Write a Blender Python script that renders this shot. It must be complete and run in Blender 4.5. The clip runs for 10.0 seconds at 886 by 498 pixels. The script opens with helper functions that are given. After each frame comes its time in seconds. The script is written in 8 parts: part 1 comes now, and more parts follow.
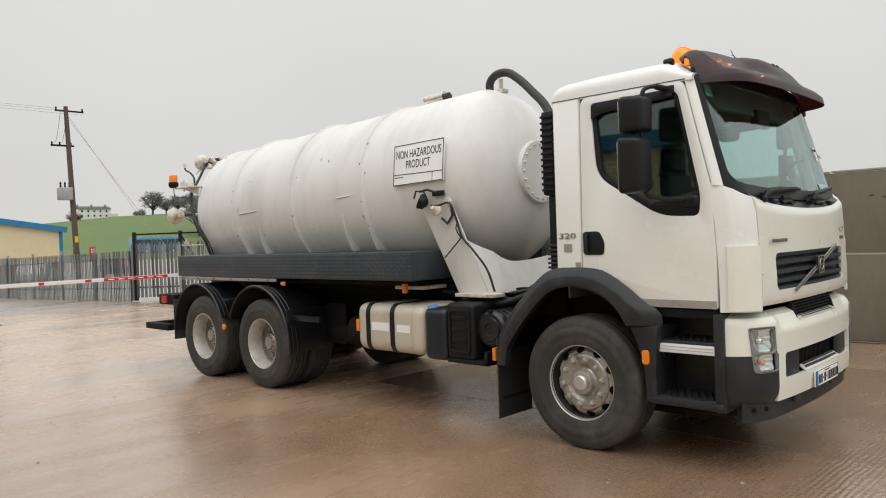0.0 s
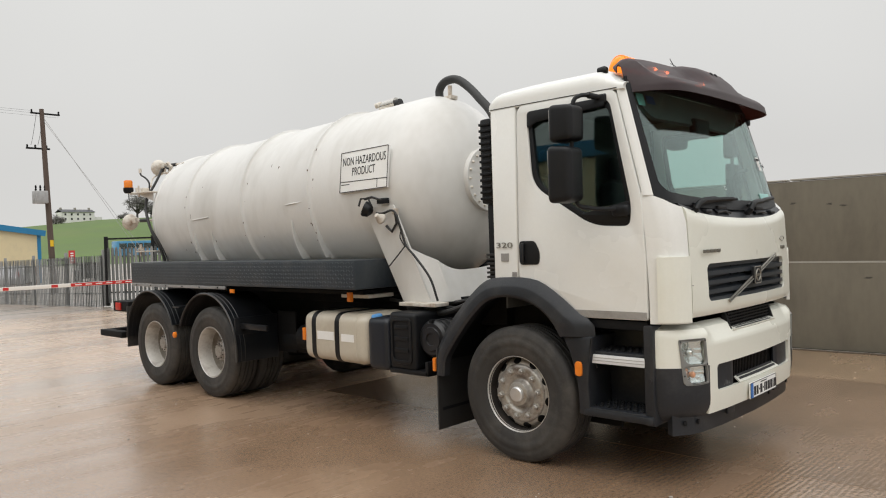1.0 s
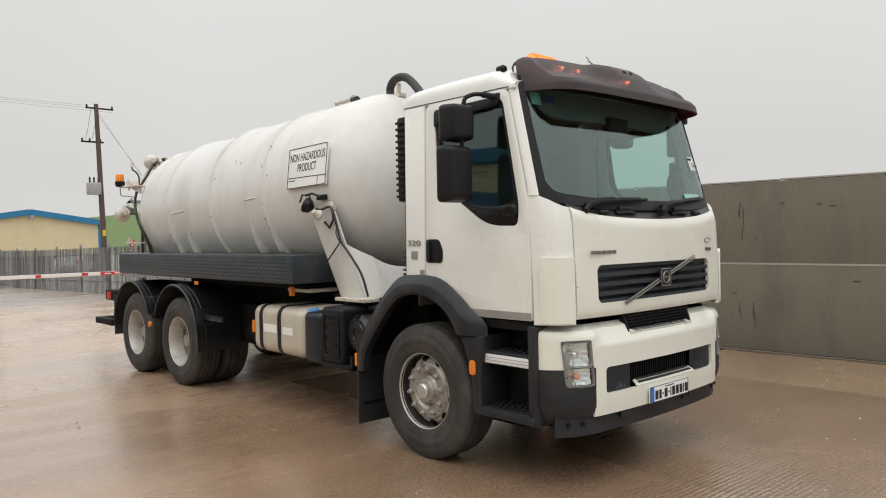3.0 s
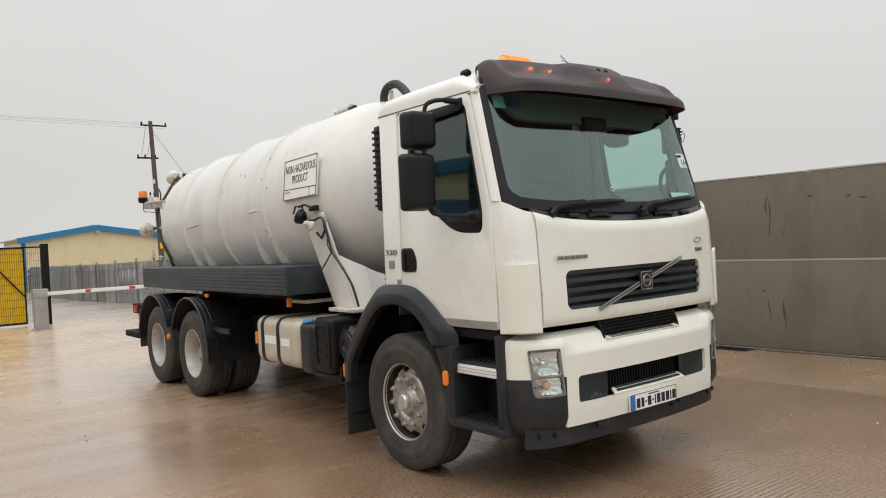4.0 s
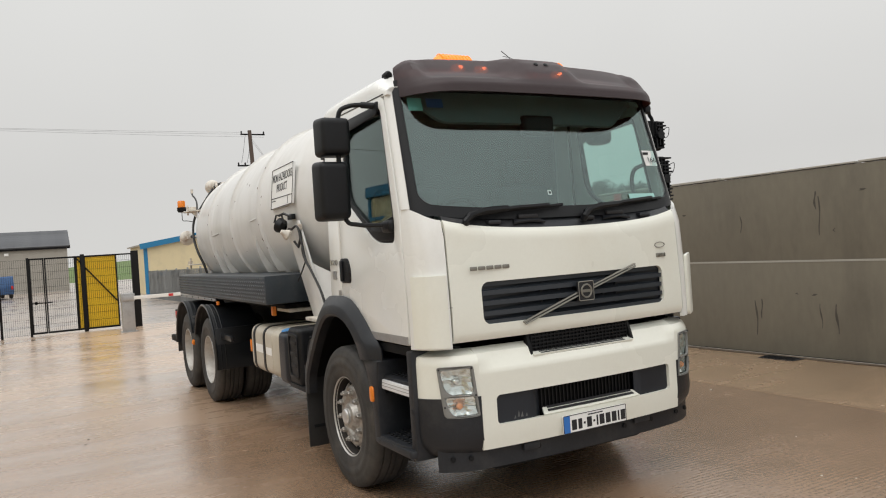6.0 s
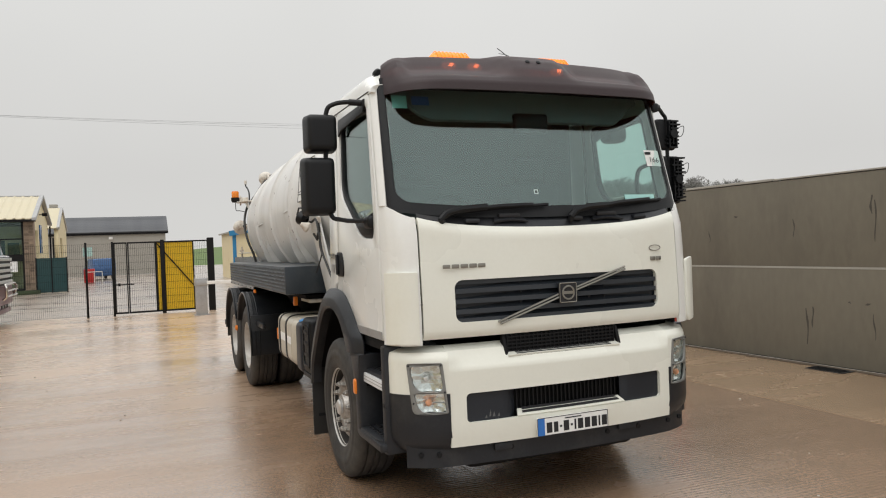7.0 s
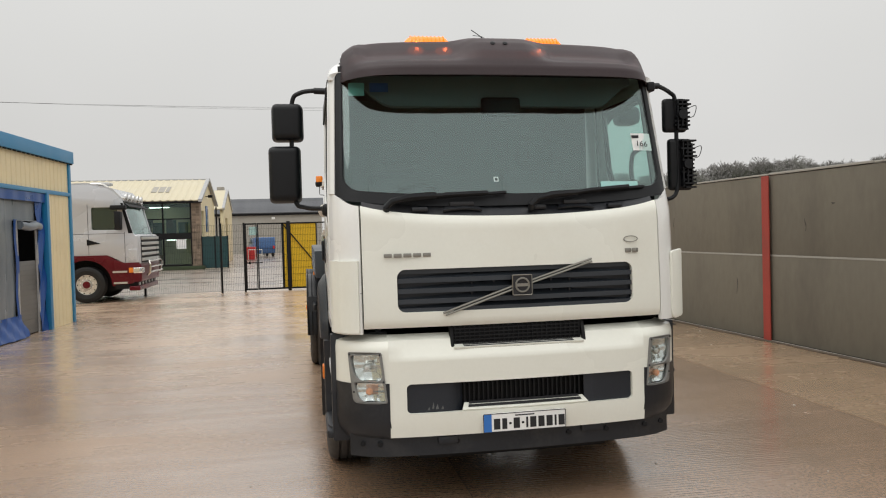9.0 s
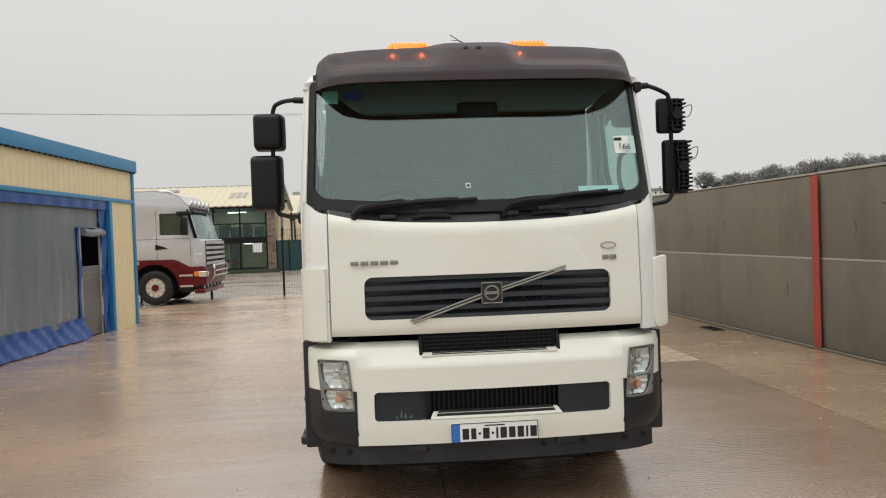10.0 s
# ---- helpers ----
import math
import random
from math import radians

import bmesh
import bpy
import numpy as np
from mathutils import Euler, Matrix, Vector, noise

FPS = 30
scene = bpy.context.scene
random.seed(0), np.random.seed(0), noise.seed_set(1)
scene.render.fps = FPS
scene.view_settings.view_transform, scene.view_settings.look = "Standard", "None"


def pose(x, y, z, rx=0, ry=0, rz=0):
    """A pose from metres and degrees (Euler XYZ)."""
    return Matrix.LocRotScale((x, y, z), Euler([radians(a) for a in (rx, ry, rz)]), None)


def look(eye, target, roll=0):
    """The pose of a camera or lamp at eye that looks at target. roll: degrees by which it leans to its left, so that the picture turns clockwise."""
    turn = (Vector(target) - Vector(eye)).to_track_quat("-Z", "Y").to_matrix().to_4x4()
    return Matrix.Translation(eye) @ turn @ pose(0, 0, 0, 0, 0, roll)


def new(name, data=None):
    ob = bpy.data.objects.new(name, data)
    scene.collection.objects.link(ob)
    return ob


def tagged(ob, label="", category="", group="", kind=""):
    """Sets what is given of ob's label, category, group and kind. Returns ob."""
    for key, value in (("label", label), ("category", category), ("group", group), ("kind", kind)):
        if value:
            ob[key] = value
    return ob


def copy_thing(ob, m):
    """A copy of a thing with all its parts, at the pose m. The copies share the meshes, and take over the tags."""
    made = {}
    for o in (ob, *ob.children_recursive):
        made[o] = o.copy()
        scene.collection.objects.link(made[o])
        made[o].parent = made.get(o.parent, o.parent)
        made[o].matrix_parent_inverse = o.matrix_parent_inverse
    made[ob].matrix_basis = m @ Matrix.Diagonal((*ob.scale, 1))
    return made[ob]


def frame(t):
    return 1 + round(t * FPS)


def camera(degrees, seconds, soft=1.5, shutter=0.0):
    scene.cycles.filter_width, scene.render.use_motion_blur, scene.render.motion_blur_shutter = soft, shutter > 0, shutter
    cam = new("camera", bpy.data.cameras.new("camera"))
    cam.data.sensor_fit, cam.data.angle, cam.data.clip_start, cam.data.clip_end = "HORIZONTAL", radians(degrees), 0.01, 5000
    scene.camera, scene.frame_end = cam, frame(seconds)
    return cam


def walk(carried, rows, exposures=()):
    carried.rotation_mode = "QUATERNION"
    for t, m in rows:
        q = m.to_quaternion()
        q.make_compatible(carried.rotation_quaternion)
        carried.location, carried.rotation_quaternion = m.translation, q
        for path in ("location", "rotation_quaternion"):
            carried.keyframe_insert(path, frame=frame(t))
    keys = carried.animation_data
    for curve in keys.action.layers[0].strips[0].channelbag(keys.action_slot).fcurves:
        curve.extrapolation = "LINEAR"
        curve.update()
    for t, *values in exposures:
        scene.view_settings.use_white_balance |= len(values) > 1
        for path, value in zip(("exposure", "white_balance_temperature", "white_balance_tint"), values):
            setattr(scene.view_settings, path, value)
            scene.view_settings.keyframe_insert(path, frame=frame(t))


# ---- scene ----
cam = camera(61.7, 10.0, soft=1.1)
PATH = [
    (0, (3.167, -5.891, 1.662), (1.786, -4.445, 1.627), -2.1),
    (0.5, (3.245, -5.715, 1.646), (1.859, -4.274, 1.615), -1.9),
    (1, (3.399, -5.561, 1.682), (2.043, -4.092, 1.658), -1.9),
    (1.5, (3.696, -5.423, 1.677), (2.311, -3.98, 1.664), -1.2),
    (2, (3.901, -5.275, 1.678), (2.495, -3.853, 1.651), -2.7),
    (2.5, (4.051, -5.041, 1.67), (2.625, -3.64, 1.637), -1.7),
    (4, (4.589, -4.256, 1.701), (3.012, -3.025, 1.677), -2.9),
    (4.5, (4.687, -3.968, 1.699), (3.078, -2.78, 1.68), -4.0),
    (5, (4.919, -3.68, 1.698), (3.25, -2.578, 1.657), -2.5),
    (5.5, (5.026, -3.389, 1.689), (3.309, -2.364, 1.652), -4.3),
    (6, (5.092, -3.074, 1.699), (3.345, -2.099, 1.69), -3.8),
    (6.2, (5.12, -2.933, 1.686), (3.356, -1.991, 1.682), -4.0),
    (7.3, (5.482, -2.318, 1.691), (3.615, -1.6, 1.666), -2.1),
    (7.5, (5.504, -2.201, 1.702), (3.631, -1.501, 1.668), -2.6),
    (8, (5.643, -1.883, 1.684), (3.731, -1.298, 1.639), -2.5),
    (8.5, (5.747, -1.561, 1.704), (3.808, -1.073, 1.641), -2.6),
    (9, (5.683, -1.25, 1.689), (3.717, -0.89, 1.64), -1.6),
    (9.5, (5.652, -0.979, 1.688), (3.67, -0.722, 1.644), -2.8),
    (10, (5.726, -0.594, 1.7), (3.732, -0.443, 1.663), -2.0),
]
walk(cam, [(t, look(eye, target, roll)) for t, eye, target, roll in PATH])

# ---- world, sun, exposure ----
world = bpy.data.worlds.new("overcast")
scene.world = world
world.use_nodes = True
wn, wl = world.node_tree.nodes, world.node_tree.links
wn.clear()
w_out, w_bg = wn.new("ShaderNodeOutputWorld"), wn.new("ShaderNodeBackground")
w_tc, w_sep = wn.new("ShaderNodeTexCoord"), wn.new("ShaderNodeSeparateXYZ")
w_ramp, w_cloud, w_mix = wn.new("ShaderNodeValToRGB"), wn.new("ShaderNodeTexNoise"), wn.new("ShaderNodeMixRGB")
w_ramp.color_ramp.elements[0].position, w_ramp.color_ramp.elements[0].color = 0.0, (0.67, 0.665, 0.645, 1)
w_ramp.color_ramp.elements[1].position, w_ramp.color_ramp.elements[1].color = 1.0, (1.42, 1.42, 1.41, 1)
for pos, col in ((0.10, (0.665, 0.66, 0.645, 1)), (0.33, (0.75, 0.75, 0.735, 1)), (0.6, (1.18, 1.185, 1.175, 1))):
    w_el = w_ramp.color_ramp.elements.new(pos)
    w_el.color = col
w_cloud.inputs["Scale"].default_value, w_cloud.inputs["Detail"].default_value = 1.6, 3.0
w_mix.blend_type, w_mix.inputs[0].default_value = "SOFT_LIGHT", 0.4
wl.new(w_tc.outputs["Generated"], w_sep.inputs[0])
wl.new(w_sep.outputs["Z"], w_ramp.inputs[0])
wl.new(w_tc.outputs["Generated"], w_cloud.inputs["Vector"])
wl.new(w_ramp.outputs[0], w_mix.inputs[1])
wl.new(w_cloud.outputs["Fac"], w_mix.inputs[2])
wl.new(w_mix.outputs[0], w_bg.inputs[0])
wl.new(w_bg.outputs[0], w_out.inputs[0])
w_bg.inputs[1].default_value = 1.0
sun_data = bpy.data.lights.new("sun", "SUN")
sun_data.energy, sun_data.angle, sun_data.color = 1.05, radians(60), (1.0, 0.97, 0.93)
sun = new("sun", sun_data)
sun.matrix_world = look((2.9, -5.4, 11.8), (0, 0, 0))


# ---- materials ----
def nmat(name, base, rough=0.5, metal=0.0, grain=0.06, scale=8.0, big=0.7, bump=0.0, bump_scale=60.0, dirt=None, dirt_amount=0.0,
         dirt_scale=1.6, coat=0.0, spec=0.5, rough_var=0.1, trans=0.0, stretch=(1, 1, 1), rand=0.0):
    """A surface with fine grain, broad mottling, patches of dirt and a fine relief."""
    m = bpy.data.materials.new(name)
    m.use_nodes = True
    n, l = m.node_tree.nodes, m.node_tree.links
    b = n["Principled BSDF"]
    tc, mp = n.new("ShaderNodeTexCoord"), n.new("ShaderNodeMapping")
    mp.inputs["Scale"].default_value = stretch
    l.new(tc.outputs["Object"], mp.inputs[0])
    fine, broad = n.new("ShaderNodeTexNoise"), n.new("ShaderNodeTexNoise")
    fine.inputs["Scale"].default_value, fine.inputs["Detail"].default_value = scale * 6, 6
    broad.inputs["Scale"].default_value, broad.inputs["Detail"].default_value = big, 5
    l.new(mp.outputs[0], fine.inputs["Vector"])
    l.new(mp.outputs[0], broad.inputs["Vector"])
    add = n.new("ShaderNodeMath")
    add.operation = "ADD"
    l.new(fine.outputs["Fac"], add.inputs[0])
    l.new(broad.outputs["Fac"], add.inputs[1])
    rng = n.new("ShaderNodeMapRange")
    rng.inputs[1].default_value, rng.inputs[2].default_value = 0.6, 1.4
    rng.inputs[3].default_value, rng.inputs[4].default_value = 1 - grain, 1 + grain
    l.new(add.outputs[0], rng.inputs[0])
    mul = n.new("ShaderNodeVectorMath")
    mul.operation = "SCALE"
    mul.inputs[0].default_value = base
    l.new(rng.outputs[0], mul.inputs["Scale"])
    col = mul.outputs[0]
    if rand:
        oi, rr, ml = n.new("ShaderNodeObjectInfo"), n.new("ShaderNodeMapRange"), n.new("ShaderNodeVectorMath")
        rr.inputs[3].default_value, rr.inputs[4].default_value = 1 - rand, 1 + rand
        ml.operation = "SCALE"
        l.new(oi.outputs["Random"], rr.inputs[0])
        l.new(col, ml.inputs[0])
        l.new(rr.outputs[0], ml.inputs["Scale"])
        col = ml.outputs[0]
    if dirt:
        dn, dr, mx = n.new("ShaderNodeTexNoise"), n.new("ShaderNodeMapRange"), n.new("ShaderNodeMixRGB")
        dn.inputs["Scale"].default_value, dn.inputs["Detail"].default_value, dn.inputs["Roughness"].default_value = dirt_scale, 8, 0.65
        dr.inputs[1].default_value, dr.inputs[2].default_value = 0.48, 0.72
        dr.inputs[3].default_value, dr.inputs[4].default_value = 0.0, dirt_amount
        l.new(mp.outputs[0], dn.inputs["Vector"])
        l.new(dn.outputs["Fac"], dr.inputs[0])
        l.new(dr.outputs[0], mx.inputs[0])
        l.new(col, mx.inputs[1])
        mx.inputs[2].default_value = (*dirt, 1)
        col = mx.outputs[0]
    l.new(col, b.inputs["Base Color"])
    rv = n.new("ShaderNodeMapRange")
    rv.inputs[1].default_value, rv.inputs[2].default_value = 0.3, 0.7
    rv.inputs[3].default_value, rv.inputs[4].default_value = max(0.02, rough - rough_var), min(1, rough + rough_var)
    l.new(broad.outputs["Fac"], rv.inputs[0])
    l.new(rv.outputs[0], b.inputs["Roughness"])
    b.inputs["Metallic"].default_value = metal
    b.inputs["Specular IOR Level"].default_value = spec
    b.inputs["Coat Weight"].default_value = coat
    b.inputs["Coat Roughness"].default_value = 0.12
    b.inputs["Transmission Weight"].default_value = trans
    if bump:
        bn, bp = n.new("ShaderNodeTexNoise"), n.new("ShaderNodeBump")
        bn.inputs["Scale"].default_value, bn.inputs["Detail"].default_value = bump_scale, 6
        bp.inputs["Strength"].default_value, bp.inputs["Distance"].default_value = bump, 0.01
        l.new(mp.outputs[0], bn.inputs["Vector"])
        l.new(bn.outputs["Fac"], bp.inputs["Height"])
        l.new(bp.outputs[0], b.inputs["Normal"])
    return m


def glass_mat(name, tint, face=0.05, rough=0.0):
    """Clear or tinted pane: see-through, with a reflection that grows towards grazing angles."""
    m = bpy.data.materials.new(name)
    m.use_nodes = True
    n, l = m.node_tree.nodes, m.node_tree.links
    n.clear()
    out, mix = n.new("ShaderNodeOutputMaterial"), n.new("ShaderNodeMixShader")
    tr, gl, fr = n.new("ShaderNodeBsdfTransparent"), n.new("ShaderNodeBsdfGlossy"), n.new("ShaderNodeLayerWeight")
    tr.inputs[0].default_value = (*tint, 1)
    gl.inputs["Roughness"].default_value = rough
    gl.inputs["Color"].default_value = (0.88, 0.965, 0.955, 1)
    fr.inputs["Blend"].default_value = 0.5
    power, rng = n.new("ShaderNodeMath"), n.new("ShaderNodeMapRange")
    power.operation, power.inputs[1].default_value = "POWER", 5.0
    rng.inputs[3].default_value, rng.inputs[4].default_value = face, 1.0
    l.new(fr.outputs["Facing"], power.inputs[0])
    l.new(power.outputs[0], rng.inputs[0])
    l.new(rng.outputs[0], mix.inputs[0])
    l.new(tr.outputs[0], mix.inputs[1])
    l.new(gl.outputs[0], mix.inputs[2])
    l.new(mix.outputs[0], out.inputs[0])
    return m


def smoked_mat(name, base, tint, clear):
    """Dark plastic that lets a little tinted light through."""
    m = nmat(name, base, 0.38, grain=0.1, spec=0.35, dirt=(0.06, 0.05, 0.05), dirt_amount=0.3)
    n, l = m.node_tree.nodes, m.node_tree.links
    mix, tr = n.new("ShaderNodeMixShader"), n.new("ShaderNodeBsdfTransparent")
    tr.inputs[0].default_value = (*tint, 1)
    mix.inputs[0].default_value = clear
    l.new(n["Principled BSDF"].outputs[0], mix.inputs[1])
    l.new(tr.outputs[0], mix.inputs[2])
    l.new(mix.outputs[0], n["Material Output"].inputs[0])
    return m


def glow(name, colour, strength):
    m = bpy.data.materials.new(name)
    m.use_nodes = True
    b = m.node_tree.nodes["Principled BSDF"]
    b.inputs["Base Color"].default_value = (*colour, 1)
    b.inputs["Emission Color"].default_value = (*colour, 1)
    b.inputs["Emission Strength"].default_value = strength
    b.inputs["Roughness"].default_value = 0.2
    return m


def ground_mat(name, base, dark, wet=0.5, ridges=True, film_ior=1.75, pale=None, soaked=None):
    """Wet brushed concrete: mottled colour, fine broom ridges, water film that varies in patches."""
    m = bpy.data.materials.new(name)
    m.use_nodes = True
    n, l = m.node_tree.nodes, m.node_tree.links
    b = n["Principled BSDF"]
    geo = n.new("ShaderNodeNewGeometry")

    def tex(scale, detail=6, rough=0.55, stretch=None):
        t = n.new("ShaderNodeTexNoise")
        t.inputs["Scale"].default_value, t.inputs["Detail"].default_value, t.inputs["Roughness"].default_value = scale, detail, rough
        if stretch:
            mp = n.new("ShaderNodeMapping")
            mp.inputs["Scale"].default_value = stretch
            l.new(geo.outputs["Position"], mp.inputs[0])
            l.new(mp.outputs[0], t.inputs["Vector"])
        else:
            l.new(geo.outputs["Position"], t.inputs["Vector"])
        return t.outputs["Fac"]

    def ramp(x, a, c, lo, hi):
        r = n.new("ShaderNodeMapRange")
        for k, v in enumerate((a, c, lo, hi)):
            r.inputs[k + 1].default_value = v
        l.new(x, r.inputs[0])
        return r.outputs[0]

    def calc(op, x, y):
        q = n.new("ShaderNodeMath")
        q.operation = op
        for k, v in enumerate((x, y)):
            if isinstance(v, float):
                q.inputs[k].default_value = v
            else:
                l.new(v, q.inputs[k])
        return q.outputs[0]

    def mixc(f, c1, c2):
        q = n.new("ShaderNodeMixRGB")
        l.new(f, q.inputs[0])
        for k, v in ((1, c1), (2, c2)):
            if isinstance(v, tuple):
                q.inputs[k].default_value = (*v, 1)
            else:
                l.new(v, q.inputs[k])
        return q.outputs[0]

    patch, fine, streak = tex(0.35, 7, 0.6), tex(40, 4), tex(1.2, 6, 0.6, (1.4, 0.25, 1))
    pit = tex(85, 3, 0.6)
    speck = tex(9, 8, 0.7)
    col = mixc(ramp(patch, 0.35, 0.68, 0.0, 1.0), base, dark)
    if pale:
        place = n.new("ShaderNodeSeparateXYZ")
        l.new(geo.outputs["Position"], place.inputs[0])
        patchy_x = calc("ADD", place.outputs["X"], calc("MULTIPLY", ramp(tex(0.45, 5, 0.6), 0.3, 0.7, -1.0, 1.0), 1.6))
        # towards the rear the sky's sheen is mixed in as a paler colour
        col = mixc(ramp(patchy_x, -7.0, -2.6, 0.9, 0.0), col, pale)
        wetter = ramp(patchy_x, -0.9, 1.5, 0.0, 1.0)
        col = mixc(wetter, col, soaked)
        l.new(ramp(wetter, 0.0, 1.0, film_ior, 2.1), b.inputs["Coat IOR"])
    col = mixc(ramp(streak, 0.5, 0.75, 0.0, 0.45), col, tuple(c * 1.25 for c in base))
    col = mixc(ramp(speck, 0.55, 0.8, 0.0, 0.5), col, tuple(c * 0.7 for c in dark))
    col = mixc(ramp(pit, 0.62, 0.72, 0.0, 0.55), col, tuple(c * 0.45 for c in dark))
    sc = n.new("ShaderNodeVectorMath")
    sc.operation = "SCALE"
    l.new(col, sc.inputs[0])
    l.new(ramp(fine, 0.2, 0.8, 0.75, 1.25), sc.inputs["Scale"])
    l.new(sc.outputs[0], b.inputs["Base Color"])
    film = calc("ADD", ramp(patch, 0.35, 0.65, 0.0, 0.5), ramp(streak, 0.4, 0.7, 0.0, 0.5))
    l.new(ramp(film, 0.1, 0.9, 0.42 - 0.2 * wet, 0.30 - 0.22 * wet), b.inputs["Roughness"])
    b.inputs["Specular IOR Level"].default_value = 0.6
    b.inputs["Coat IOR"].default_value = film_ior
    l.new(ramp(film, 0.15, 0.75, 0.75 * wet, 1.0), b.inputs["Coat Weight"])
    l.new(ramp(film, 0.1, 0.9, 0.45 - 0.2 * wet, 0.23 - 0.14 * wet), b.inputs["Coat Roughness"])
    bp = n.new("ShaderNodeBump")
    bp.inputs["Strength"].default_value, bp.inputs["Distance"].default_value = 0.6, 0.004
    h = calc("ADD", calc("MULTIPLY", fine, 0.7), calc("MULTIPLY", tex(3, 4), 0.22))
    if ridges:
        wv = n.new("ShaderNodeTexWave")
        wv.wave_type, wv.bands_direction = "BANDS", "X"
        wv.inputs["Scale"].default_value, wv.inputs["Distortion"].default_value = 7.8, 3.4
        wv.inputs["Detail"].default_value, wv.inputs["Detail Scale"].default_value = 5, 1.6
        turned, split = n.new("ShaderNodeMapping"), n.new("ShaderNodeSeparateXYZ")
        turned.inputs["Rotation"].default_value, turned.inputs["Scale"].default_value = (0, 0, radians(5)), (1, 0.30, 1)
        l.new(geo.outputs["Position"], turned.inputs[0])
        l.new(turned.outputs[0], wv.inputs["Vector"])
        l.new(geo.outputs["Position"], split.inputs[0])
        raked = calc("MULTIPLY", ramp(split.outputs["X"], -1.0, 1.8, 0.04, 1.0), ramp(tex(0.8, 5, 0.65), 0.40, 0.62, 0.08, 1.0))
        h = calc("ADD", h, calc("MULTIPLY", wv.outputs["Fac"], calc("MULTIPLY", raked, 0.75)))
        h = calc("ADD", h, calc("MULTIPLY", tex(26, 4, 0.6, (1, 0.55, 1)), calc("MULTIPLY", ramp(tex(0.7, 3), 0.42, 0.6, 0.1, 1.0), 1.6)))
    l.new(h, bp.inputs["Height"])
    l.new(bp.outputs[0], b.inputs["Normal"])
    bc = n.new("ShaderNodeBump")
    bc.inputs["Strength"].default_value, bc.inputs["Distance"].default_value = 0.36, 0.003
    l.new(h, bc.inputs["Height"])
    l.new(bc.outputs[0], b.inputs["Coat Normal"])
    return m


M = {}
M["white"] = nmat("white_paint", (0.785, 0.788, 0.76), 0.28, grain=0.02, dirt=(0.5, 0.46, 0.36), dirt_amount=0.14, coat=0.4)
M["aged"] = nmat("yellowed_white_paint", (0.778, 0.783, 0.705), 0.3, grain=0.02, dirt=(0.6, 0.53, 0.40), dirt_amount=0.16, coat=0.4)
M["tank"] = nmat("tank_paint", (0.69, 0.682, 0.658), 0.40, grain=0.03, dirt=(0.34, 0.315, 0.265), dirt_amount=0.42, dirt_scale=1.5, coat=0.2, bump=0.10, bump_scale=4, stretch=(1.0, 0.6, 0.45))
M["rust"] = nmat("rusty_white", (0.66, 0.62, 0.55), 0.6, grain=0.08, dirt=(0.25, 0.13, 0.06), dirt_amount=0.8, dirt_scale=9)
M["trim"] = nmat("grey_plastic", (0.0135, 0.0155, 0.0195), 0.40, spec=0.42, grain=0.16, bump=0.12, bump_scale=300, dirt=(0.085, 0.08, 0.075), dirt_amount=0.32, dirt_scale=3)
M["black"] = nmat("black_plastic", (0.0062, 0.0068, 0.0082), 0.48, spec=0.3, grain=0.12, bump=0.1, bump_scale=260)
M["dark"] = nmat("chassis_black", (0.006, 0.0065, 0.0075), 0.7, spec=0.2, grain=0.2, dirt=(0.03, 0.026, 0.022), dirt_amount=0.4, dirt_scale=4)
M["guard"] = nmat("mudguard_black", (0.0075, 0.0088, 0.011), 0.32, grain=0.1, spec=0.5, dirt=(0.07, 0.065, 0.06), dirt_amount=0.3)
M["rubber"] = nmat("tyre_rubber", (0.030, 0.0285, 0.027), 0.72, grain=0.18, bump=0.2, bump_scale=120, dirt=(0.10, 0.09, 0.078), dirt_amount=0.6, dirt_scale=3.5)
M["well"] = nmat("dirty_painted_well", (0.27, 0.245, 0.21), 0.6, grain=0.2, dirt=(0.13, 0.08, 0.05), dirt_amount=0.75, dirt_scale=7)
# dark for hub bolts, and for shadow painted into the front rim well
M["wheel_dark"] = nmat("wheel_black_and_shadow", (0.022, 0.019, 0.017), 0.75, grain=0.25, dirt=(0.06, 0.045, 0.034), dirt_amount=0.5, dirt_scale=8)
M["bezel"] = nmat("grey_lamp_bezel", (0.19, 0.19, 0.18), 0.35, grain=0.1)
M["rim"] = nmat("painted_rim", (0.52, 0.50, 0.465), 0.48, metal=0.2, grain=0.12, dirt=(0.16, 0.12, 0.09), dirt_amount=0.75, dirt_scale=5, bump=0.15, bump_scale=60)
M["hub"] = nmat("worn_hub_steel", (0.42, 0.40, 0.37), 0.4, metal=0.6, grain=0.2, dirt=(0.14, 0.10, 0.075), dirt_amount=0.9, dirt_scale=9, bump=0.3, bump_scale=80)
M["steel"] = nmat("galvanised_steel", (0.42, 0.42, 0.42), 0.45, metal=0.6, grain=0.15, dirt=(0.2, 0.18, 0.16), dirt_amount=0.4, dirt_scale=5)
M["alu"] = nmat("brushed_aluminium", (0.62, 0.62, 0.61), 0.35, metal=0.7, grain=0.06)
M["chrome"] = nmat("chrome", (0.62, 0.60, 0.56), 0.18, metal=0.95, grain=0.04)
M["tankcream"] = nmat("fuel_tank_cream", (0.53, 0.485, 0.40), 0.38, grain=0.05, dirt=(0.30, 0.24, 0.17), dirt_amount=0.55, dirt_scale=3, coat=0.2)
M["adblue"] = nmat("blue_black_plastic", (0.010, 0.0135, 0.020), 0.42, grain=0.1, bump=0.1, bump_scale=200)
M["slat"] = nmat("grey_blue_slat", (0.028, 0.034, 0.042), 0.4, grain=0.1)
M["bluecap"] = nmat("blue_cap", (0.10, 0.30, 0.62), 0.4)
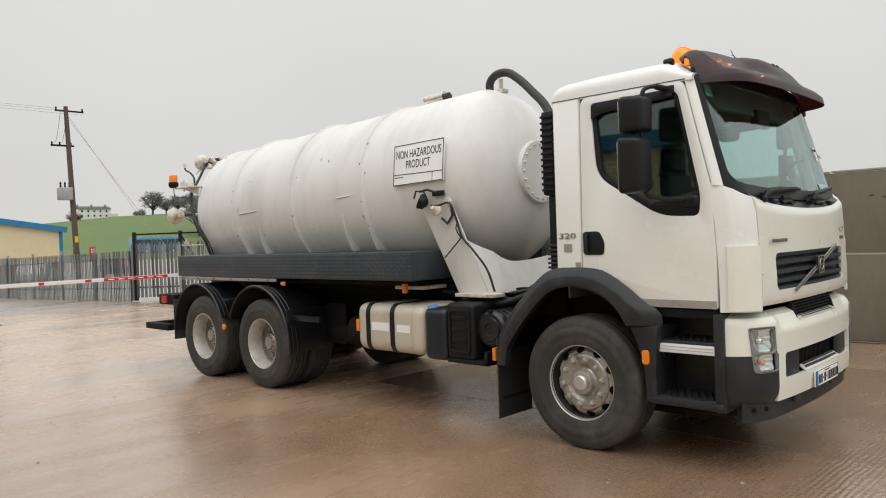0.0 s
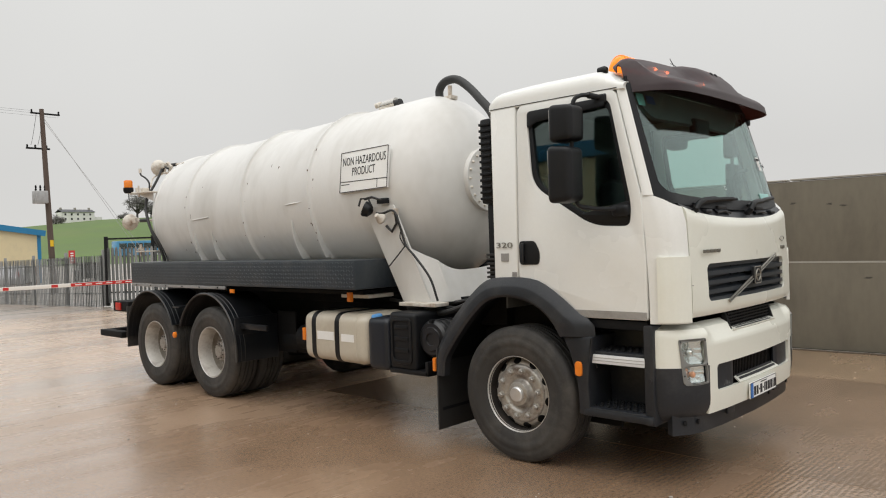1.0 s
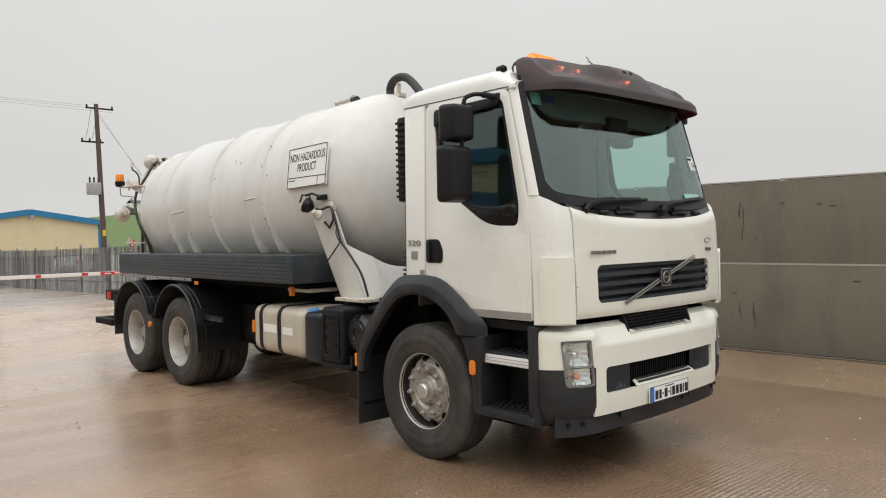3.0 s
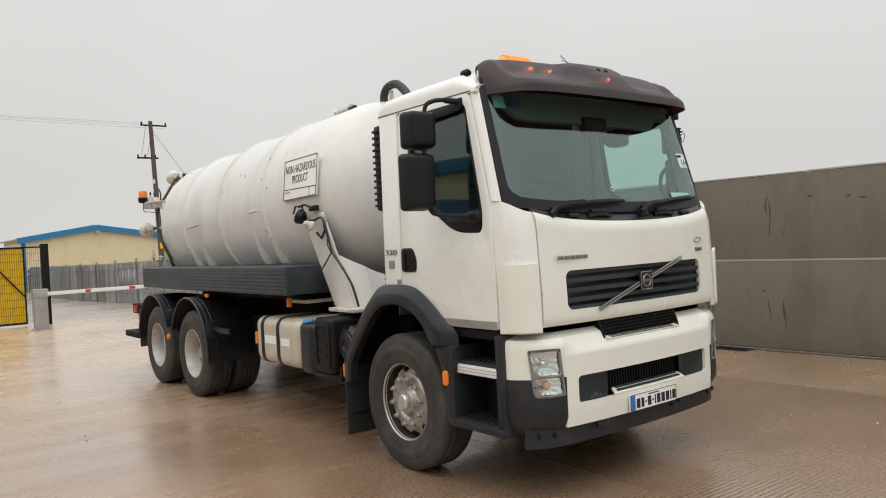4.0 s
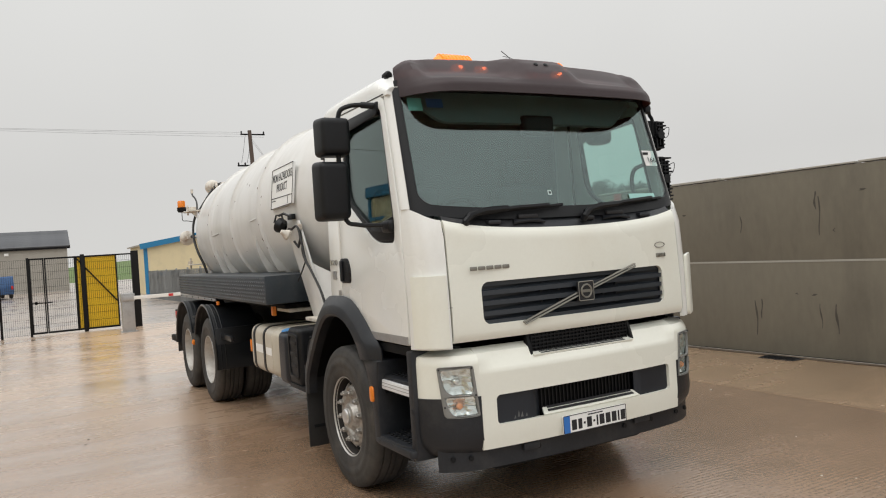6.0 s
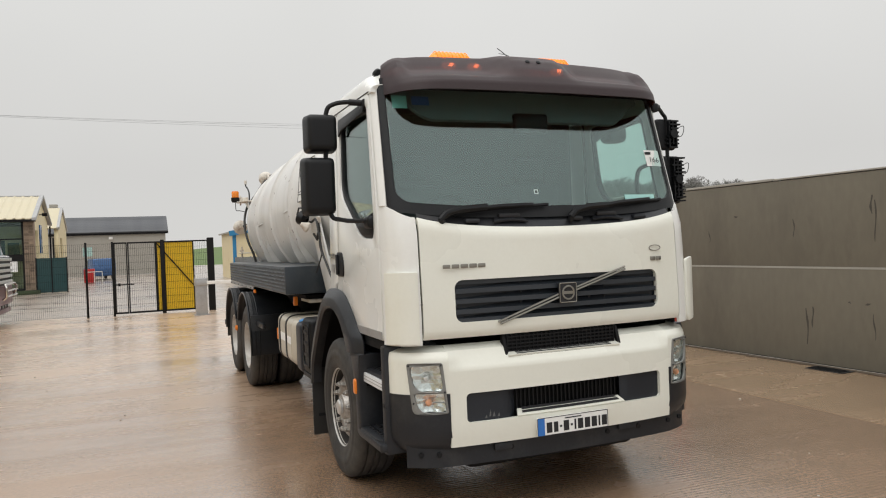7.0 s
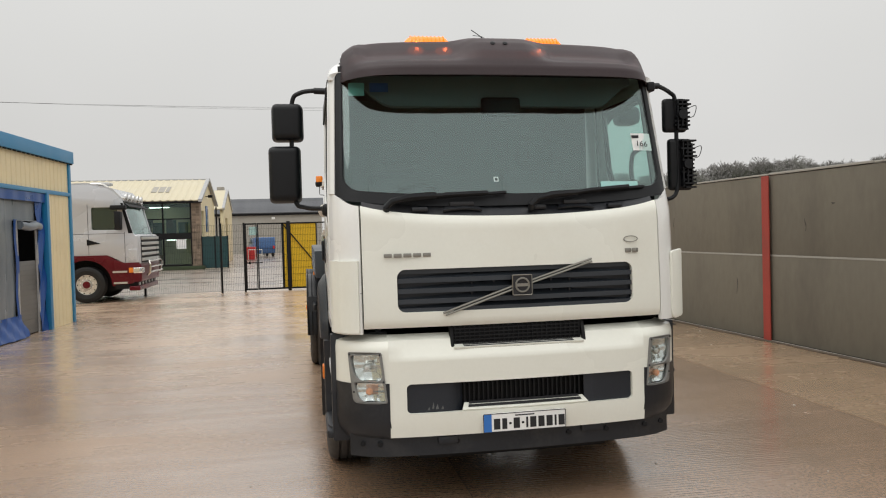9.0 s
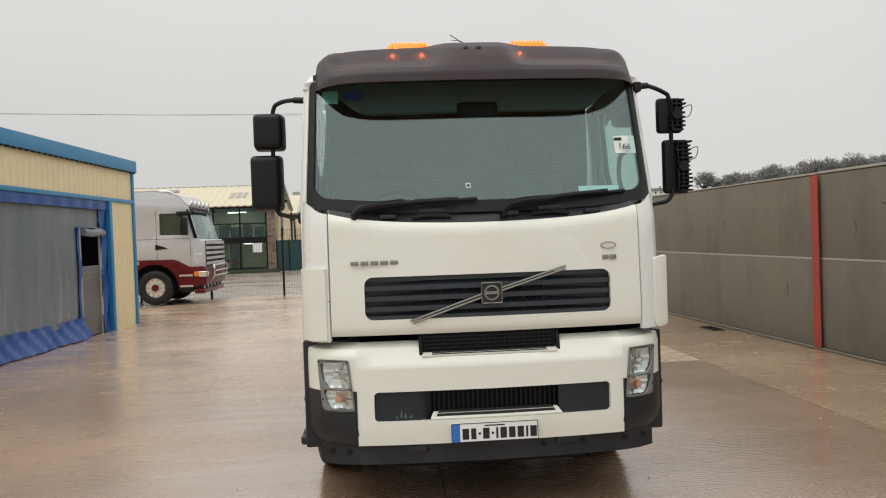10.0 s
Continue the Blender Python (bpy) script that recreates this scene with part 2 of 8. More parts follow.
M["chequer"] = nmat("chequer_plate_paint", (0.042, 0.052, 0.062), 0.36, grain=0.12, dirt=(0.11, 0.11, 0.11), dirt_amount=0.4, dirt_scale=4, metal=0.2)
M["glass"] = glass_mat("windscreen_glass", (0.76, 0.88, 0.86), 0.085)
M["sideglass"] = glass_mat("side_glass", (0.80, 0.90, 0.87), 0.06)
M["clear"] = glass_mat("lamp_glass", (0.95, 0.97, 0.97), 0.04)
M["pane"] = glass_mat("window_pane", (0.68, 0.80, 0.77), 0.04)
M["visor"] = smoked_mat("smoked_acrylic", (0.058, 0.041, 0.044), (0.42, 0.18, 0.13), 0.30)
# lighter than the plate: the lugs' glint is put into their colour
M["lug"] = nmat("glinting_lug_paint", (0.082, 0.092, 0.102), 0.34, grain=0.25, metal=0.2, dirt=(0.045, 0.05, 0.058), dirt_amount=0.8, dirt_scale=2.5)
M["amber"] = glow("amber_lens", (0.75, 0.20, 0.008), 0.05)
M["amber_lit"] = glow("lit_amber_lens", (0.95, 0.24, 0.006), 0.42)
M["bulb"] = glow("bulb_glow", (1.0, 0.42, 0.06), 7.0)
# emission that imitates beacon light showing through the visor: core and halo
M["visor_glow"] = glow("visor_glow_core", (1.0, 0.9, 0.5), 60.0)
M["halo_amber"] = glow("glow_halo_amber", (1.0, 0.85, 0.4), 5.0)
M["red"] = nmat("red_lens", (0.5, 0.02, 0.015), 0.25)
M["orange"] = nmat("orange_reflector", (0.80, 0.22, 0.02), 0.25, grain=0.08)
M["seat"] = nmat("seat_fabric", (0.06, 0.065, 0.068), 0.85, grain=0.2, bump=0.3, bump_scale=200)
M["inner"] = nmat("cab_lining", (0.085, 0.09, 0.088), 0.8, grain=0.08)
M["shelf"] = nmat("grey_shelf_plastic", (0.21, 0.215, 0.22), 0.6, grain=0.1)
M["dash"] = nmat("dashboard_plastic", (0.035, 0.037, 0.038), 0.6, grain=0.1)
M["paper"] = nmat("paper", (0.82, 0.82, 0.80), 0.7, grain=0.03)
M["ink"] = nmat("ink", (0.015, 0.015, 0.017), 0.6)
M["plateblue"] = nmat("plate_blue", (0.03, 0.16, 0.50), 0.4)
M["sticker"] = nmat("blue_sticker", (0.05, 0.12, 0.30), 0.5)
M["green"] = nmat("pale_green_disc", (0.35, 0.62, 0.58), 0.6)
M["badge"] = nmat("badge_silver", (0.27, 0.26, 0.23), 0.32, metal=0.7, grain=0.05)
M["lampmirror"] = nmat("lamp_reflector", (0.80, 0.80, 0.78), 0.12, metal=0.8, grain=0.03)
M["hose"] = nmat("black_rubber_hose", (0.02, 0.02, 0.02), 0.55, grain=0.15)
M["reflector"] = nmat("reflective_tape", (0.72, 0.73, 0.74), 0.3, grain=0.05, dirt=(0.4, 0.38, 0.35), dirt_amount=0.4, dirt_scale=6)
M["ground"] = ground_mat("wet_brown_concrete", (0.290, 0.191, 0.124), (0.197, 0.128, 0.082), 0.76, film_ior=2.05)
M["ground_drier"] = ground_mat("drier_brown_concrete", (0.362, 0.238, 0.152), (0.258, 0.166, 0.104), 0.60, pale=(0.54, 0.39, 0.275), soaked=(0.272, 0.178, 0.115))
M["ground_smooth"] = ground_mat("smooth_brown_concrete", (0.36, 0.25, 0.16), (0.26, 0.175, 0.108), 0.65, ridges=False)
# raised base colour carries the sky's reflection on the far slabs
M["ground_sheen"] = ground_mat("pale_sheen_concrete", (0.57, 0.415, 0.295), (0.44, 0.31, 0.213), 0.55)
M["tarmac"] = ground_mat("wet_tarmac", (0.36, 0.292, 0.24), (0.27, 0.218, 0.18), 0.3, ridges=False)
M["joint"] = nmat("joint_sealant", (0.05, 0.042, 0.036), 0.6, grain=0.2)
M["wall"] = nmat("precast_concrete", (0.158, 0.14, 0.106), 0.85, grain=0.10, scale=2.2, big=0.7, bump=0.08, bump_scale=14, dirt=(0.095, 0.082, 0.063), dirt_amount=0.6, dirt_scale=1.3, stretch=(1.1, 1, 0.4), rand=0.05)
M["flame"] = nmat("amber_bulb_glass", (0.78, 0.36, 0.20), 0.2, grain=0.1)
M["scuff"] = nmat("pale_scuff", (0.10, 0.10, 0.10), 0.7, grain=0.4, scale=12)
M["run"] = nmat("dark_damp_stain", (0.062, 0.053, 0.042), 0.8, grain=0.3, scale=5, big=3)
M["kerbdirt"] = nmat("damp_foot_strip", (0.10, 0.078, 0.058), 0.8, spec=0.25, grain=0.3, scale=5, big=2)
M["dirtline"] = nmat("damp_dark_gap", (0.03, 0.026, 0.022), 0.95, spec=0.05, grain=0.3, scale=6)
M["cap"] = nmat("pale_mortar", (0.34, 0.32, 0.28), 0.85, grain=0.1)
M["redpaint"] = nmat("red_oxide_paint", (0.33, 0.045, 0.03), 0.55, grain=0.12, dirt=(0.18, 0.05, 0.035), dirt_amount=0.5)
M["cream"] = nmat("cream_cladding", (0.72, 0.61, 0.38), 0.45, grain=0.03, dirt=(0.42, 0.36, 0.26), dirt_amount=0.25)
M["blue"] = nmat("blue_trim", (0.018, 0.19, 0.38), 0.4, grain=0.06)
M["pvc"] = nmat("blue_pvc_sheet", (0.012, 0.066, 0.26), 0.34, grain=0.1)
M["curtain"] = nmat("grey_clear_curtain", (0.155, 0.178, 0.20), 0.30, grain=0.10, dirt=(0.27, 0.285, 0.295), dirt_amount=0.45, dirt_scale=0.8, stretch=(2.2, 2.2, 0.35), bump=0.25, bump_scale=3)
M["roofcream"] = nmat("cream_roof_sheet", (0.56, 0.50, 0.355), 0.5, grain=0.03)
M["slate"] = nmat("dark_slate_tile", (0.055, 0.058, 0.065), 0.5, grain=0.12, rand=0.2)
M["render"] = nmat("grey_render", (0.36, 0.34, 0.30), 0.85, grain=0.06, dirt=(0.26, 0.24, 0.2), dirt_amount=0.3)
M["palis"] = nmat("galvanised_pale", (0.30, 0.305, 0.30), 0.65, metal=0.0, grain=0.1, rand=0.10)
# black paint; also blacks out the unlit workshop interior
M["black_and_gloom"] = nmat("black_paint_and_gloom", (0.005, 0.005, 0.0055), 0.6, grain=0.15, spec=0.25)
M["yellow"] = nmat("yellow_mesh_sheet", (0.78, 0.50, 0.015), 0.5, grain=0.08)
M["grass"] = nmat("grass", (0.10, 0.155, 0.045), 0.9, grain=0.25, scale=3, big=0.08, dirt=(0.15, 0.17, 0.06), dirt_amount=0.4, dirt_scale=0.05)
M["bark"] = nmat("bark", (0.085, 0.075, 0.065), 0.9, grain=0.2)
# twigs paled: the haze of distance is put into their colour
M["haze"] = nmat("hazed_far_twigs", (0.230, 0.220, 0.209), 0.95, grain=0.15)
M["pole"] = nmat("pole_wood", (0.10, 0.072, 0.058), 0.85, grain=0.15, stretch=(4, 4, 0.3))
M["silver"] = nmat("silver_paint", (0.52, 0.53, 0.55), 0.25, grain=0.02, coat=0.6, metal=0.15)
M["rimshine"] = nmat("polished_wheel", (0.72, 0.71, 0.69), 0.25, metal=0.6, grain=0.06)
M["chip"] = nmat("rust_chip", (0.10, 0.06, 0.04), 0.8, grain=0.3, scale=20)
M["maroon"] = nmat("maroon_paint", (0.10, 0.004, 0.010), 0.3, grain=0.08, coat=0.15, spec=0.25)
M["vanblue"] = nmat("blue_van_paint", (0.03, 0.10, 0.26), 0.25, coat=0.6)
M["busblue"] = nmat("blue_coach_paint", (0.07, 0.28, 0.52), 0.25, coat=0.5)
M["stone"] = nmat("stone_pier", (0.22, 0.165, 0.12), 0.85, grain=0.3, scale=3, rand=0.4)
M["brick"] = nmat("brown_wall", (0.22, 0.14, 0.11), 0.85, grain=0.15)
M["bedding"] = nmat("low_plants", (0.045, 0.062, 0.03), 0.9, grain=0.4, scale=9)
M["signred"] = nmat("red_sign", (0.55, 0.03, 0.03), 0.4)
M["whitewall"] = nmat("whitewash", (0.78, 0.77, 0.74), 0.8, grain=0.05)
M["dent"] = nmat("bare_scrape", (0.35, 0.34, 0.33), 0.6, grain=0.1)
M["tread"] = nmat("ribbed_metal_door", (0.17, 0.165, 0.155), 0.42, metal=0.4, grain=0.1, dirt=(0.16, 0.15, 0.13), dirt_amount=0.3)
M["teal"] = nmat("teal_fabric", (0.018, 0.075, 0.075), 0.8, grain=0.15)
M["tyreblack"] = nmat("wet_tyre_black", (0.005, 0.005, 0.005), 0.6, grain=0.15, bump=0.1, bump_scale=120)
M["office_dark"] = nmat("office_interior", (0.018, 0.021, 0.021), 0.7)
M["wood"] = nmat("brown_wood", (0.16, 0.06, 0.03), 0.5)


# ---- mesh helpers ----
def grow(bm, other, m=None):
    """Adds a copy of another bmesh to bm, moved by m, and frees it."""
    me = bpy.data.meshes.new("part")
    other.to_mesh(me)
    other.free()
    if m is not None:
        me.transform(m)
    bm.from_mesh(me)
    bpy.data.meshes.remove(me)
    return bm


def box(x0, x1, y0, y1, z0, z1, bev=0.0, seg=2):
    bm = bmesh.new()
    bmesh.ops.create_cube(bm, size=1.0)
    bmesh.ops.scale(bm, vec=(abs(x1 - x0), abs(y1 - y0), abs(z1 - z0)), verts=bm.verts)
    bmesh.ops.translate(bm, vec=((x0 + x1) / 2, (y0 + y1) / 2, (z0 + z1) / 2), verts=bm.verts)
    if bev:
        bmesh.ops.bevel(bm, geom=bm.edges[:], offset=bev, segments=seg, profile=0.6, affect="EDGES", clamp_overlap=True)
    return bm


def lathe(profile, n=32, m=None):
    """Turns (radius, height) pairs about z; closed where the radius is 0."""
    bm = bmesh.new()
    rings = []
    for r, h in profile:
        if r < 1e-6:
            rings.append([bm.verts.new((0, 0, h))])
        else:
            rings.append([bm.verts.new((r * math.cos(2 * math.pi * k / n), r * math.sin(2 * math.pi * k / n), h)) for k in range(n)])
    for a, b in zip(rings, rings[1:]):
        for k in range(n):
            q = [a[k % len(a)], a[(k + 1) % len(a)], b[(k + 1) % len(b)], b[k % len(b)]]
            q = list(dict.fromkeys(q))
            if len(q) > 2:
                bm.faces.new(q)
    if m is not None:
        bm.transform(m)
    return bm


def rod(p, q, r, r2=None, n=12):
    p, q = Vector(p), Vector(q)
    d = q - p
    m = Matrix.Translation(p) @ d.to_track_quat("Z", "Y").to_matrix().to_4x4()
    r2 = r if r2 is None else r2
    return lathe([(0, 0), (r, 0), (r2, d.length), (0, d.length)], n, m)


def tube(points, r, n=8, closed=False):
    """A round pipe through points."""
    pts = [Vector(p) for p in points]
    bm = bmesh.new()
    rings, ref = [], None
    for k, p in enumerate(pts):
        a = pts[k - 1] if k or closed else pts[k]
        b = pts[(k + 1) % len(pts)] if k < len(pts) - 1 or closed else pts[k]
        d = (b - a).normalized()
        if ref is None:
            ref = d.orthogonal().normalized()
        ref = (ref - d * ref.dot(d)).normalized()
        side = d.cross(ref)
        rings.append([bm.verts.new(p + r * (math.cos(2 * math.pi * j / n) * ref + math.sin(2 * math.pi * j / n) * side)) for j in range(n)])
    pairs = list(zip(rings, rings[1:])) + ([(rings[-1], rings[0])] if closed else [])
    for a, b in pairs:
        for j in range(n):
            bm.faces.new((a[j], a[(j + 1) % n], b[(j + 1) % n], b[j]))
    if not closed:
        bm.faces.new(rings[0][::-1])
        bm.faces.new(rings[-1])
    return bm


def bend(points, steps=6):
    """A smooth line through points."""
    p = [Vector(q) for q in points]
    p = [2 * p[0] - p[1]] + p + [2 * p[-1] - p[-2]]
    out = []
    for a, b, c, d in zip(p, p[1:], p[2:], p[3:]):
        for k in range(steps):
            t = k / steps
            out.append(0.5 * (2 * b + (c - a) * t + (2 * a - 5 * b + 4 * c - d) * t * t + (3 * b - a - 3 * c + d) * t ** 3))
    return out + [p[-2]]


def sheet(f, us, vs, thick, skip=None):
    """A curved sheet of some thickness: f(u, v) is its outer face; cells whose middle skip() names are left open."""
    bm = bmesh.new()
    P = [[Vector(f(u, v)) for v in vs] for u in us]
    nu, nv = len(us), len(vs)
    outer, inner = {}, {}
    for i in range(nu):
        for j in range(nv):
            du = P[min(i + 1, nu - 1)][j] - P[max(i - 1, 0)][j]
            dv = P[i][min(j + 1, nv - 1)] - P[i][max(j - 1, 0)]
            nrm = du.cross(dv).normalized()
            outer[i, j], inner[i, j] = P[i][j], P[i][j] - nrm * thick
    cells = {(i, j) for i in range(nu - 1) for j in range(nv - 1)
             if not (skip and skip((us[i] + us[i + 1]) / 2, (vs[j] + vs[j + 1]) / 2))}
    used = {}

    def vert(layer, k):
        if (layer, k) not in used:
            used[layer, k] = bm.verts.new((outer if layer == 0 else inner)[k])
        return used[layer, k]

    for i, j in cells:
        q = [(i, j), (i + 1, j), (i + 1, j + 1), (i, j + 1)]
        bm.faces.new([vert(0, k) for k in q])
        bm.faces.new([vert(1, k) for k in q[::-1]])
        for (a, b), near in (((q[0], q[1]), (i, j - 1)), ((q[1], q[2]), (i + 1, j)), ((q[2], q[3]), (i, j + 1)), ((q[3], q[0]), (i - 1, j))):
            if near not in cells:
                bm.faces.new((vert(0, b), vert(0, a), vert(1, a), vert(1, b)))
    return bm


def span(a, b, n):
    return [a + (b - a) * k / n for k in range(n + 1)]


def rounded(points, r, seg=5):
    """A polygon with rounded corners; r is one radius, or one for each corner."""
    out, n = [], len(points)
    for k in range(n):
        p, a, b = Vector(points[k]), Vector(points[k - 1]), Vector(points[(k + 1) % n])
        rr = r[k] if isinstance(r, (list, tuple)) else r
        rr = min(rr, (a - p).length * 0.49, (b - p).length * 0.49)
        s, e = p + (a - p).normalized() * rr, p + (b - p).normalized() * rr
        for j in range(seg + 1):
            t = j / seg
            out.append(tuple((1 - t) ** 2 * s + 2 * t * (1 - t) * p + t * t * e))
    return out


def plate(outline, thick, holes=(), bev=0.0, m=None):
    """A flat plate in the xy plane, from z = -thick/2 to thick/2, with holes and bevelled rims."""
    cu = bpy.data.curves.new("outline", "CURVE")
    cu.dimensions, cu.fill_mode = "2D", "BOTH"
    cu.extrude, cu.bevel_depth, cu.bevel_resolution = max(thick / 2 - bev, 0.0005), bev, 1
    cu.offset = -bev
    for loop in (outline, *holes):
        sp = cu.splines.new("POLY")
        sp.points.add(len(loop) - 1)
        for pt, c in zip(sp.points, loop):
            pt.co = (c[0], c[1], 0, 1)
        sp.use_cyclic_u = True
    ob = new("outline", cu)
    bpy.context.view_layer.update()
    me = bpy.data.meshes.new_from_object(ob.evaluated_get(bpy.context.evaluated_depsgraph_get()))
    bpy.data.objects.remove(ob)
    bpy.data.curves.remove(cu)
    bm = bmesh.new()
    bm.from_mesh(me)
    bpy.data.meshes.remove(me)
    bmesh.ops.remove_doubles(bm, verts=bm.verts, dist=1e-5)
    if m is not None:
        bm.transform(m)
    return bm


# turns a plate drawn in (x, z) so that its front faces -y, and one drawn in (y, z) so that its front faces +x
FACE_RIGHT = Matrix(((1, 0, 0, 0), (0, 0, -1, 0), (0, 1, 0, 0), (0, 0, 0, 1)))
FACE_FRONT = Matrix(((0, 0, 1, 0), (1, 0, 0, 0), (0, 1, 0, 0), (0, 0, 0, 1)))


def at_y(y):
    return Matrix.Translation((0, y, 0)) @ FACE_RIGHT


def at_x(x):
    return Matrix.Translation((x, 0, 0)) @ FACE_FRONT


def letters(text, size, depth=0.002, align="CENTER"):
    cu = bpy.data.curves.new("letters", "FONT")
    cu.body, cu.size, cu.extrude, cu.align_x, cu.align_y = text, size, depth, align, "CENTER"
    cu.resolution_u = 3
    ob = new("letters", cu)
    bpy.context.view_layer.update()
    me = bpy.data.meshes.new_from_object(ob.evaluated_get(bpy.context.evaluated_depsgraph_get()))
    bpy.data.objects.remove(ob)
    bpy.data.curves.remove(cu)
    bm = bmesh.new()
    bm.from_mesh(me)
    bpy.data.meshes.remove(me)
    return bm


def mesh_of(name, bm, material, smooth=True, angle=38):
    bmesh.ops.recalc_face_normals(bm, faces=bm.faces)
    me = bpy.data.meshes.new(name)
    bm.to_mesh(me)
    bm.free()
    me.materials.append(material)
    if smooth:
        me.shade_smooth()
        me.set_sharp_from_angle(angle=radians(angle))
    return me


def part(name, bm, material, parent, label="", smooth=True, angle=38):
    ob = new(name, mesh_of(name, bm, M[material] if isinstance(material, str) else material, smooth, angle))
    ob.parent = parent
    if label:
        ob["label"] = label
    return ob


def thing(name, label, category, at=(0, 0, 0), rz=0.0, group="", kind=""):
    ob = new(name)
    ob.matrix_world = pose(*at, 0, 0, rz)
    return tagged(ob, label, category, group, kind)


def solid(name, bm, material, label, category="", kind="", group="", smooth=True):
    ob = new(name, mesh_of(name, bm, M[material], smooth))
    return tagged(ob, label, category, group, kind)


def mirrored(bm):
    """A copy of a bmesh on the other side of the truck."""
    c = bm.copy()
    c.transform(Matrix.Diagonal((1, -1, 1, 1)))
    return c


# ---- the tanker lorry ----
truck = thing("tanker_truck", "white three-axle vacuum tanker lorry parked on wet concrete", "truck")


def plan_line(half):
    """A plan curve symmetric about the truck's centre line, by signed length along it, from (y, x) pairs on one side."""
    ys, xs = np.array([p[0] for p in half]), np.array([p[1] for p in half])
    ss = np.concatenate([[0], np.cumsum(np.hypot(np.diff(ys), np.diff(xs)))])

    def place(s):
        return float(np.interp(abs(s), ss, xs)), math.copysign(float(np.interp(abs(s), ss, ys)), s)

    def length(y):
        return math.copysign(float(np.interp(abs(y), ys, ss)), y)
    return place, length, float(ss[-1])


cab_at, cab_s, cab_end = plan_line([(0, 1.372), (0.25, 1.368), (0.5, 1.358), (0.73, 1.343), (0.93, 1.322), (1.0, 1.298), (1.05, 1.262), (1.09, 1.20), (1.108, 1.14), (1.114, 1.108)])
bum_at, bum_s, bum_end = plan_line([(0, 1.405), (0.3, 1.398), (0.55, 1.385), (0.75, 1.366), (0.86, 1.348), (0.95, 1.31), (1.02, 1.262), (1.07, 1.20), (1.098, 1.15), (1.105, 1.10)])


def lean(bm):
    for v in bm.verts:
        if v.co.z > 1.9:
            k = min((v.co.z - 1.9) / 0.76, 1.15)
            v.co.y *= 1 - 0.026 * k
    return bm


def both(name, bm, material, parent=None, label="", **kw):
    """The part on the truck's right side, and its mirror on the left."""
    other = mirrored(bm)
    a = part(name, bm, material, parent or truck, label, **kw)
    part(name, other, material, parent or truck, label, **kw)
    return a


# wheels
def tyre_bm(w=0.155, r=0.509):
    side = [(0.277, 0.82), (0.297, 0.95), (0.312, 0.965), (0.318, 0.985), (0.345, 1.0), (0.372, 1.015), (0.376, 1.03), (0.41, 1.035), (0.414, 1.02), (0.44, 1.0), (0.452, 1.0), (0.457, 0.985), (0.478, 0.95), (0.492, 0.89), (0.502, 0.82)]
    prof = [(q, -w * f) for q, f in side]
    for a, g in ((-0.70, 0), (-0.56, 0), (-0.54, 1), (-0.47, 1), (-0.45, 0), (-0.18, 0), (-0.16, 1), (-0.09, 1), (-0.07, 0),
                 (0.07, 0), (0.09, 1), (0.16, 1), (0.18, 0), (0.45, 0), (0.47, 1), (0.54, 1), (0.56, 0), (0.70, 0)):
        prof.append((r - 0.013 * g, w * a))
    prof += [(q, w * f) for q, f in side[::-1]] + [(0.277, -w * 0.82)]
    return lathe(prof, 72)


OUT = Matrix.Rotation(radians(90), 4, "X")


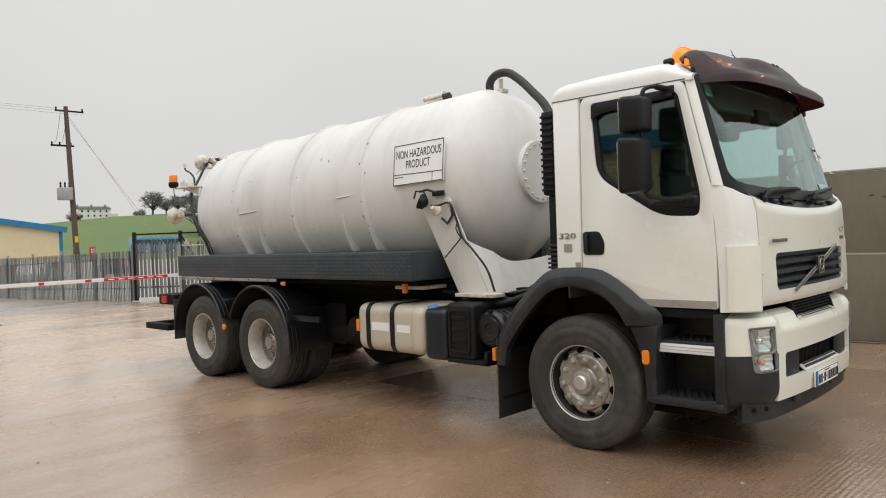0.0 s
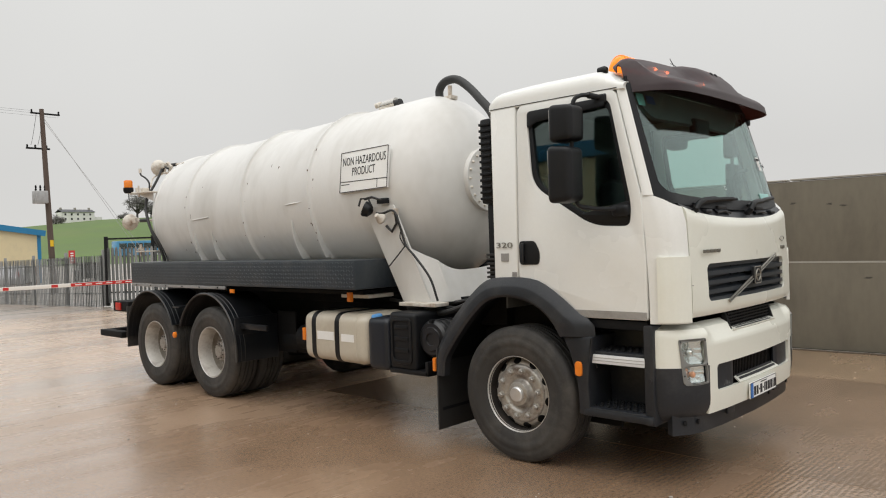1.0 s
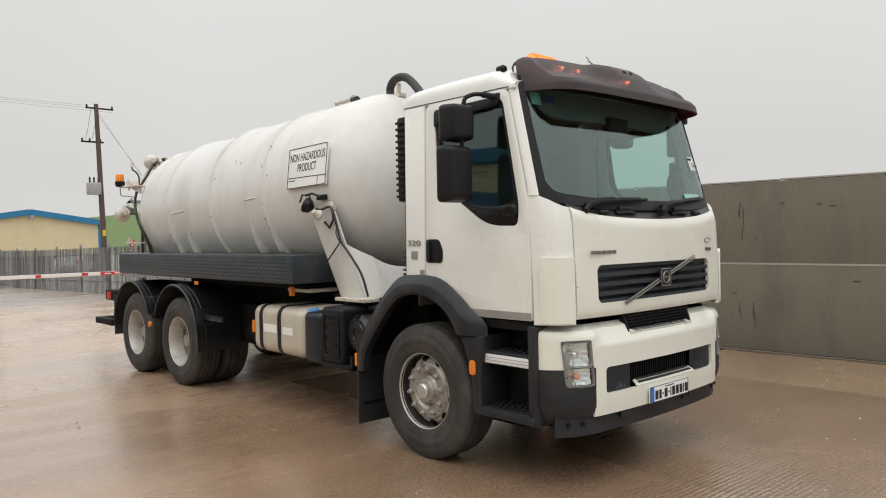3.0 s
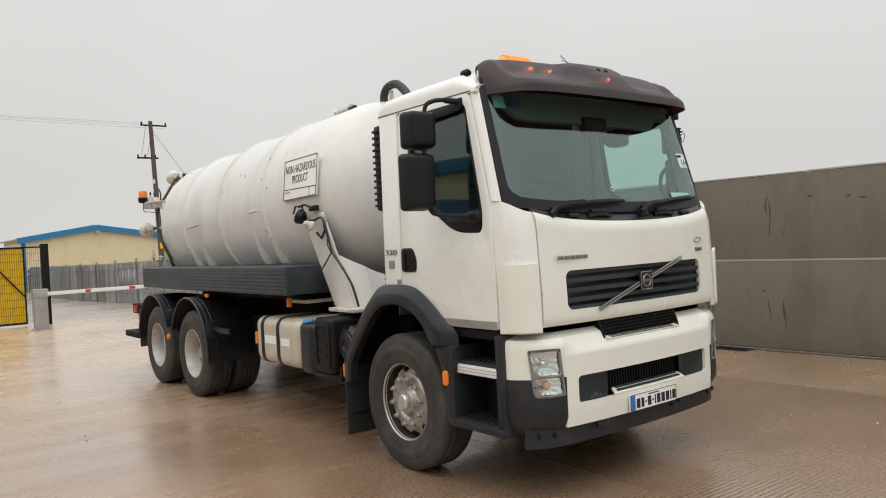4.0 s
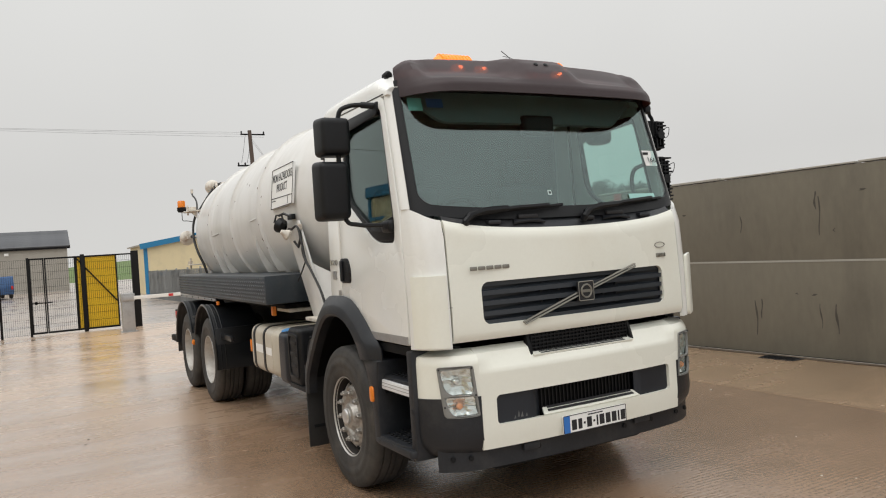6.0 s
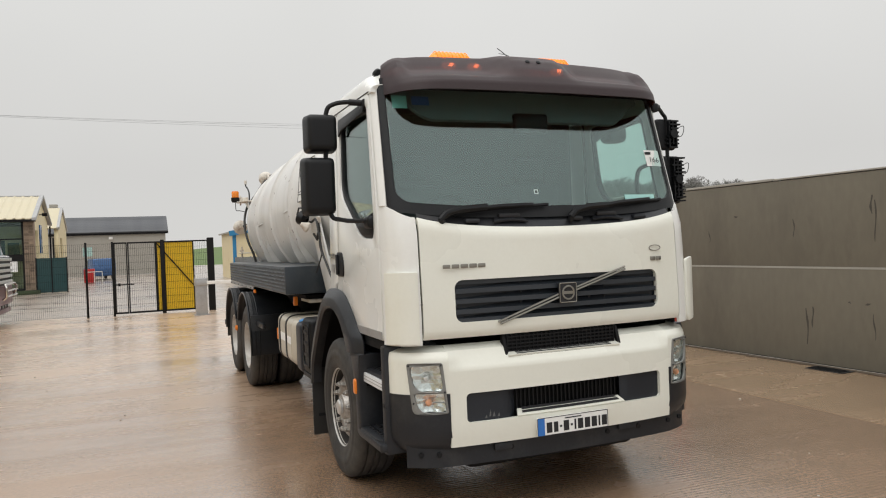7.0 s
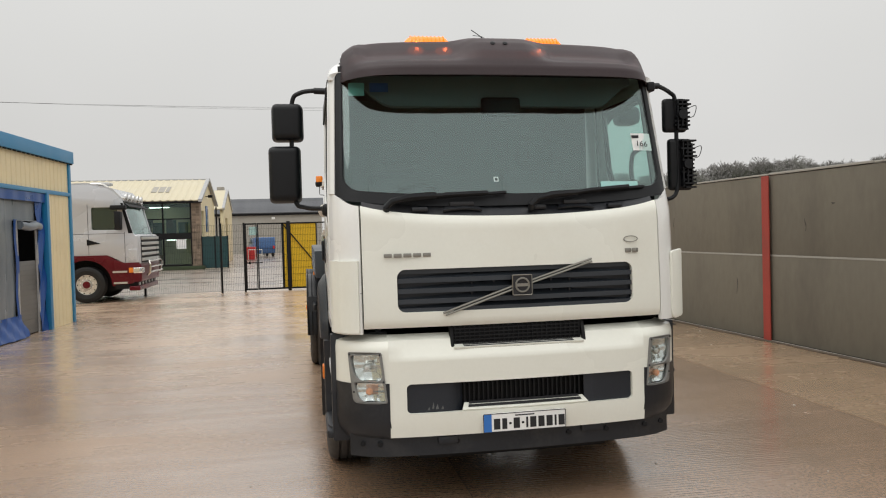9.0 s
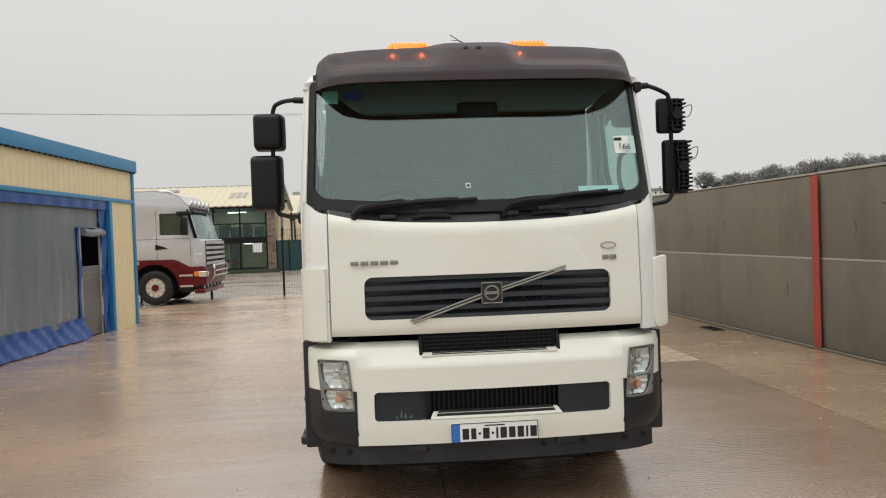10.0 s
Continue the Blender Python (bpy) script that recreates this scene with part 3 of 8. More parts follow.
def front_wheel(m):
    rim = lathe([(0.276, 0.112), (0.279, 0.130), (0.283, 0.137), (0.288, 0.132), (0.284, 0.118), (0.280, 0.05)], 56)
    grow(rim, lathe([(0.274, 0.028), (0.264, 0.046), (0.247, 0.068), (0.232, 0.082), (0.218, 0.088)], 56))
    wheel = part("front_wheel", rim, "rim", truck, "dirty silver steel front wheel", angle=50)
    wheel.matrix_basis = m
    part("tyre", tyre_bm(), "rubber", wheel, "worn black tyre")
    # the shadow between lip and disc is painted as a dark ring
    part("rim_well", lathe([(0.270, 0.030), (0.272, 0.05), (0.277, 0.115)], 48), "wheel_dark", wheel, "rim well painted dark for its shadow")
    part("rim_edge", tube([(0.285 * math.cos(a), 0.285 * math.sin(a), 0.136) for a in span(0, 6.18, 59)], 0.0035, 6, True), "alu", wheel, "bright worn rim edge")
    part("wheel_disc", lathe([(0.222, 0.084), (0.216, 0.094), (0.207, 0.101), (0.19, 0.105), (0.150, 0.107), (0.142, 0.104), (0.134, 0.094), (0.126, 0.088), (0.112, 0.087), (0.100, 0.096), (0.094, 0.116), (0.086, 0.130), (0.070, 0.136), (0, 0.137)], 56), "hub", wheel, "rust-stained hub flange")
    part("hub_cap", lathe([(0.058, 0.134), (0.057, 0.152), (0.048, 0.161), (0, 0.164)], 20), "alu", wheel, "bright worn hub cap")
    nut = mesh_of("wheel_nut", grow(lathe([(0.027, 0), (0.027, 0.007), (0.020, 0.009), (0.020, 0.028), (0.014, 0.033), (0, 0.033)], 6), lathe([(0.011, 0.03), (0.011, 0.046), (0, 0.048)], 8)), M["hub"])
    hole = mesh_of("hand_hole", lathe([(0, 0), (0.034, 0.001), (0.034, -0.02), (0, -0.021)], 14), M["black_and_gloom"])
    for k in range(10):
        a = 2 * math.pi * k / 10 + 0.15
        ob = new("wheel_nut", nut)
        ob.parent = wheel
        ob.matrix_basis = Matrix.Translation((0.172 * math.cos(a), 0.172 * math.sin(a), 0.104))
        hb = new("hand_hole", hole)
        hb.parent = wheel
        b = a + math.pi / 10
        hb.matrix_basis = Matrix.Translation((0.245 * math.cos(b), 0.245 * math.sin(b), 0.0735)) @ Matrix.Rotation(b, 4, "Z") @ Matrix.Rotation(radians(46), 4, "Y") @ Matrix.Diagonal((0.85, 1.0, 1, 1))
    return wheel


def rear_wheel(m):
    rim = lathe([(0.276, 0.10), (0.280, 0.128), (0.288, 0.136), (0.284, 0.145), (0.273, 0.142), (0.267, 0.12), (0.258, 0.10), (0.254, 0.02), (0.245, -0.01)], 56)
    wheel = part("rear_wheel", rim, "rim", truck, "dirty silver deep-dish rear wheel", angle=50)
    wheel.matrix_basis = m
    part("tyre", tyre_bm(), "rubber", wheel, "worn black tyre")
    part("rim_edge", tube([(0.284 * math.cos(a), 0.284 * math.sin(a), 0.144) for a in span(0, 6.18, 59)], 0.004, 6, True), "alu", wheel, "bright worn rim edge")
    part("wheel_dish", lathe([(0.245, -0.008), (0.241, -0.06), (0.22, -0.082), (0.187, -0.085), (0.15, -0.08), (0.12, -0.075)], 56), "well", wheel, "rust-stained wheel dish")
    inner = tyre_bm()
    inner.transform(Matrix.Translation((0, 0, -0.345)))
    part("inner_tyre", inner, "rubber", wheel)
    part("hub", lathe([(0.125, -0.07), (0.12, -0.03), (0.107, -0.02), (0.104, 0.03), (0.093, 0.042), (0.07, 0.046), (0.065, 0.06), (0.03, 0.064), (0, 0.064)], 28), "hub", wheel, "rusty cylindrical axle hub")
    nut = mesh_of("wheel_nut", lathe([(0.018, 0), (0.018, 0.03), (0.01, 0.05), (0, 0.05)], 6), M["hub"])
    bolt = mesh_of("hub_bolt", lathe([(0.008, 0), (0.008, 0.008), (0, 0.01)], 6), M["wheel_dark"])
    hole = mesh_of("hand_hole", lathe([(0, 0), (0.026, 0.001), (0.026, -0.02), (0, -0.021)], 14), M["black_and_gloom"])
    for k in range(10):
        a = 2 * math.pi * k / 10
        for name, me, rad, ang, h in (("wheel_nut", nut, 0.157, a, -0.07), ("hub_bolt", bolt, 0.083, a + 0.2, 0.043), ("hand_hole", hole, 0.212, a + math.pi / 10, -0.081)):
            ob = new(name, me)
            ob.parent = wheel
            ob.matrix_basis = Matrix.Translation((rad * math.cos(ang), rad * math.sin(ang), h))
    return wheel


fw = front_wheel(Matrix.Translation((0.012, -0.985, 0.507)) @ OUT)
rw = rear_wheel(Matrix.Translation((-4.20, -1.085, 0.507)) @ OUT)


def copy_part(ob, m):
    c = copy_thing(ob, m)
    c.parent = truck
    return c


copy_part(rw, Matrix.Translation((-5.52, -1.085, 0.507)) @ OUT @ Matrix.Rotation(0.4, 4, "Z"))
FLIP = Matrix.Rotation(radians(180), 4, "Z")
copy_part(fw, Matrix.Translation((0.012, 0.985, 0.507)) @ FLIP @ OUT)
copy_part(rw, Matrix.Translation((-4.24, 1.085, 0.507)) @ FLIP @ OUT)
copy_part(rw, Matrix.Translation((-5.56, 1.085, 0.507)) @ FLIP @ OUT)

# chassis
for sy in (-1, 1):
    part("chassis_rail", box(-7.0, 0.9, sy * 0.38, sy * 0.46, 0.78, 1.06, 0.01), "dark", truck)
for cx in (-6.9, -4.9, -3.2, -1.4):
    part("cross_member", box(cx - 0.06, cx + 0.06, -0.38, 0.38, 0.8, 1.02, 0.01), "dark", truck)
for ax in (0.0, -4.24, -5.60):
    part("axle", rod((ax, -0.75, 0.515), (ax, 0.75, 0.515), 0.075 if ax else 0.06), "dark", truck)
for ax in (-4.24, -5.60):
    part("differential", lathe([(0, -0.22), (0.13, -0.2), (0.2, -0.08), (0.2, 0.08), (0.13, 0.2), (0, 0.22)], 20, Matrix.Translation((ax, 0, 0.52))), "dark", truck)
part("gearbox", box(-1.9, 0.7, -0.28, 0.28, 0.5, 0.95, 0.06), "dark", truck)
part("prop_shaft", rod((-1.9, 0, 0.62), (-4.1, 0, 0.55), 0.055), "dark", truck)
part("subframe", grow(box(-6.6, -0.9, -0.5, -0.36, 1.06, 1.16, 0.008), box(-6.6, -0.9, 0.36, 0.5, 1.06, 1.16, 0.008)), "dark", truck)
part("side_shelf", box(-6.2, -1.9, -0.95, 0.95, 1.19, 1.23, 0.005), "dark", truck)
part("brake_chamber", rod((-2.95, -0.85, 0.72), (-2.62, -0.85, 0.72), 0.13, n=20), "dark", truck)
part("air_tank", rod((-3.5, -0.62, 0.62), (-2.8, -0.62, 0.62), 0.13, n=20), "dark", truck)

# rear mudguards
for ax in (-4.24, -5.60):
    def guard(u, v, ax=ax):
        a = radians(u)
        r = 0.625
        return ax + r * math.cos(a), v, 0.535 + r * math.sin(a)
    lo, hi = (22, 178) if ax < -5 else (-8, 158)
    us = span(lo, hi, 22)
    for sy in (-1, 1):
        mg = part("mudguard", sheet(guard, us if sy < 0 else us[::-1], [sy * 1.26, sy * 0.75] if sy < 0 else [0.75, 1.26][::-1], 0.012), "guard", truck, "black plastic rear mudguard")
        for off, rr in ((1.262, 0.014), (1.21, 0.009), (1.16, 0.009)):
            part("rib", tube([(ax + 0.632 * math.cos(radians(u)), sy * off, 0.535 + 0.632 * math.sin(radians(u))) for u in us], rr, 6), "guard", mg)
for sy in (-1, 1):
    part("mudguard_link", box(-5.02, -4.86, sy * 1.0, sy * 1.25, 0.98, 1.0, 0.004), "guard", truck)
    part("mudguard_apron", box(-3.655, -3.635, sy * 0.72, sy * 1.26, 0.44, 0.92, 0.004), "guard", truck)
    part("inner_guard", box(-3.63, -3.3, sy * 0.70, sy * 0.72, 0.5, 0.95, 0.004), "black_and_gloom", truck)
    part("apron_rail", box(-3.66, -3.15, sy * 1.16, sy * 1.2, 0.80, 0.86, 0.008), "guard", truck)
    part("rear_flap", box(-6.27, -6.255, sy * 0.76, sy * 1.25, 0.42, 0.95, 0.003), "rubber", truck)
part("marker_lamp", lathe([(0.036, 0), (0.036, 0.02), (0.02, 0.03), (0, 0.031)], 18, Matrix.Translation((-4.95, -1.26, 0.66)) @ OUT), "orange", truck, "round orange side marker")
part("marker_lamp", box(-3.85, -3.775, -1.185, -1.16, 1.178, 1.22, 0.008), "orange", truck, "small orange side lamp")
part("marker_lamp", box(-2.01, -1.96, -1.06, -1.02, 1.13, 1.22, 0.008), "orange", truck)
part("rear_bar", box(-7.28, -6.6, -1.18, -1.06, 0.50, 0.585, 0.01), "dark", truck, "black under-run bar")
part("rear_bar", box(-7.28, -7.16, -1.06, 1.18, 0.50, 0.585, 0.01), "dark", truck)
part("rear_bar_arm", grow(box(-7.2, -6.9, -0.5, -0.4, 0.5, 0.95, 0.01), box(-7.2, -6.9, 0.4, 0.5, 0.5, 0.95, 0.01)), "dark", truck)
part("tail_lamp_bar", box(-6.85, -6.4, -1.17, 1.17, 0.86, 1.0, 0.015), "dark", truck)
part("tail_lamp", box(-6.87, -6.84, -1.16, -0.75, 0.87, 0.99, 0.008), "red", truck)
part("tail_lamp_side", box(-6.75, -6.6, -1.185, -1.168, 0.88, 0.98, 0.006), "red", truck)

# side lockers of chequer plate
locker = part("side_locker", grow(box(-6.24, -1.74, -1.178, -0.65, 1.255, 1.525, 0.012), box(-6.24, -1.74, 0.65, 1.178, 1.255, 1.525, 0.012)), "chequer", truck, "dark blue-grey chequer-plate side locker")
lug_bm = bmesh.new()
for r in range(7):
    for c in range(114):
        cx, cz = -6.21 + c * 0.0392, 1.282 + r * 0.0365
        a = radians(45 if (r + c) % 2 else -45)
        dx, dz, wx, wz = 0.014 * math.cos(a), 0.014 * math.sin(a), -0.004 * math.sin(a), 0.004 * math.cos(a)
        y0, y1 = -1.1775, -1.1815
        q = [lug_bm.verts.new((cx + i * dx + j * wx, y0, cz + i * dz + j * wz)) for i, j in ((-1, -1), (1, -1), (1, 1), (-1, 1))]
        q2 = [lug_bm.verts.new((cx + 0.7 * (i * dx + j * wx), y1, cz + 0.7 * (i * dz + j * wz))) for i, j in ((-1, -1), (1, -1), (1, 1), (-1, 1))]
        lug_bm.faces.new(q2)
        for i in range(4):
            lug_bm.faces.new((q[i], q[(i + 1) % 4], q2[(i + 1) % 4], q2[i]))
lugs = part("tread_lug", lug_bm, "lug", locker, smooth=False)
lugs["kind"] = "stuff"
part("edge_strip", box(-6.22, -3.95, -1.180, -1.160, 1.215, 1.25, 0.004), "steel", truck, "scuffed pale metal edge strip")
for k in range(6):
    part("strip_bolt", lathe([(0.009, 0), (0.009, 0.006), (0, 0.008)], 8, Matrix.Translation((-6.1 + 0.4 * k, -1.180, 1.233)) @ OUT), "dark", truck)
part("mount_bracket", box(-2.25, -1.85, -0.93, -0.6, 1.155, 1.19, 0.01), "rust", truck)

# fuel tank and the boxes beside it
fuel = part("fuel_tank", box(-2.635, -1.69, -1.125, -0.52, 0.555, 1.025, 0.12, 6), "tankcream", truck, "stained cream fuel tank")
part("tank_seam", tube([(-1.815, p[0], p[1]) for p in rounded([(-1.126, 0.554), (-1.126, 1.026), (-0.519, 1.026), (-0.519, 0.554)], 0.12, 6)], 0.006, 5, True), "tankcream", fuel)
for sx in (-2.44, -2.09):
    strap = bmesh.new()
    pr = rounded([(-1.131, 0.548), (-1.131, 1.032), (-0.514, 1.032), (-0.514, 0.548)], 0.122, 6)
    loop = [[strap.verts.new((sx + dx, p[0] + (0.006 if k else 0) * (1 if p[0] < -0.8 else -1), p[1] + (0.006 if k else 0) * (1 if p[1] < 0.79 else -1))) for p in pr] for dx, k in ((-0.03, 0), (0.03, 0), (0.03, 1), (-0.03, 1))]
    for a in range(4):
        for k in range(len(pr)):
            strap.faces.new((loop[a][k], loop[(a + 1) % 4][k], loop[(a + 1) % 4][(k + 1) % len(pr)], loop[a][(k + 1) % len(pr)]))
    part("strap", strap, "black", fuel, "black steel strap")
part("label_patch", box(-2.39, -2.14, -1.128, -1.124, 0.765, 0.845), "paper", fuel, "faded white sticker")
part("label_patch", box(-2.03, -1.85, -1.128, -1.124, 0.765, 0.835), "paper", fuel, "faded white sticker")
part("reflector", box(-2.63, -2.59, -1.125, -1.06, 0.74, 0.86, 0.004), "orange", fuel)
part("tank_bracket", grow(box(-2.4, -2.3, -0.56, -0.42, 0.6, 1.0, 0.01), box(-1.95, -1.85, -0.56, -0.42, 0.6, 1.0, 0.01)), "dark", truck)
adb = part("additive_tank", box(-1.685, -1.405, -1.115, -0.58, 0.535, 1.01, 0.075, 5), "adblue", truck, "blue-black plastic additive tank")
part("filler_cap", lathe([(0.050, 0), (0.052, 0.018), (0.046, 0.030), (0.018, 0.034), (0, 0.034)], 20, Matrix.Translation((-1.625, -1.03, 0.995)) @ Matrix.Rotation(radians(12), 4, "X")), "bluecap", adb, "bright blue filler cap")
battery = part("battery_box", box(-1.405, -1.08, -1.10, -0.55, 0.56, 1.065, 0.05, 4), "black", truck, "black plastic battery box")
part("cover_panel", plate(rounded([(-1.37, 0.62), (-1.115, 0.62), (-1.115, 1.02), (-1.37, 1.02)], 0.05, 5), 0.016, [rounded([(-1.345, 0.65), (-1.14, 0.65), (-1.14, 0.99), (-1.345, 0.99)], 0.04, 5)], 0.005, at_y(-1.103)), "black", battery)
for z in (0.72, 0.82, 0.92):
    part("cover_rib", box(-1.33, -1.16, -1.108, -1.096, z, z + 0.035, 0.008), "black", battery)
cleaner = part("air_cleaner", lathe([(0, 0.0), (0.05, 0.0), (0.055, 0.012), (0.10, 0.012), (0.105, 0.0), (0.135, 0.0), (0.158, -0.02), (0.162, -0.045), (0.152, -0.05), (0.152, -0.42), (0, -0.42)], 36, Matrix.Translation((-0.945, -1.035, 0.845)) @ OUT), "guard", truck, "round black air cleaner")
for yy in (-0.95, -0.88, -0.81, -0.74):
    part("ring", tube([(-0.945 + 0.156 * math.cos(a), yy, 0.845 + 0.156 * math.sin(a)) for a in span(0, 6.06, 23)], 0.008, 6, True), "black", cleaner)
part("clip", box(-0.965, -0.925, -1.045, -1.0, 0.985, 1.01, 0.006), "dark", cleaner)
part("box_step", box(-1.40, -0.93, -1.105, -0.75, 0.535, 0.575, 0.008), "black", truck)
part("box_step_side", box(-0.965, -0.93, -1.105, -0.75, 0.535, 0.66, 0.008), "black", truck)
part("marker_lamp", box(-0.845, -0.81, -1.14, -1.08, 0.60, 0.71, 0.008), "orange", truck)
for k, (a, b) in enumerate((((-1.5, -0.75, 1.07), (-0.6, -0.85, 1.16)), ((-1.3, -0.62, 1.1), (-0.5, -0.7, 1.2)), ((-1.9, -0.6, 1.12), (-0.7, -0.5, 1.18)))):
    part("pipe", tube(bend([a, ((a[0] + b[0]) / 2, a[1] - 0.04, a[2] - 0.03), b]), 0.025 - 0.004 * k, 8), "hose", truck)
# wide block added under the cab to keep daylight off the ground
part("underbody_block", box(-0.55, 1.18, -0.62, 0.62, 0.27, 0.42, 0.05), "black_and_gloom", truck)
part("engine_shield", box(-0.95, 1.15, -0.60, 0.60, 0.40, 1.04, 0.05), "black_and_gloom", truck)
part("exhaust_box", box(-0.75, -0.35, -0.75, -0.3, 0.95, 1.22, 0.05), "dark", truck)

# front wheel arch, flap and steps
arch_out = [(-0.79, 0.58), (-0.785, 0.68), (-0.775, 0.79), (-0.65, 0.985), (-0.50, 1.15), (-0.37, 1.268), (-0.23, 1.36), (-0.05, 1.378), (0.13, 1.375), (0.27, 1.345), (0.45, 1.232), (0.60, 1.112), (0.685, 1.085), (0.70, 0.985)]
arch_in = [(0.45, 0.975), (0.385, 1.075), (0.27, 1.175), (0.10, 1.24), (-0.08, 1.25), (-0.23, 1.21), (-0.38, 1.09), (-0.55, 0.90), (-0.675, 0.73), (-0.69, 0.66), (-0.70, 0.58)]


def along(pts, n):
    """n + 1 points at even steps along a polyline."""
    d = [0.0]
    for a, b in zip(pts, pts[1:]):
        d.append(d[-1] + math.dist(a, b))
    return [(float(np.interp(q, d, [p[0] for p in pts])), float(np.interp(q, d, [p[1] for p in pts]))) for q in span(0, d[-1], n)]


arch_a, arch_b = along([(p[0], p[2]) for p in bend([(q[0], 0, q[1]) for q in arch_out], 4)], 30), along([(p[0], p[2]) for p in bend([(q[0], 0, q[1]) for q in arch_in[::-1]], 4)], 30)


def fender(u, v):
    """The arch's section: a sloping shoulder, a crease, a flat face and a lip turned in."""
    (xa, za), (xb, zb) = arch_a[int(u)], arch_b[int(u)]
    w = min(v, 1.0)
    return xa + (xb - xa) * w, float(np.interp(v, [0, 0.12, 0.42, 0.5, 0.94, 1.0, 1.1], [-1.118, -1.132, -1.160, -1.166, -1.171, -1.165, -1.10])), za + (zb - za) * w


both("wheel_arch", sheet(fender, range(31), [0, 0.06, 0.12, 0.42, 0.46, 0.5, 0.94, 1.0, 1.1], 0.012), "trim", label="dark grey plastic wheel arch")
cen = Vector((-0.02, 0, 0.50))


def liner(u, v):
    a = radians(u)
    return cen.x + 0.765 * math.cos(a), v, cen.z + 0.785 * math.sin(a)


both("arch_liner", sheet(liner, span(20, 196, 20), [-1.12, -0.45], 0.01), "black")
both("arch_back", plate([(-0.70, 0.25), (-0.66, 0.9), (-0.3, 1.2), (0.2, 1.2), (0.6, 0.95), (0.62, 0.25)], 0.02, (), 0.0, at_y(-0.64)), "black_and_gloom")
both("mud_flap", box(-0.775, -0.760, -1.165, -0.72, 0.13, 0.80, 0.003), "hose", label="black rubber mud flap")
step = part("step_unit", box(0.47, 1.12, -0.86, -0.82, 0.42, 1.10, 0.01), "trim", truck, "dark grey cab entry steps")
part("side_panel", plate(rounded([(0.575, 0.44), (0.665, 0.44), (0.655, 0.7), (0.70, 0.985), (0.445, 0.985), (0.505, 0.88), (0.562, 0.70), (0.575, 0.55)], [0.02, 0.01, 0.06, 0.01, 0.01, 0.05, 0.05, 0.05], 4), 0.35, (), 0.014, at_y(-0.985)), "trim", step)
part("front_panel", box(1.06, 1.13, -1.13, -0.78, 0.42, 1.08, 0.015), "trim", step)
for zt, y0 in ((0.885, -1.10), (0.50, -1.145)):
    part("tread", plate(rounded([(0.58, -0.78), (0.58, y0 + 0.03), (0.62, y0 - 0.012), (1.02, y0 - 0.012), (1.10, y0 + 0.03), (1.10, -0.78)], [0.01, 0.05, 0.05, 0.05, 0.05, 0.01], 4), 0.04, (), 0.012, Matrix.Translation((0, 0, zt - 0.02))), "trim", step, "dark step plate")
    for r in range(5):
        for k in range(9):
            dx = 0.03 * (r % 2)
            part("tread_bar", box(0.595 + dx + 0.052 * k, 0.625 + dx + 0.052 * k, y0 + 0.035 + 0.05 * r, y0 + 0.06 + 0.05 * r, zt - 0.002, zt + 0.009, 0.003, 1), "black", step)
edge = part("step_edge", box(0.60, 1.07, -1.128, -1.108, 0.80, 0.862, 0.006), "reflector", step, "pale aluminium strip on the step edge")
for k in range(2):
    part("groove", box(0.605, 1.065, -1.1295, -1.1275, 0.82 + 0.02 * k, 0.824 + 0.02 * k), "dent", edge)
part("lower_lip", plate(rounded([(0.56, -0.78), (0.56, -1.165), (1.125, -1.165), (1.125, -0.78)], [0.01, 0.09, 0.03, 0.01], 6), 0.05, (), 0.012, Matrix.Translation((0, 0, 0.462))), "trim", step)
part("notice", box(1.035, 1.058, -1.06, -1.055, 0.56, 0.68), "paper", step)
part("marker_lamp", plate(rounded([(0.555, 0.705), (0.612, 0.705), (0.612, 0.808), (0.555, 0.808)], 0.026, 5), 0.035, (), 0.008, at_y(-1.155)), "orange", truck, "orange side marker lamp")
part("step_unit", mirrored(box(0.47, 1.12, -1.13, -0.80, 0.42, 1.06, 0.02)), "trim", truck)

# cab shell
win = rounded([(0.155, 2.60), (0.84, 2.60), (0.995, 1.88), (0.985, 1.735), (0.70, 1.745), (0.20, 2.06)], [0.07, 0.06, 0.05, 0.05, 0.12, 0.12], 6)
door_out = rounded([(0.062, 2.665), (0.885, 2.665), (1.068, 1.93), (1.094, 1.50), (1.094, 1.11), (0.55, 1.11), (0.28, 1.31), (0.062, 1.37)], [0.08, 0.06, 0.05, 0.05, 0.02, 0.05, 0.08, 0.02], 5)


def shrink(pts, d):
    c = Vector((sum(p[0] for p in pts) / len(pts), sum(p[1] for p in pts) / len(pts)))
    return [tuple(c + (Vector(p) - c) * (1 - d / max((Vector(p) - c).length, 0.1))) for p in pts]


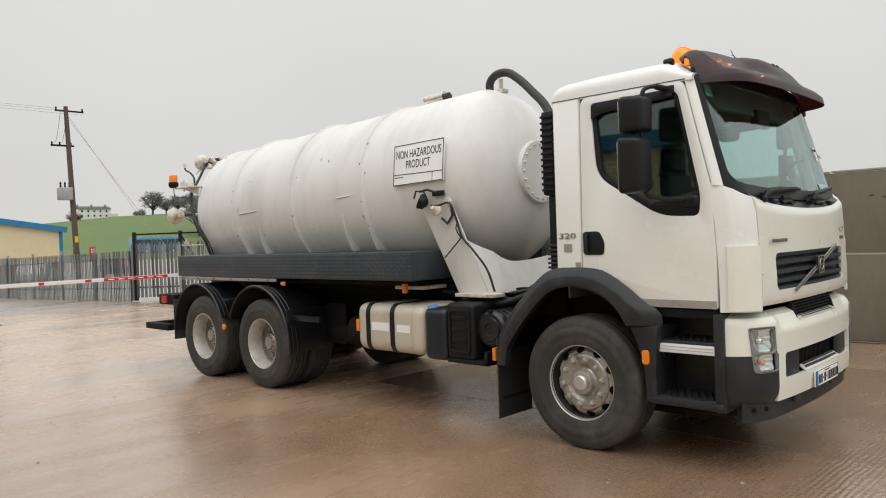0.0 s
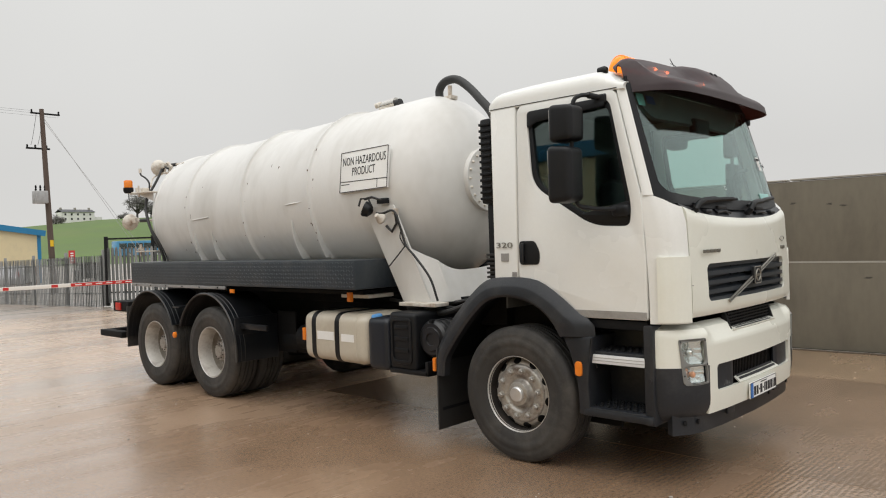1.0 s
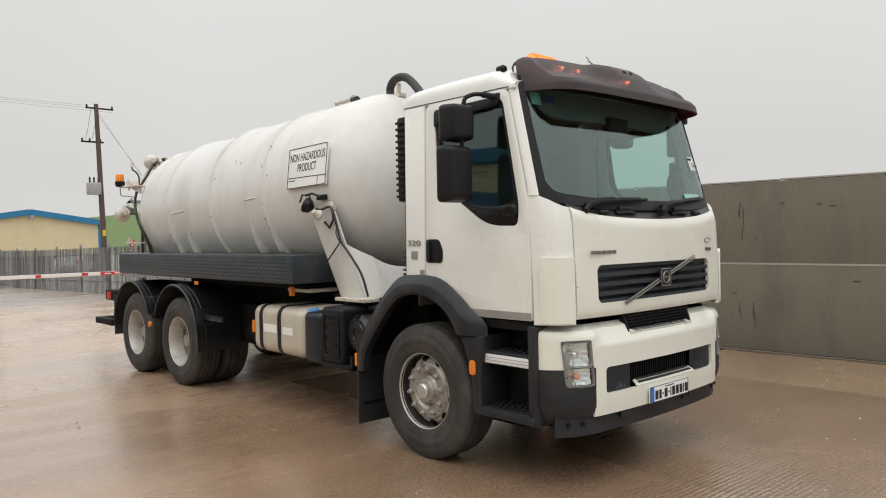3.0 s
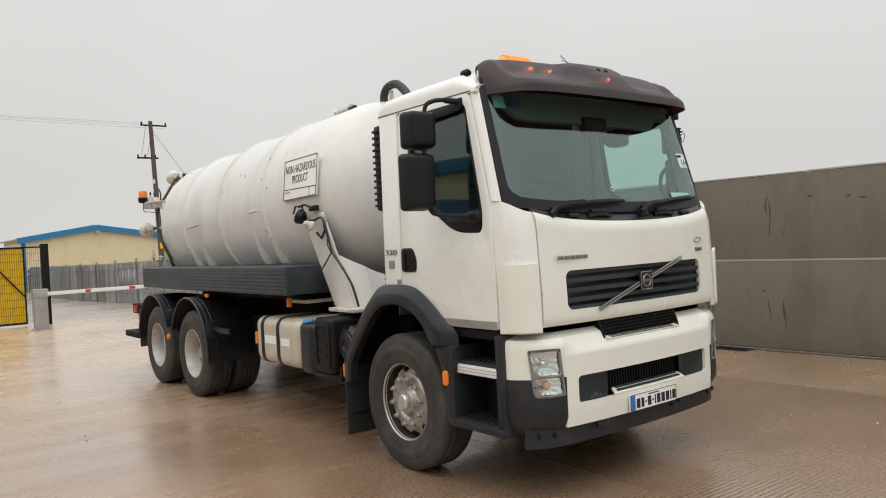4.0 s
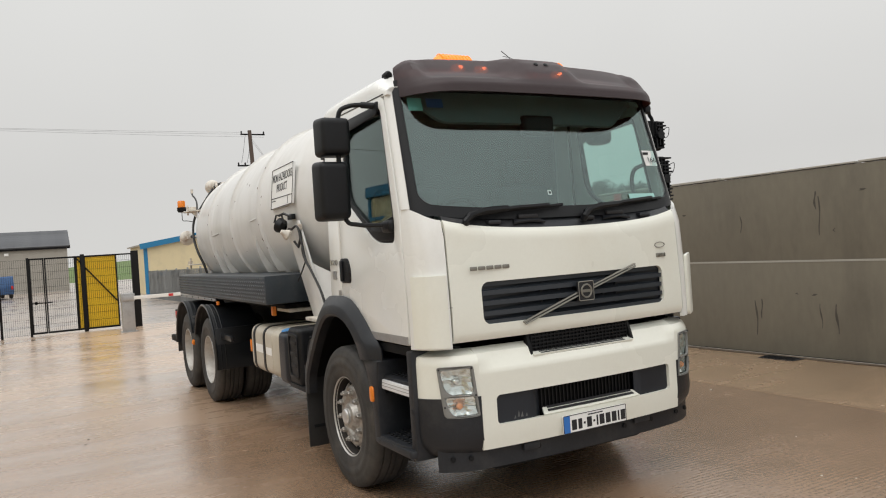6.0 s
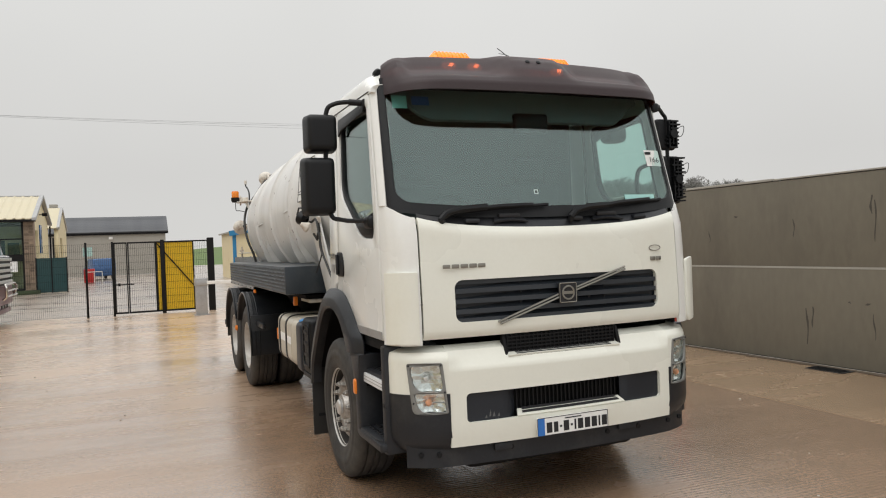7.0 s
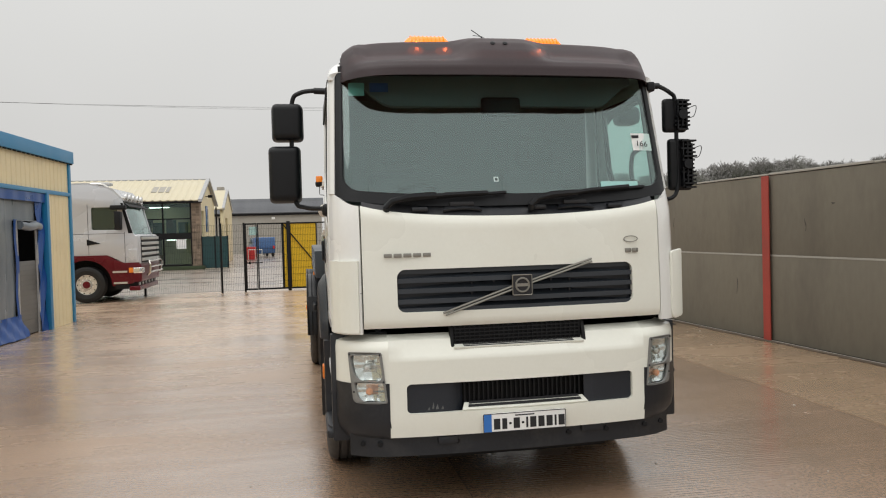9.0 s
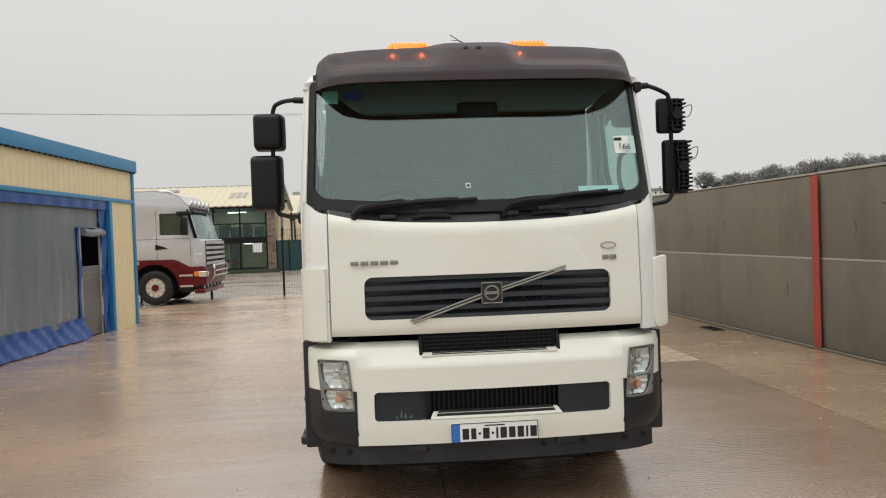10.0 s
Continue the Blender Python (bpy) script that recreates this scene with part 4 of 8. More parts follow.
for sy in (1, -1):
    def put(bm):
        return bm if sy == 1 else mirrored(bm)
    door = part("door", put(lean(plate(door_out, 0.05, [win], 0.008, at_y(-1.095)))), "white", truck, "white cab door")
    part("window_frame", put(lean(plate(win, 0.03, [shrink(win, 0.045)], 0.004, at_y(-1.093)))), "black", door)
    pane = part("window", put(lean(plate(shrink(win, 0.04), 0.006, (), 0.0, at_y(-1.088)))), "sideglass", door, smooth=False)
    pane.visible_shadow = False
    part("sill_panel", put(lean(plate(rounded([(0.985, 1.905), (0.975, 1.75), (0.71, 1.76), (0.60, 1.83)], [0.03, 0.05, 0.06, 0.02], 4), 0.03, (), 0.004, at_y(-1.10)))), "black", door)
    part("wind_deflector", put(lean(plate(rounded([(0.165, 2.605), (0.80, 2.615), (0.82, 2.555), (0.25, 2.52), (0.165, 2.475)], 0.03, 4), 0.012, (), 0.004, at_y(-1.125)))), "black", door, "smoked window deflector")
    part("door_stripe", put(box(0.50, 1.091, -1.1235, -1.1205, 1.115, 1.165)), "steel", door, "grey strip")
    handle = part("handle_recess", put(plate(rounded([(0.075, 1.655), (0.215, 1.655), (0.258, 1.57), (0.25, 1.48), (0.075, 1.48)], 0.03, 4), 0.014, (), 0.004, at_y(-1.121))), "black", door, "black door handle recess")
    part("handle", put(box(0.095, 0.125, -1.145, -1.125, 1.49, 1.64, 0.01)), "trim", handle)
    quarter = part("cab_side", put(lean(plate(rounded([(-0.19, 2.665), (0.052, 2.665), (0.052, 1.37), (-0.17, 1.37)], 0.01, 2), 0.06, (), 0.012, at_y(-1.09)))), "white", truck)
    part("door_surround", put(lean(box(-0.1, 1.05, -1.062, -1.05, 1.36, 1.73, 0.002))), "inner", truck)
    part("door_gap", put(lean(grow(box(1.06, 1.125, -1.085, -1.075, 1.10, 1.925), box(0.03, 0.085, -1.08, -1.07, 1.38, 2.655)))), "black_and_gloom", truck)
    part("cab_floor_side", put(box(0.62, 1.08, -1.10, -0.9, 1.04, 1.10, 0.01)), "dark", truck)

    def pillar(u, v):
        x0, z0, y0 = 0.893 + (1.078 - 0.893) * v, 2.665 - 0.735 * v, -1.112
        x1, z1, y1 = 0.942 + (1.138 - 0.942) * v, 2.69 - 0.76 * v, -1.08
        return x0 + (x1 - x0) * u, y0 + (y1 - y0) * (1 - math.cos(u * math.pi / 2)) * 1.0, z0 + (z1 - z0) * u
    part("pillar", put(lean(sheet(pillar, span(0, 1, 6), span(0, 1, 8), -0.03))), "white", truck)

    lo_s, hi_s = cab_s(0.945), cab_end

    def corner(s, z):
        x, y = cab_at(-s)
        k = min(1.0, max(0.0, (abs(y) - 0.945) / 0.16))
        zz = z if z < 1.6 else 1.6 + (z - 1.6) / 0.33 * (0.25 + 0.105 * k ** 1.8)
        return x - 0.05 * max(zz - 1.3, 0) - 0.055 * max(0.0, (zz - 1.74) / 0.2) ** 1.5, y, zz
    cr = part("corner_panel", put(sheet(corner, span(lo_s, hi_s, 12), span(1.09, 1.93, 6), -0.025)), "white", truck)

    def deflector(s, z):
        x, y = cab_at(-s)
        k = 0.02
        n_out = max(0.0, min(1.0, (abs(y) - 0.9) / 0.2))
        return x + k * (1 - n_out), y - k * n_out, z
    if sy == 1:
        df = sheet(deflector, span(cab_s(0.958), cab_s(1.1), 12), span(1.10, 1.525, 6), -0.026)
        part("air_deflector", df, "aged", truck, "yellowed white corner deflector")

def ease(x, a, b):
    t = min(max((x - a) / (b - a), 0.0), 1.0)
    return t * t * (3 - 2 * t)


# roof
def roof(x, a):
    t = math.radians(a)
    h = (0.185 - 0.02 * max(0.0, (0.2 - x) / 0.4)) * (1 - 0.72 * ease(x, 0.70, 1.0))
    c, s = math.cos(t), math.sin(t)
    edge = min(1.0, max(0.0, (x + 0.2) / 0.06)) ** 0.5
    return x, 1.088 * math.copysign(abs(c) ** 0.24, c), 2.655 + h * (0.55 + 0.45 * edge) * abs(s) ** 0.5 + 0.008 * abs(s) ** 3 * (1 - ease(x, 0.70, 1.0))


part("roof", sheet(roof, [-0.2, -0.195, -0.18, -0.15, -0.1] + span(0, 0.6, 4) + span(0.7, 0.95, 8), span(180, 0, 36), 0.03), "white", truck, "white cab roof", angle=30)
part("roof_seam", lean(box(-0.19, 0.9, -1.123, -1.115, 2.664, 2.668)), "ink", truck)
part("cab_rear_wall", plate(rounded([(-1.04, 1.38), (1.04, 1.38), (1.02, 2.75), (-1.02, 2.75)], 0.05), 0.05, (), 0.01, at_x(-0.165)), "white", truck)
part("cab_floor", box(-0.14, 1.2, -1.05, 1.05, 1.33, 1.36, 0.01), "dark", truck)
part("under_cab", box(0.55, 1.22, -0.78, 0.78, 0.62, 1.05, 0.02), "dark", truck)

# front panel with the grille opening
GY0, GY1, GZ0, GZ1 = -0.735, 0.745, 1.212, 1.465
hs = sorted(set([cab_s(GY0), cab_s(GY1)] + [cab_s(v) for v in span(-0.935, 0.935, 30)]))


def bonnet_top(y):
    k = abs(y) / 0.935
    return 1.772 + 0.05 * k ** 2 + 0.028 * k ** 6


def hood(s, z):
    x, y = cab_at(s)
    top = bonnet_top(y)
    zz = z if z <= 1.5 else 1.5 + (z - 1.5) / 0.33 * (top - 1.5)
    roll = max(0.0, (1.17 - zz) / 0.05)
    return x - 0.05 * max(zz - 1.3, 0) - 0.02 * roll ** 2 - 0.025 * max(0.0, (zz - top + 0.06) / 0.06) ** 2, y, zz


front = part("front_panel", sheet(hood, hs, [1.12, 1.135, 1.15, 1.17, GZ0, 1.30, 1.38, GZ1, 1.5, 1.58, 1.66, 1.73, 1.76, 1.79, 1.81, 1.83], 0.03,
             lambda s, z: cab_s(GY0) < s < cab_s(GY1) and GZ0 < z < GZ1), "white", truck, "white front service panel")
def hood_x(y, z):
    return cab_at(cab_s(y))[0] - 0.05 * max(z - 1.3, 0)


def fillets(name, y0, y1, z0, z1, r, shape, parent):
    """Rounds the corners of an opening in a curved front."""
    for cy, sy in ((y0, 1), (y1, -1)):
        for cz, sz in ((z0, 1), (z1, -1)):
            arc = [(cy + sy * r * (1 - math.cos(a)), cz + sz * r * (1 - math.sin(a))) for a in span(0, math.pi / 2, 6)]
            bm = plate([(cy, cz)] + arc, 0.03, (), 0.0, FACE_FRONT)
            for v in bm.verts:
                v.co.x += shape(v.co.y, v.co.z) - 0.015
            part(name, bm, "aged", parent)


front.data.materials[0] = M["aged"]
fillets("panel_corner", GY0, GY1, GZ0, GZ1, 0.05, hood_x, front)
grille = part("grille", sheet(lambda s, z: (cab_at(s)[0] - 0.085, cab_at(s)[1], z), [cab_s(v) for v in span(-0.74, 0.75, 12)], [1.2, 1.47], 0.01), "black_and_gloom", truck, "dark slatted radiator grille")
for k, zs in enumerate((1.40, 1.338, 1.276, 1.222)):
    def slat(s, v, zs=zs):
        x, y = cab_at(s)
        return x - 0.016 - 0.055 * v ** 0.8, y, zs + 0.045 * v
    part("slat", sheet(slat, [cab_s(v) for v in span(-0.73, 0.74, 16)], span(0, 1, 4), 0.008), "slat", grille)
    part("slat_lip", sheet(lambda s, v, zs=zs: (cab_at(s)[0] - 0.012, cab_at(s)[1], zs - 0.016 + 0.028 * v), [cab_s(v) for v in span(-0.73, 0.74, 16)], [0, 1], 0.012), "slat", grille)
part("top_blank", sheet(lambda s, z: (cab_at(s)[0] - 0.03, cab_at(s)[1], z), [cab_s(v) for v in span(-0.73, 0.74, 12)], [1.437, 1.47], 0.01), "slat", grille)
for gy in (-0.28, -0.02, 0.22, 0.34, -0.14, 0.10):
    part("upright", box(1.25, 1.315, gy - 0.006, gy + 0.006, 1.22, 1.46), "trim", grille)
part("blank_panel", plate(rounded([(-0.735, 1.45), (-0.735, 1.225), (-0.30, 1.225), (-0.20, 1.45)], 0.02), 0.01, (), 0.002, at_x(1.298)), "adblue", grille)
part("blank_panel", plate(rounded([(0.745, 1.45), (0.745, 1.225), (0.40, 1.225), (0.30, 1.45)], 0.02), 0.01, (), 0.002, at_x(1.298)), "adblue", grille)
part("badge_bar", tube([(1.372, -0.47, 1.202), (1.382, -0.03, 1.35)], 0.0065, 6), "badge", grille, "diagonal bright metal bar")
part("badge_bar", tube([(1.382, 0.03, 1.365), (1.372, 0.465, 1.494)], 0.0065, 6), "badge", grille)
part("badge_bar", tube([(1.372, -0.455, 1.19), (1.388, -0.03, 1.332)], 0.0065, 6), "badge", grille)
part("badge_bar", tube([(1.388, 0.03, 1.35), (1.376, 0.465, 1.478)], 0.0065, 6), "badge", grille)
badge = part("badge", plate(rounded([(-0.062, -0.062), (0.062, -0.062), (0.062, 0.062), (-0.062, 0.062)], 0.008), 0.02, (), 0.003, Matrix.Translation((0, 0.013, 1.352)) @ at_x(1.388)), "ink", grille, "square black emblem with silver ring")
part("badge_ring", tube([(1.400, 0.013 + 0.041 * math.cos(a), 1.352 + 0.041 * math.sin(a)) for a in span(0, 6.02, 23)], 0.006, 6, True), "badge", grille)
part("badge_edge", tube([(1.398, 0.013 + p[0], 1.352 + p[1]) for p in rounded([(-0.06, -0.06), (0.06, -0.06), (0.06, 0.06), (-0.06, 0.06)], 0.01)], 0.003, 5, True), "badge", grille)
part("badge_band", box(1.397, 1.402, -0.032, 0.058, 1.343, 1.361), "badge", grille)
for k in range(5):
    part("maker_mark", box(1.341, 1.349, -0.81 + 0.058 * k, -0.762 + 0.058 * k, 1.538, 1.562, 0.006), "badge", front, "plain silver maker's mark")
part("model_mark", tube([(1.334, 0.74 + 0.045 * math.cos(a), 1.607 + 0.018 * math.sin(a)) for a in span(0, 6.02, 23)], 0.003, 5, True), "badge", front)
for k in range(2):
    part("model_mark", box(1.331, 1.339, 0.70 + 0.047 * k, 0.74 + 0.047 * k, 1.523, 1.55, 0.004), "badge", front)
t320 = letters("320", 0.076, 0.002)
part("model_number", t320, "badge", truck, smooth=False).matrix_basis = Matrix.Translation((-0.068, -1.122, 1.625)) @ FACE_RIGHT @ Matrix.Diagonal((1.42, 0.78, 1, 1))
part("side_label", box(-0.10, -0.03, -1.123, -1.119, 1.505, 1.565), "steel", truck)
part("side_label", box(0.0, 0.045, -1.123, -1.119, 1.39, 1.425), "steel", truck)
for k in range(2):
    part("panel_lug", rod((1.17, 1.07, 1.19 + 0.23 * k), (1.235, 1.10, 1.19 + 0.23 * k), 0.013), "aged", truck)
swung = plate(rounded([(-0.055, 1.10), (0.03, 1.085), (0.055, 1.12), (0.055, 1.52), (-0.055, 1.535)], 0.02, 4), 0.022, (), 0.006, FACE_RIGHT)
swung.transform(Matrix.Translation((1.25, 1.085, 0)) @ Matrix.Rotation(radians(-61), 4, "Z"))
part("swung_panel", swung, "aged", truck, "yellowed white corner panel standing open")

# windscreen
def screen(y, v, off=0.0):
    k = abs(y) / 1.072
    z0, z1 = 1.835 + 0.06 * k ** 3, 2.70
    x = cab_at(cab_s(y))[0] - 0.10 - (0.29 - 0.08 * k ** 6) * v
    return x + off, y * (1 - 0.024 * v), z0 + (z1 - z0) * v


ys = sorted(set(span(-0.93, 0.93, 24) + [s * q for s in (-1, 1) for q in (0.965, 1.0, 1.025, 1.05, 1.072)]))
ws = part("windscreen", sheet(screen, [q for q in ys if abs(q) < 1.06], span(0.03, 1, 10), 0.006), "glass", truck, "large tinted curved windscreen")
ws.visible_shadow = False


def hoop(y0, v0, v1, ry, rb, rt, n=48):
    """A rounded frame line in windscreen terms, always with the same number of points."""
    pts = []
    for cy, cv, rv, a0, (ey, ev) in ((y0, v0, rb, 270, (0, 1)), (y0, v1, rt, 0, (-1, 0)), (-y0, v1, rt, 90, (0, -1)), (-y0, v0, rb, 180, (1, 0))):
        my, mv = cy - math.copysign(ry, cy), cv + (rv if cv == v0 else -rv)
        pts += [(my + ry * math.cos(radians(a0 + 11.25 * k)), mv + rv * math.sin(radians(a0 + 11.25 * k))) for k in range(9)]
    out = []
    for k, p in enumerate(pts):
        out.append(p)
        q = pts[(k + 1) % len(pts)]
        if k % 9 == 8:
            out += [(p[0] + (q[0] - p[0]) * j / n, p[1] + (q[1] - p[1]) * j / n) for j in range(1, n)]
    return out


seal = bmesh.new()
big_rim, small_rim = hoop(1.075, 0.0, 1.0, 0.02, 0.02, 0.02), hoop(1.024, 0.085, 0.985, 0.085, 0.10, 0.03)
rims = []
for w, off in ((0, -0.008), (0, 0.007), (0.25, 0.007), (0.5, 0.007), (0.75, 0.007), (1, 0.007), (1, -0.008)):
    line = [(p[0] + (q[0] - p[0]) * w, p[1] + (q[1] - p[1]) * w) for p, q in zip(big_rim, small_rim)]
    rims.append([seal.verts.new(Vector(screen(p[0], p[1], off)) + Vector((0, p[0] * off, 0))) for p in line])
for ra, rb in zip(rims, rims[1:] + rims[:1]):
    for k in range(len(ra)):
        seal.faces.new((ra[k], ra[(k + 1) % len(ra)], rb[(k + 1) % len(ra)], rb[k]))
part("screen_seal", seal, "black", truck, "black windscreen surround")
part("header_panel", sheet(lambda y, v: (screen(y, 1.0)[0] - 0.02 * v + 0.004, y * 0.976, 2.685 + 0.12 * v - 0.06 * v * (abs(y) / 1.06) ** 4), span(-1.05, 1.05, 20), [0, 0.5, 1], 0.012), "black", truck)
cowl = part("cowl", sheet(lambda y, v: (cab_at(cab_s(y))[0] - 0.04 - 0.085 * v, y, bonnet_top(y) - 0.025 + 0.10 * v - 0.015 * (abs(y) / 0.935) ** 4 * v), span(-0.925, 0.925, 24), span(0, 1, 5), 0.015), "trim", truck, "dark plastic cowl below the windscreen")
for cy in (-0.32, 0.40):
    part("cowl_scoop", sheet(lambda y, v: (1.302 - 0.055 * v, cy + y * (1 - 0.25 * v), 1.812 + 0.040 * v + 0.010 * math.cos(y * 14)), span(-0.12, 0.12, 8), span(0, 1, 4), 0.012), "trim", cowl)
    part("cowl_vent", box(1.262, 1.288, cy - 0.075, cy + 0.075, 1.836, 1.862, 0.008), "ink", cowl)
for cy in (-0.58, 0.16, 0.66):
    part("cowl_rib", box(1.25, 1.30, cy - 0.05, cy + 0.05, 1.806, 1.836, 0.014), "trim", cowl)


def on_screen(y, z, out=0.03):
    v = (z - 1.86) / 0.84
    p = screen(y, max(v, 0.0))
    return Vector((p[0] + out, p[1], z))


for ya, yb, zb in ((-0.78, -0.04, 1.915), (0.11, 0.89, 1.94)):
    arm = part("wiper", tube([on_screen(ya, 1.835, 0.05), on_screen(ya + 0.06, 1.875, 0.055), on_screen((ya + yb) / 2, (1.88 + zb) / 2 + 0.01, 0.05), on_screen(yb - 0.12, zb, 0.045)], 0.014, 6), "black", truck, "black windscreen wiper")
    part("blade", tube([on_screen(ya + 0.02, 1.868, 0.025), on_screen((ya + yb) / 2, (1.875 + zb) / 2, 0.025), on_screen(yb, zb, 0.025)], 0.011, 6), "black", arm)
    part("arm_cover", tube([on_screen(ya - 0.01, 1.83, 0.055), on_screen(ya + 0.03, 1.872, 0.062), on_screen(ya + 0.13, 1.895, 0.058), on_screen(ya + 0.30, 1.905, 0.055)], 0.020, 8), "black", arm)
    part("pivot", rod(on_screen(ya, 1.81, 0.03), on_screen(ya, 1.84, 0.06), 0.022), "black", arm)


def pasted(name, y0, y1, z0, z1, material, label="", out=-0.009):
    """A paper stuck behind the windscreen."""
    return part(name, sheet(lambda y, z: on_screen(y, z, out), span(y0, y1, 5), span(z0, z1, 2), 0.001), material, truck, label)


pasted("sticker", 0.875, 1.02, 2.18, 2.295, "paper", "white auction lot sticker with handwriting", 0.003)
lot = letters("166", 0.056, 0.0005)
m_lot = part("sticker_number", lot, "ink", truck, smooth=False)
m_lot.matrix_basis = Matrix.Translation(on_screen(0.937, 2.222, 0.014)) @ FACE_FRONT @ Matrix.Rotation(radians(-19), 4, "X") @ Matrix.Rotation(radians(-5), 4, "Z")
part("sticker_print", box(on_screen(0.90, 2.275).x - 0.028, on_screen(0.90, 2.275).x - 0.02, 0.868, 0.915, 2.263, 2.281), "ink", truck)
pasted("sticker", 0.60, 0.86, 1.915, 1.975, "green", "pale green tax discs", 0.002)
pasted("sticker", -0.85, -0.73, 2.575, 2.635, "sticker", "small blue sticker")
pasted("sticker", -0.10, -0.07, 1.985, 2.015, "paper")
pasted("sticker_print", -0.094, -0.076, 1.991, 2.009, "ink", "", -0.0075)
pasted("sticker", -0.985, -0.885, 2.55, 2.635, "green", "pale green paper in the screen corner")

# sun visor and beacons
V_MID = [(0.78, 2.900), (0.88, 2.930), (0.96, 2.926), (1.04, 2.902), (1.11, 2.860), (1.17, 2.80), (1.22, 2.728), (1.245, 2.688), (1.257, 2.632)]
V_FLANK = [(0.78, 2.895), (0.86, 2.922), (0.93, 2.908), (0.99, 2.855), (1.05, 2.795), (1.13, 2.748), (1.213, 2.722), (1.245, 2.688), (1.257, 2.632)]


def visor(y, v):
    k = abs(y) / 1.085
    t = v * (len(V_MID) - 1)
    i = min(int(t), len(V_MID) - 2)
    w = ease(abs(y), 0.16, 0.36) * (1 - ease(abs(y), 0.90, 1.02))
    mid, flank = (Vector(q[i]).lerp(Vector(q[i + 1]), t - i) for q in (V_MID, V_FLANK))
    x, z = mid.lerp(flank, w)
    y *= (0.965 if y > 0 else 0.938) * (1 - 0.045 * k ** 4 * (1 - v) ** 1.3)
    x, z = x - 0.05 * k ** 2, z - 0.02 * k ** 2 * (1 - v)
    e = k ** 11
    ex, ez = (float(np.interp(v, [0, 0.10, 0.22, 0.36, 1], q)) for q in ([0.845, 0.848, 0.862, 0.885, 0.94], [2.79, 2.825, 2.838, 2.815, 2.632]))
    return x + (ex - x) * e, y, z + (ez - z) * e


vis = part("sun_visor", sheet(visor, [-1.085, -1.075, -1.055, -1.03, -1.0] + span(-0.96, 0.96, 40) + [1.0, 1.03, 1.055, 1.075, 1.085], span(0, 1, 32), 0.008), "visor", truck, "large smoked acrylic sun visor")
for by in (-0.06, 0.02):
    part("visor_bolt", lathe([(0.016, 0), (0.016, 0.008), (0.008, 0.012), (0, 0.012)], 12, Matrix.Translation((1.118, by, 2.858)) @ Matrix.Rotation(radians(50), 4, "Y")), "black", vis)
def beacon_shell(y0, y1, grow_by=0.0):
    """A long amber dome of half-round section with sloping ends."""
    bm = bmesh.new()
    rows = []
    for y, f in ((y0, 0.0), (y0, 0.62), (y0 + 0.012, 0.80), (y0 + 0.03, 0.92), (y0 + 0.06, 1.0), (y1 - 0.06, 1.0), (y1 - 0.03, 0.92), (y1 - 0.012, 0.80), (y1, 0.62), (y1, 0.0)):
        rows.append([bm.verts.new((0.61 + (0.095 + grow_by) * f * math.cos(a), y, 2.872 + (0.155 + grow_by) * f * math.sin(a) ** 0.8)) for a in span(0, math.pi, 14)])
    for a, b in zip(rows, rows[1:]):
        for k in range(14):
            bm.faces.new((a[k], a[k + 1], b[k + 1], b[k]))
        bm.faces.new((a[0], b[0], b[-1], a[-1]))
    bmesh.ops.remove_doubles(bm, verts=bm.verts, dist=1e-5)
    return bm


for y0, y1 in ((-0.56, -0.235), (0.27, 0.575)):
    bar = part("beacon_base", box(0.51, 0.71, y0 - 0.01, y1 + 0.01, 2.83, 2.875, 0.01), "black", truck)
    part("beacon_lens", beacon_shell(y0, y1), "amber_lit", bar, "lit amber beacon lens")
    for k in range(9):
        yy = y0 + 0.05 + (y1 - y0 - 0.10) * k / 8
        part("lens_rib", tube([(0.61 + 0.097 * math.cos(a), yy, 2.872 + 0.157 * math.sin(a) ** 0.8) for a in span(0.12, math.pi - 0.12, 10)], 0.004, 5), "amber_lit", bar)
    # added glowing blobs for the beacon flash behind the visor, no lamps of their own
    for q in ((y0 + 0.05, y1 - 0.09) if y0 < 0 else (y0 + 0.05,)):
        part("visor_glow", lathe([(0, -0.012), (0.010, -0.007), (0.012, 0), (0.010, 0.007), (0, 0.012)], 12, Matrix.Translation((0.90, q, 2.872)) @ Matrix.Diagonal((1, 1.3, 1, 1))), "visor_glow", bar)
        part("glow_halo", lathe([(0, -0.03), (0.03, -0.022), (0.042, 0), (0.03, 0.022), (0, 0.03)], 16, Matrix.Translation((0.862, q, 2.872)) @ Matrix.Diagonal((0.6, 1.4, 0.9, 1))), "halo_amber", bar)
    if y0 < 0:
        part("bulb", lathe([(0, -0.015), (0.013, -0.008), (0.016, 0), (0.013, 0.008), (0, 0.015)], 10, Matrix.Translation((0.70, y0 + 0.08, 2.955))), "bulb", bar)
both("roof_marker", grow(box(0.62, 0.78, -1.01, -0.93, 2.745, 2.805, 0.012), lathe([(0.026, 0), (0.03, 0.05), (0.02, 0.065), (0, 0.066)], 14, Matrix.Translation((0.70, -0.97, 2.825)) @ Matrix.Rotation(radians(90), 4, "Y"))), "black", label="small black roof lamp")
part("aerial", tube(bend([(0.85, -0.02, 2.92), (0.83, -0.07, 2.98), (0.83, -0.13, 3.02)]), 0.003, 5), "hose", truck)
part("aerial", tube(bend([(0.85, -0.02, 2.92), (0.84, -0.05, 2.97), (0.83, -0.12, 2.985)]), 0.002, 5), "hose", truck)

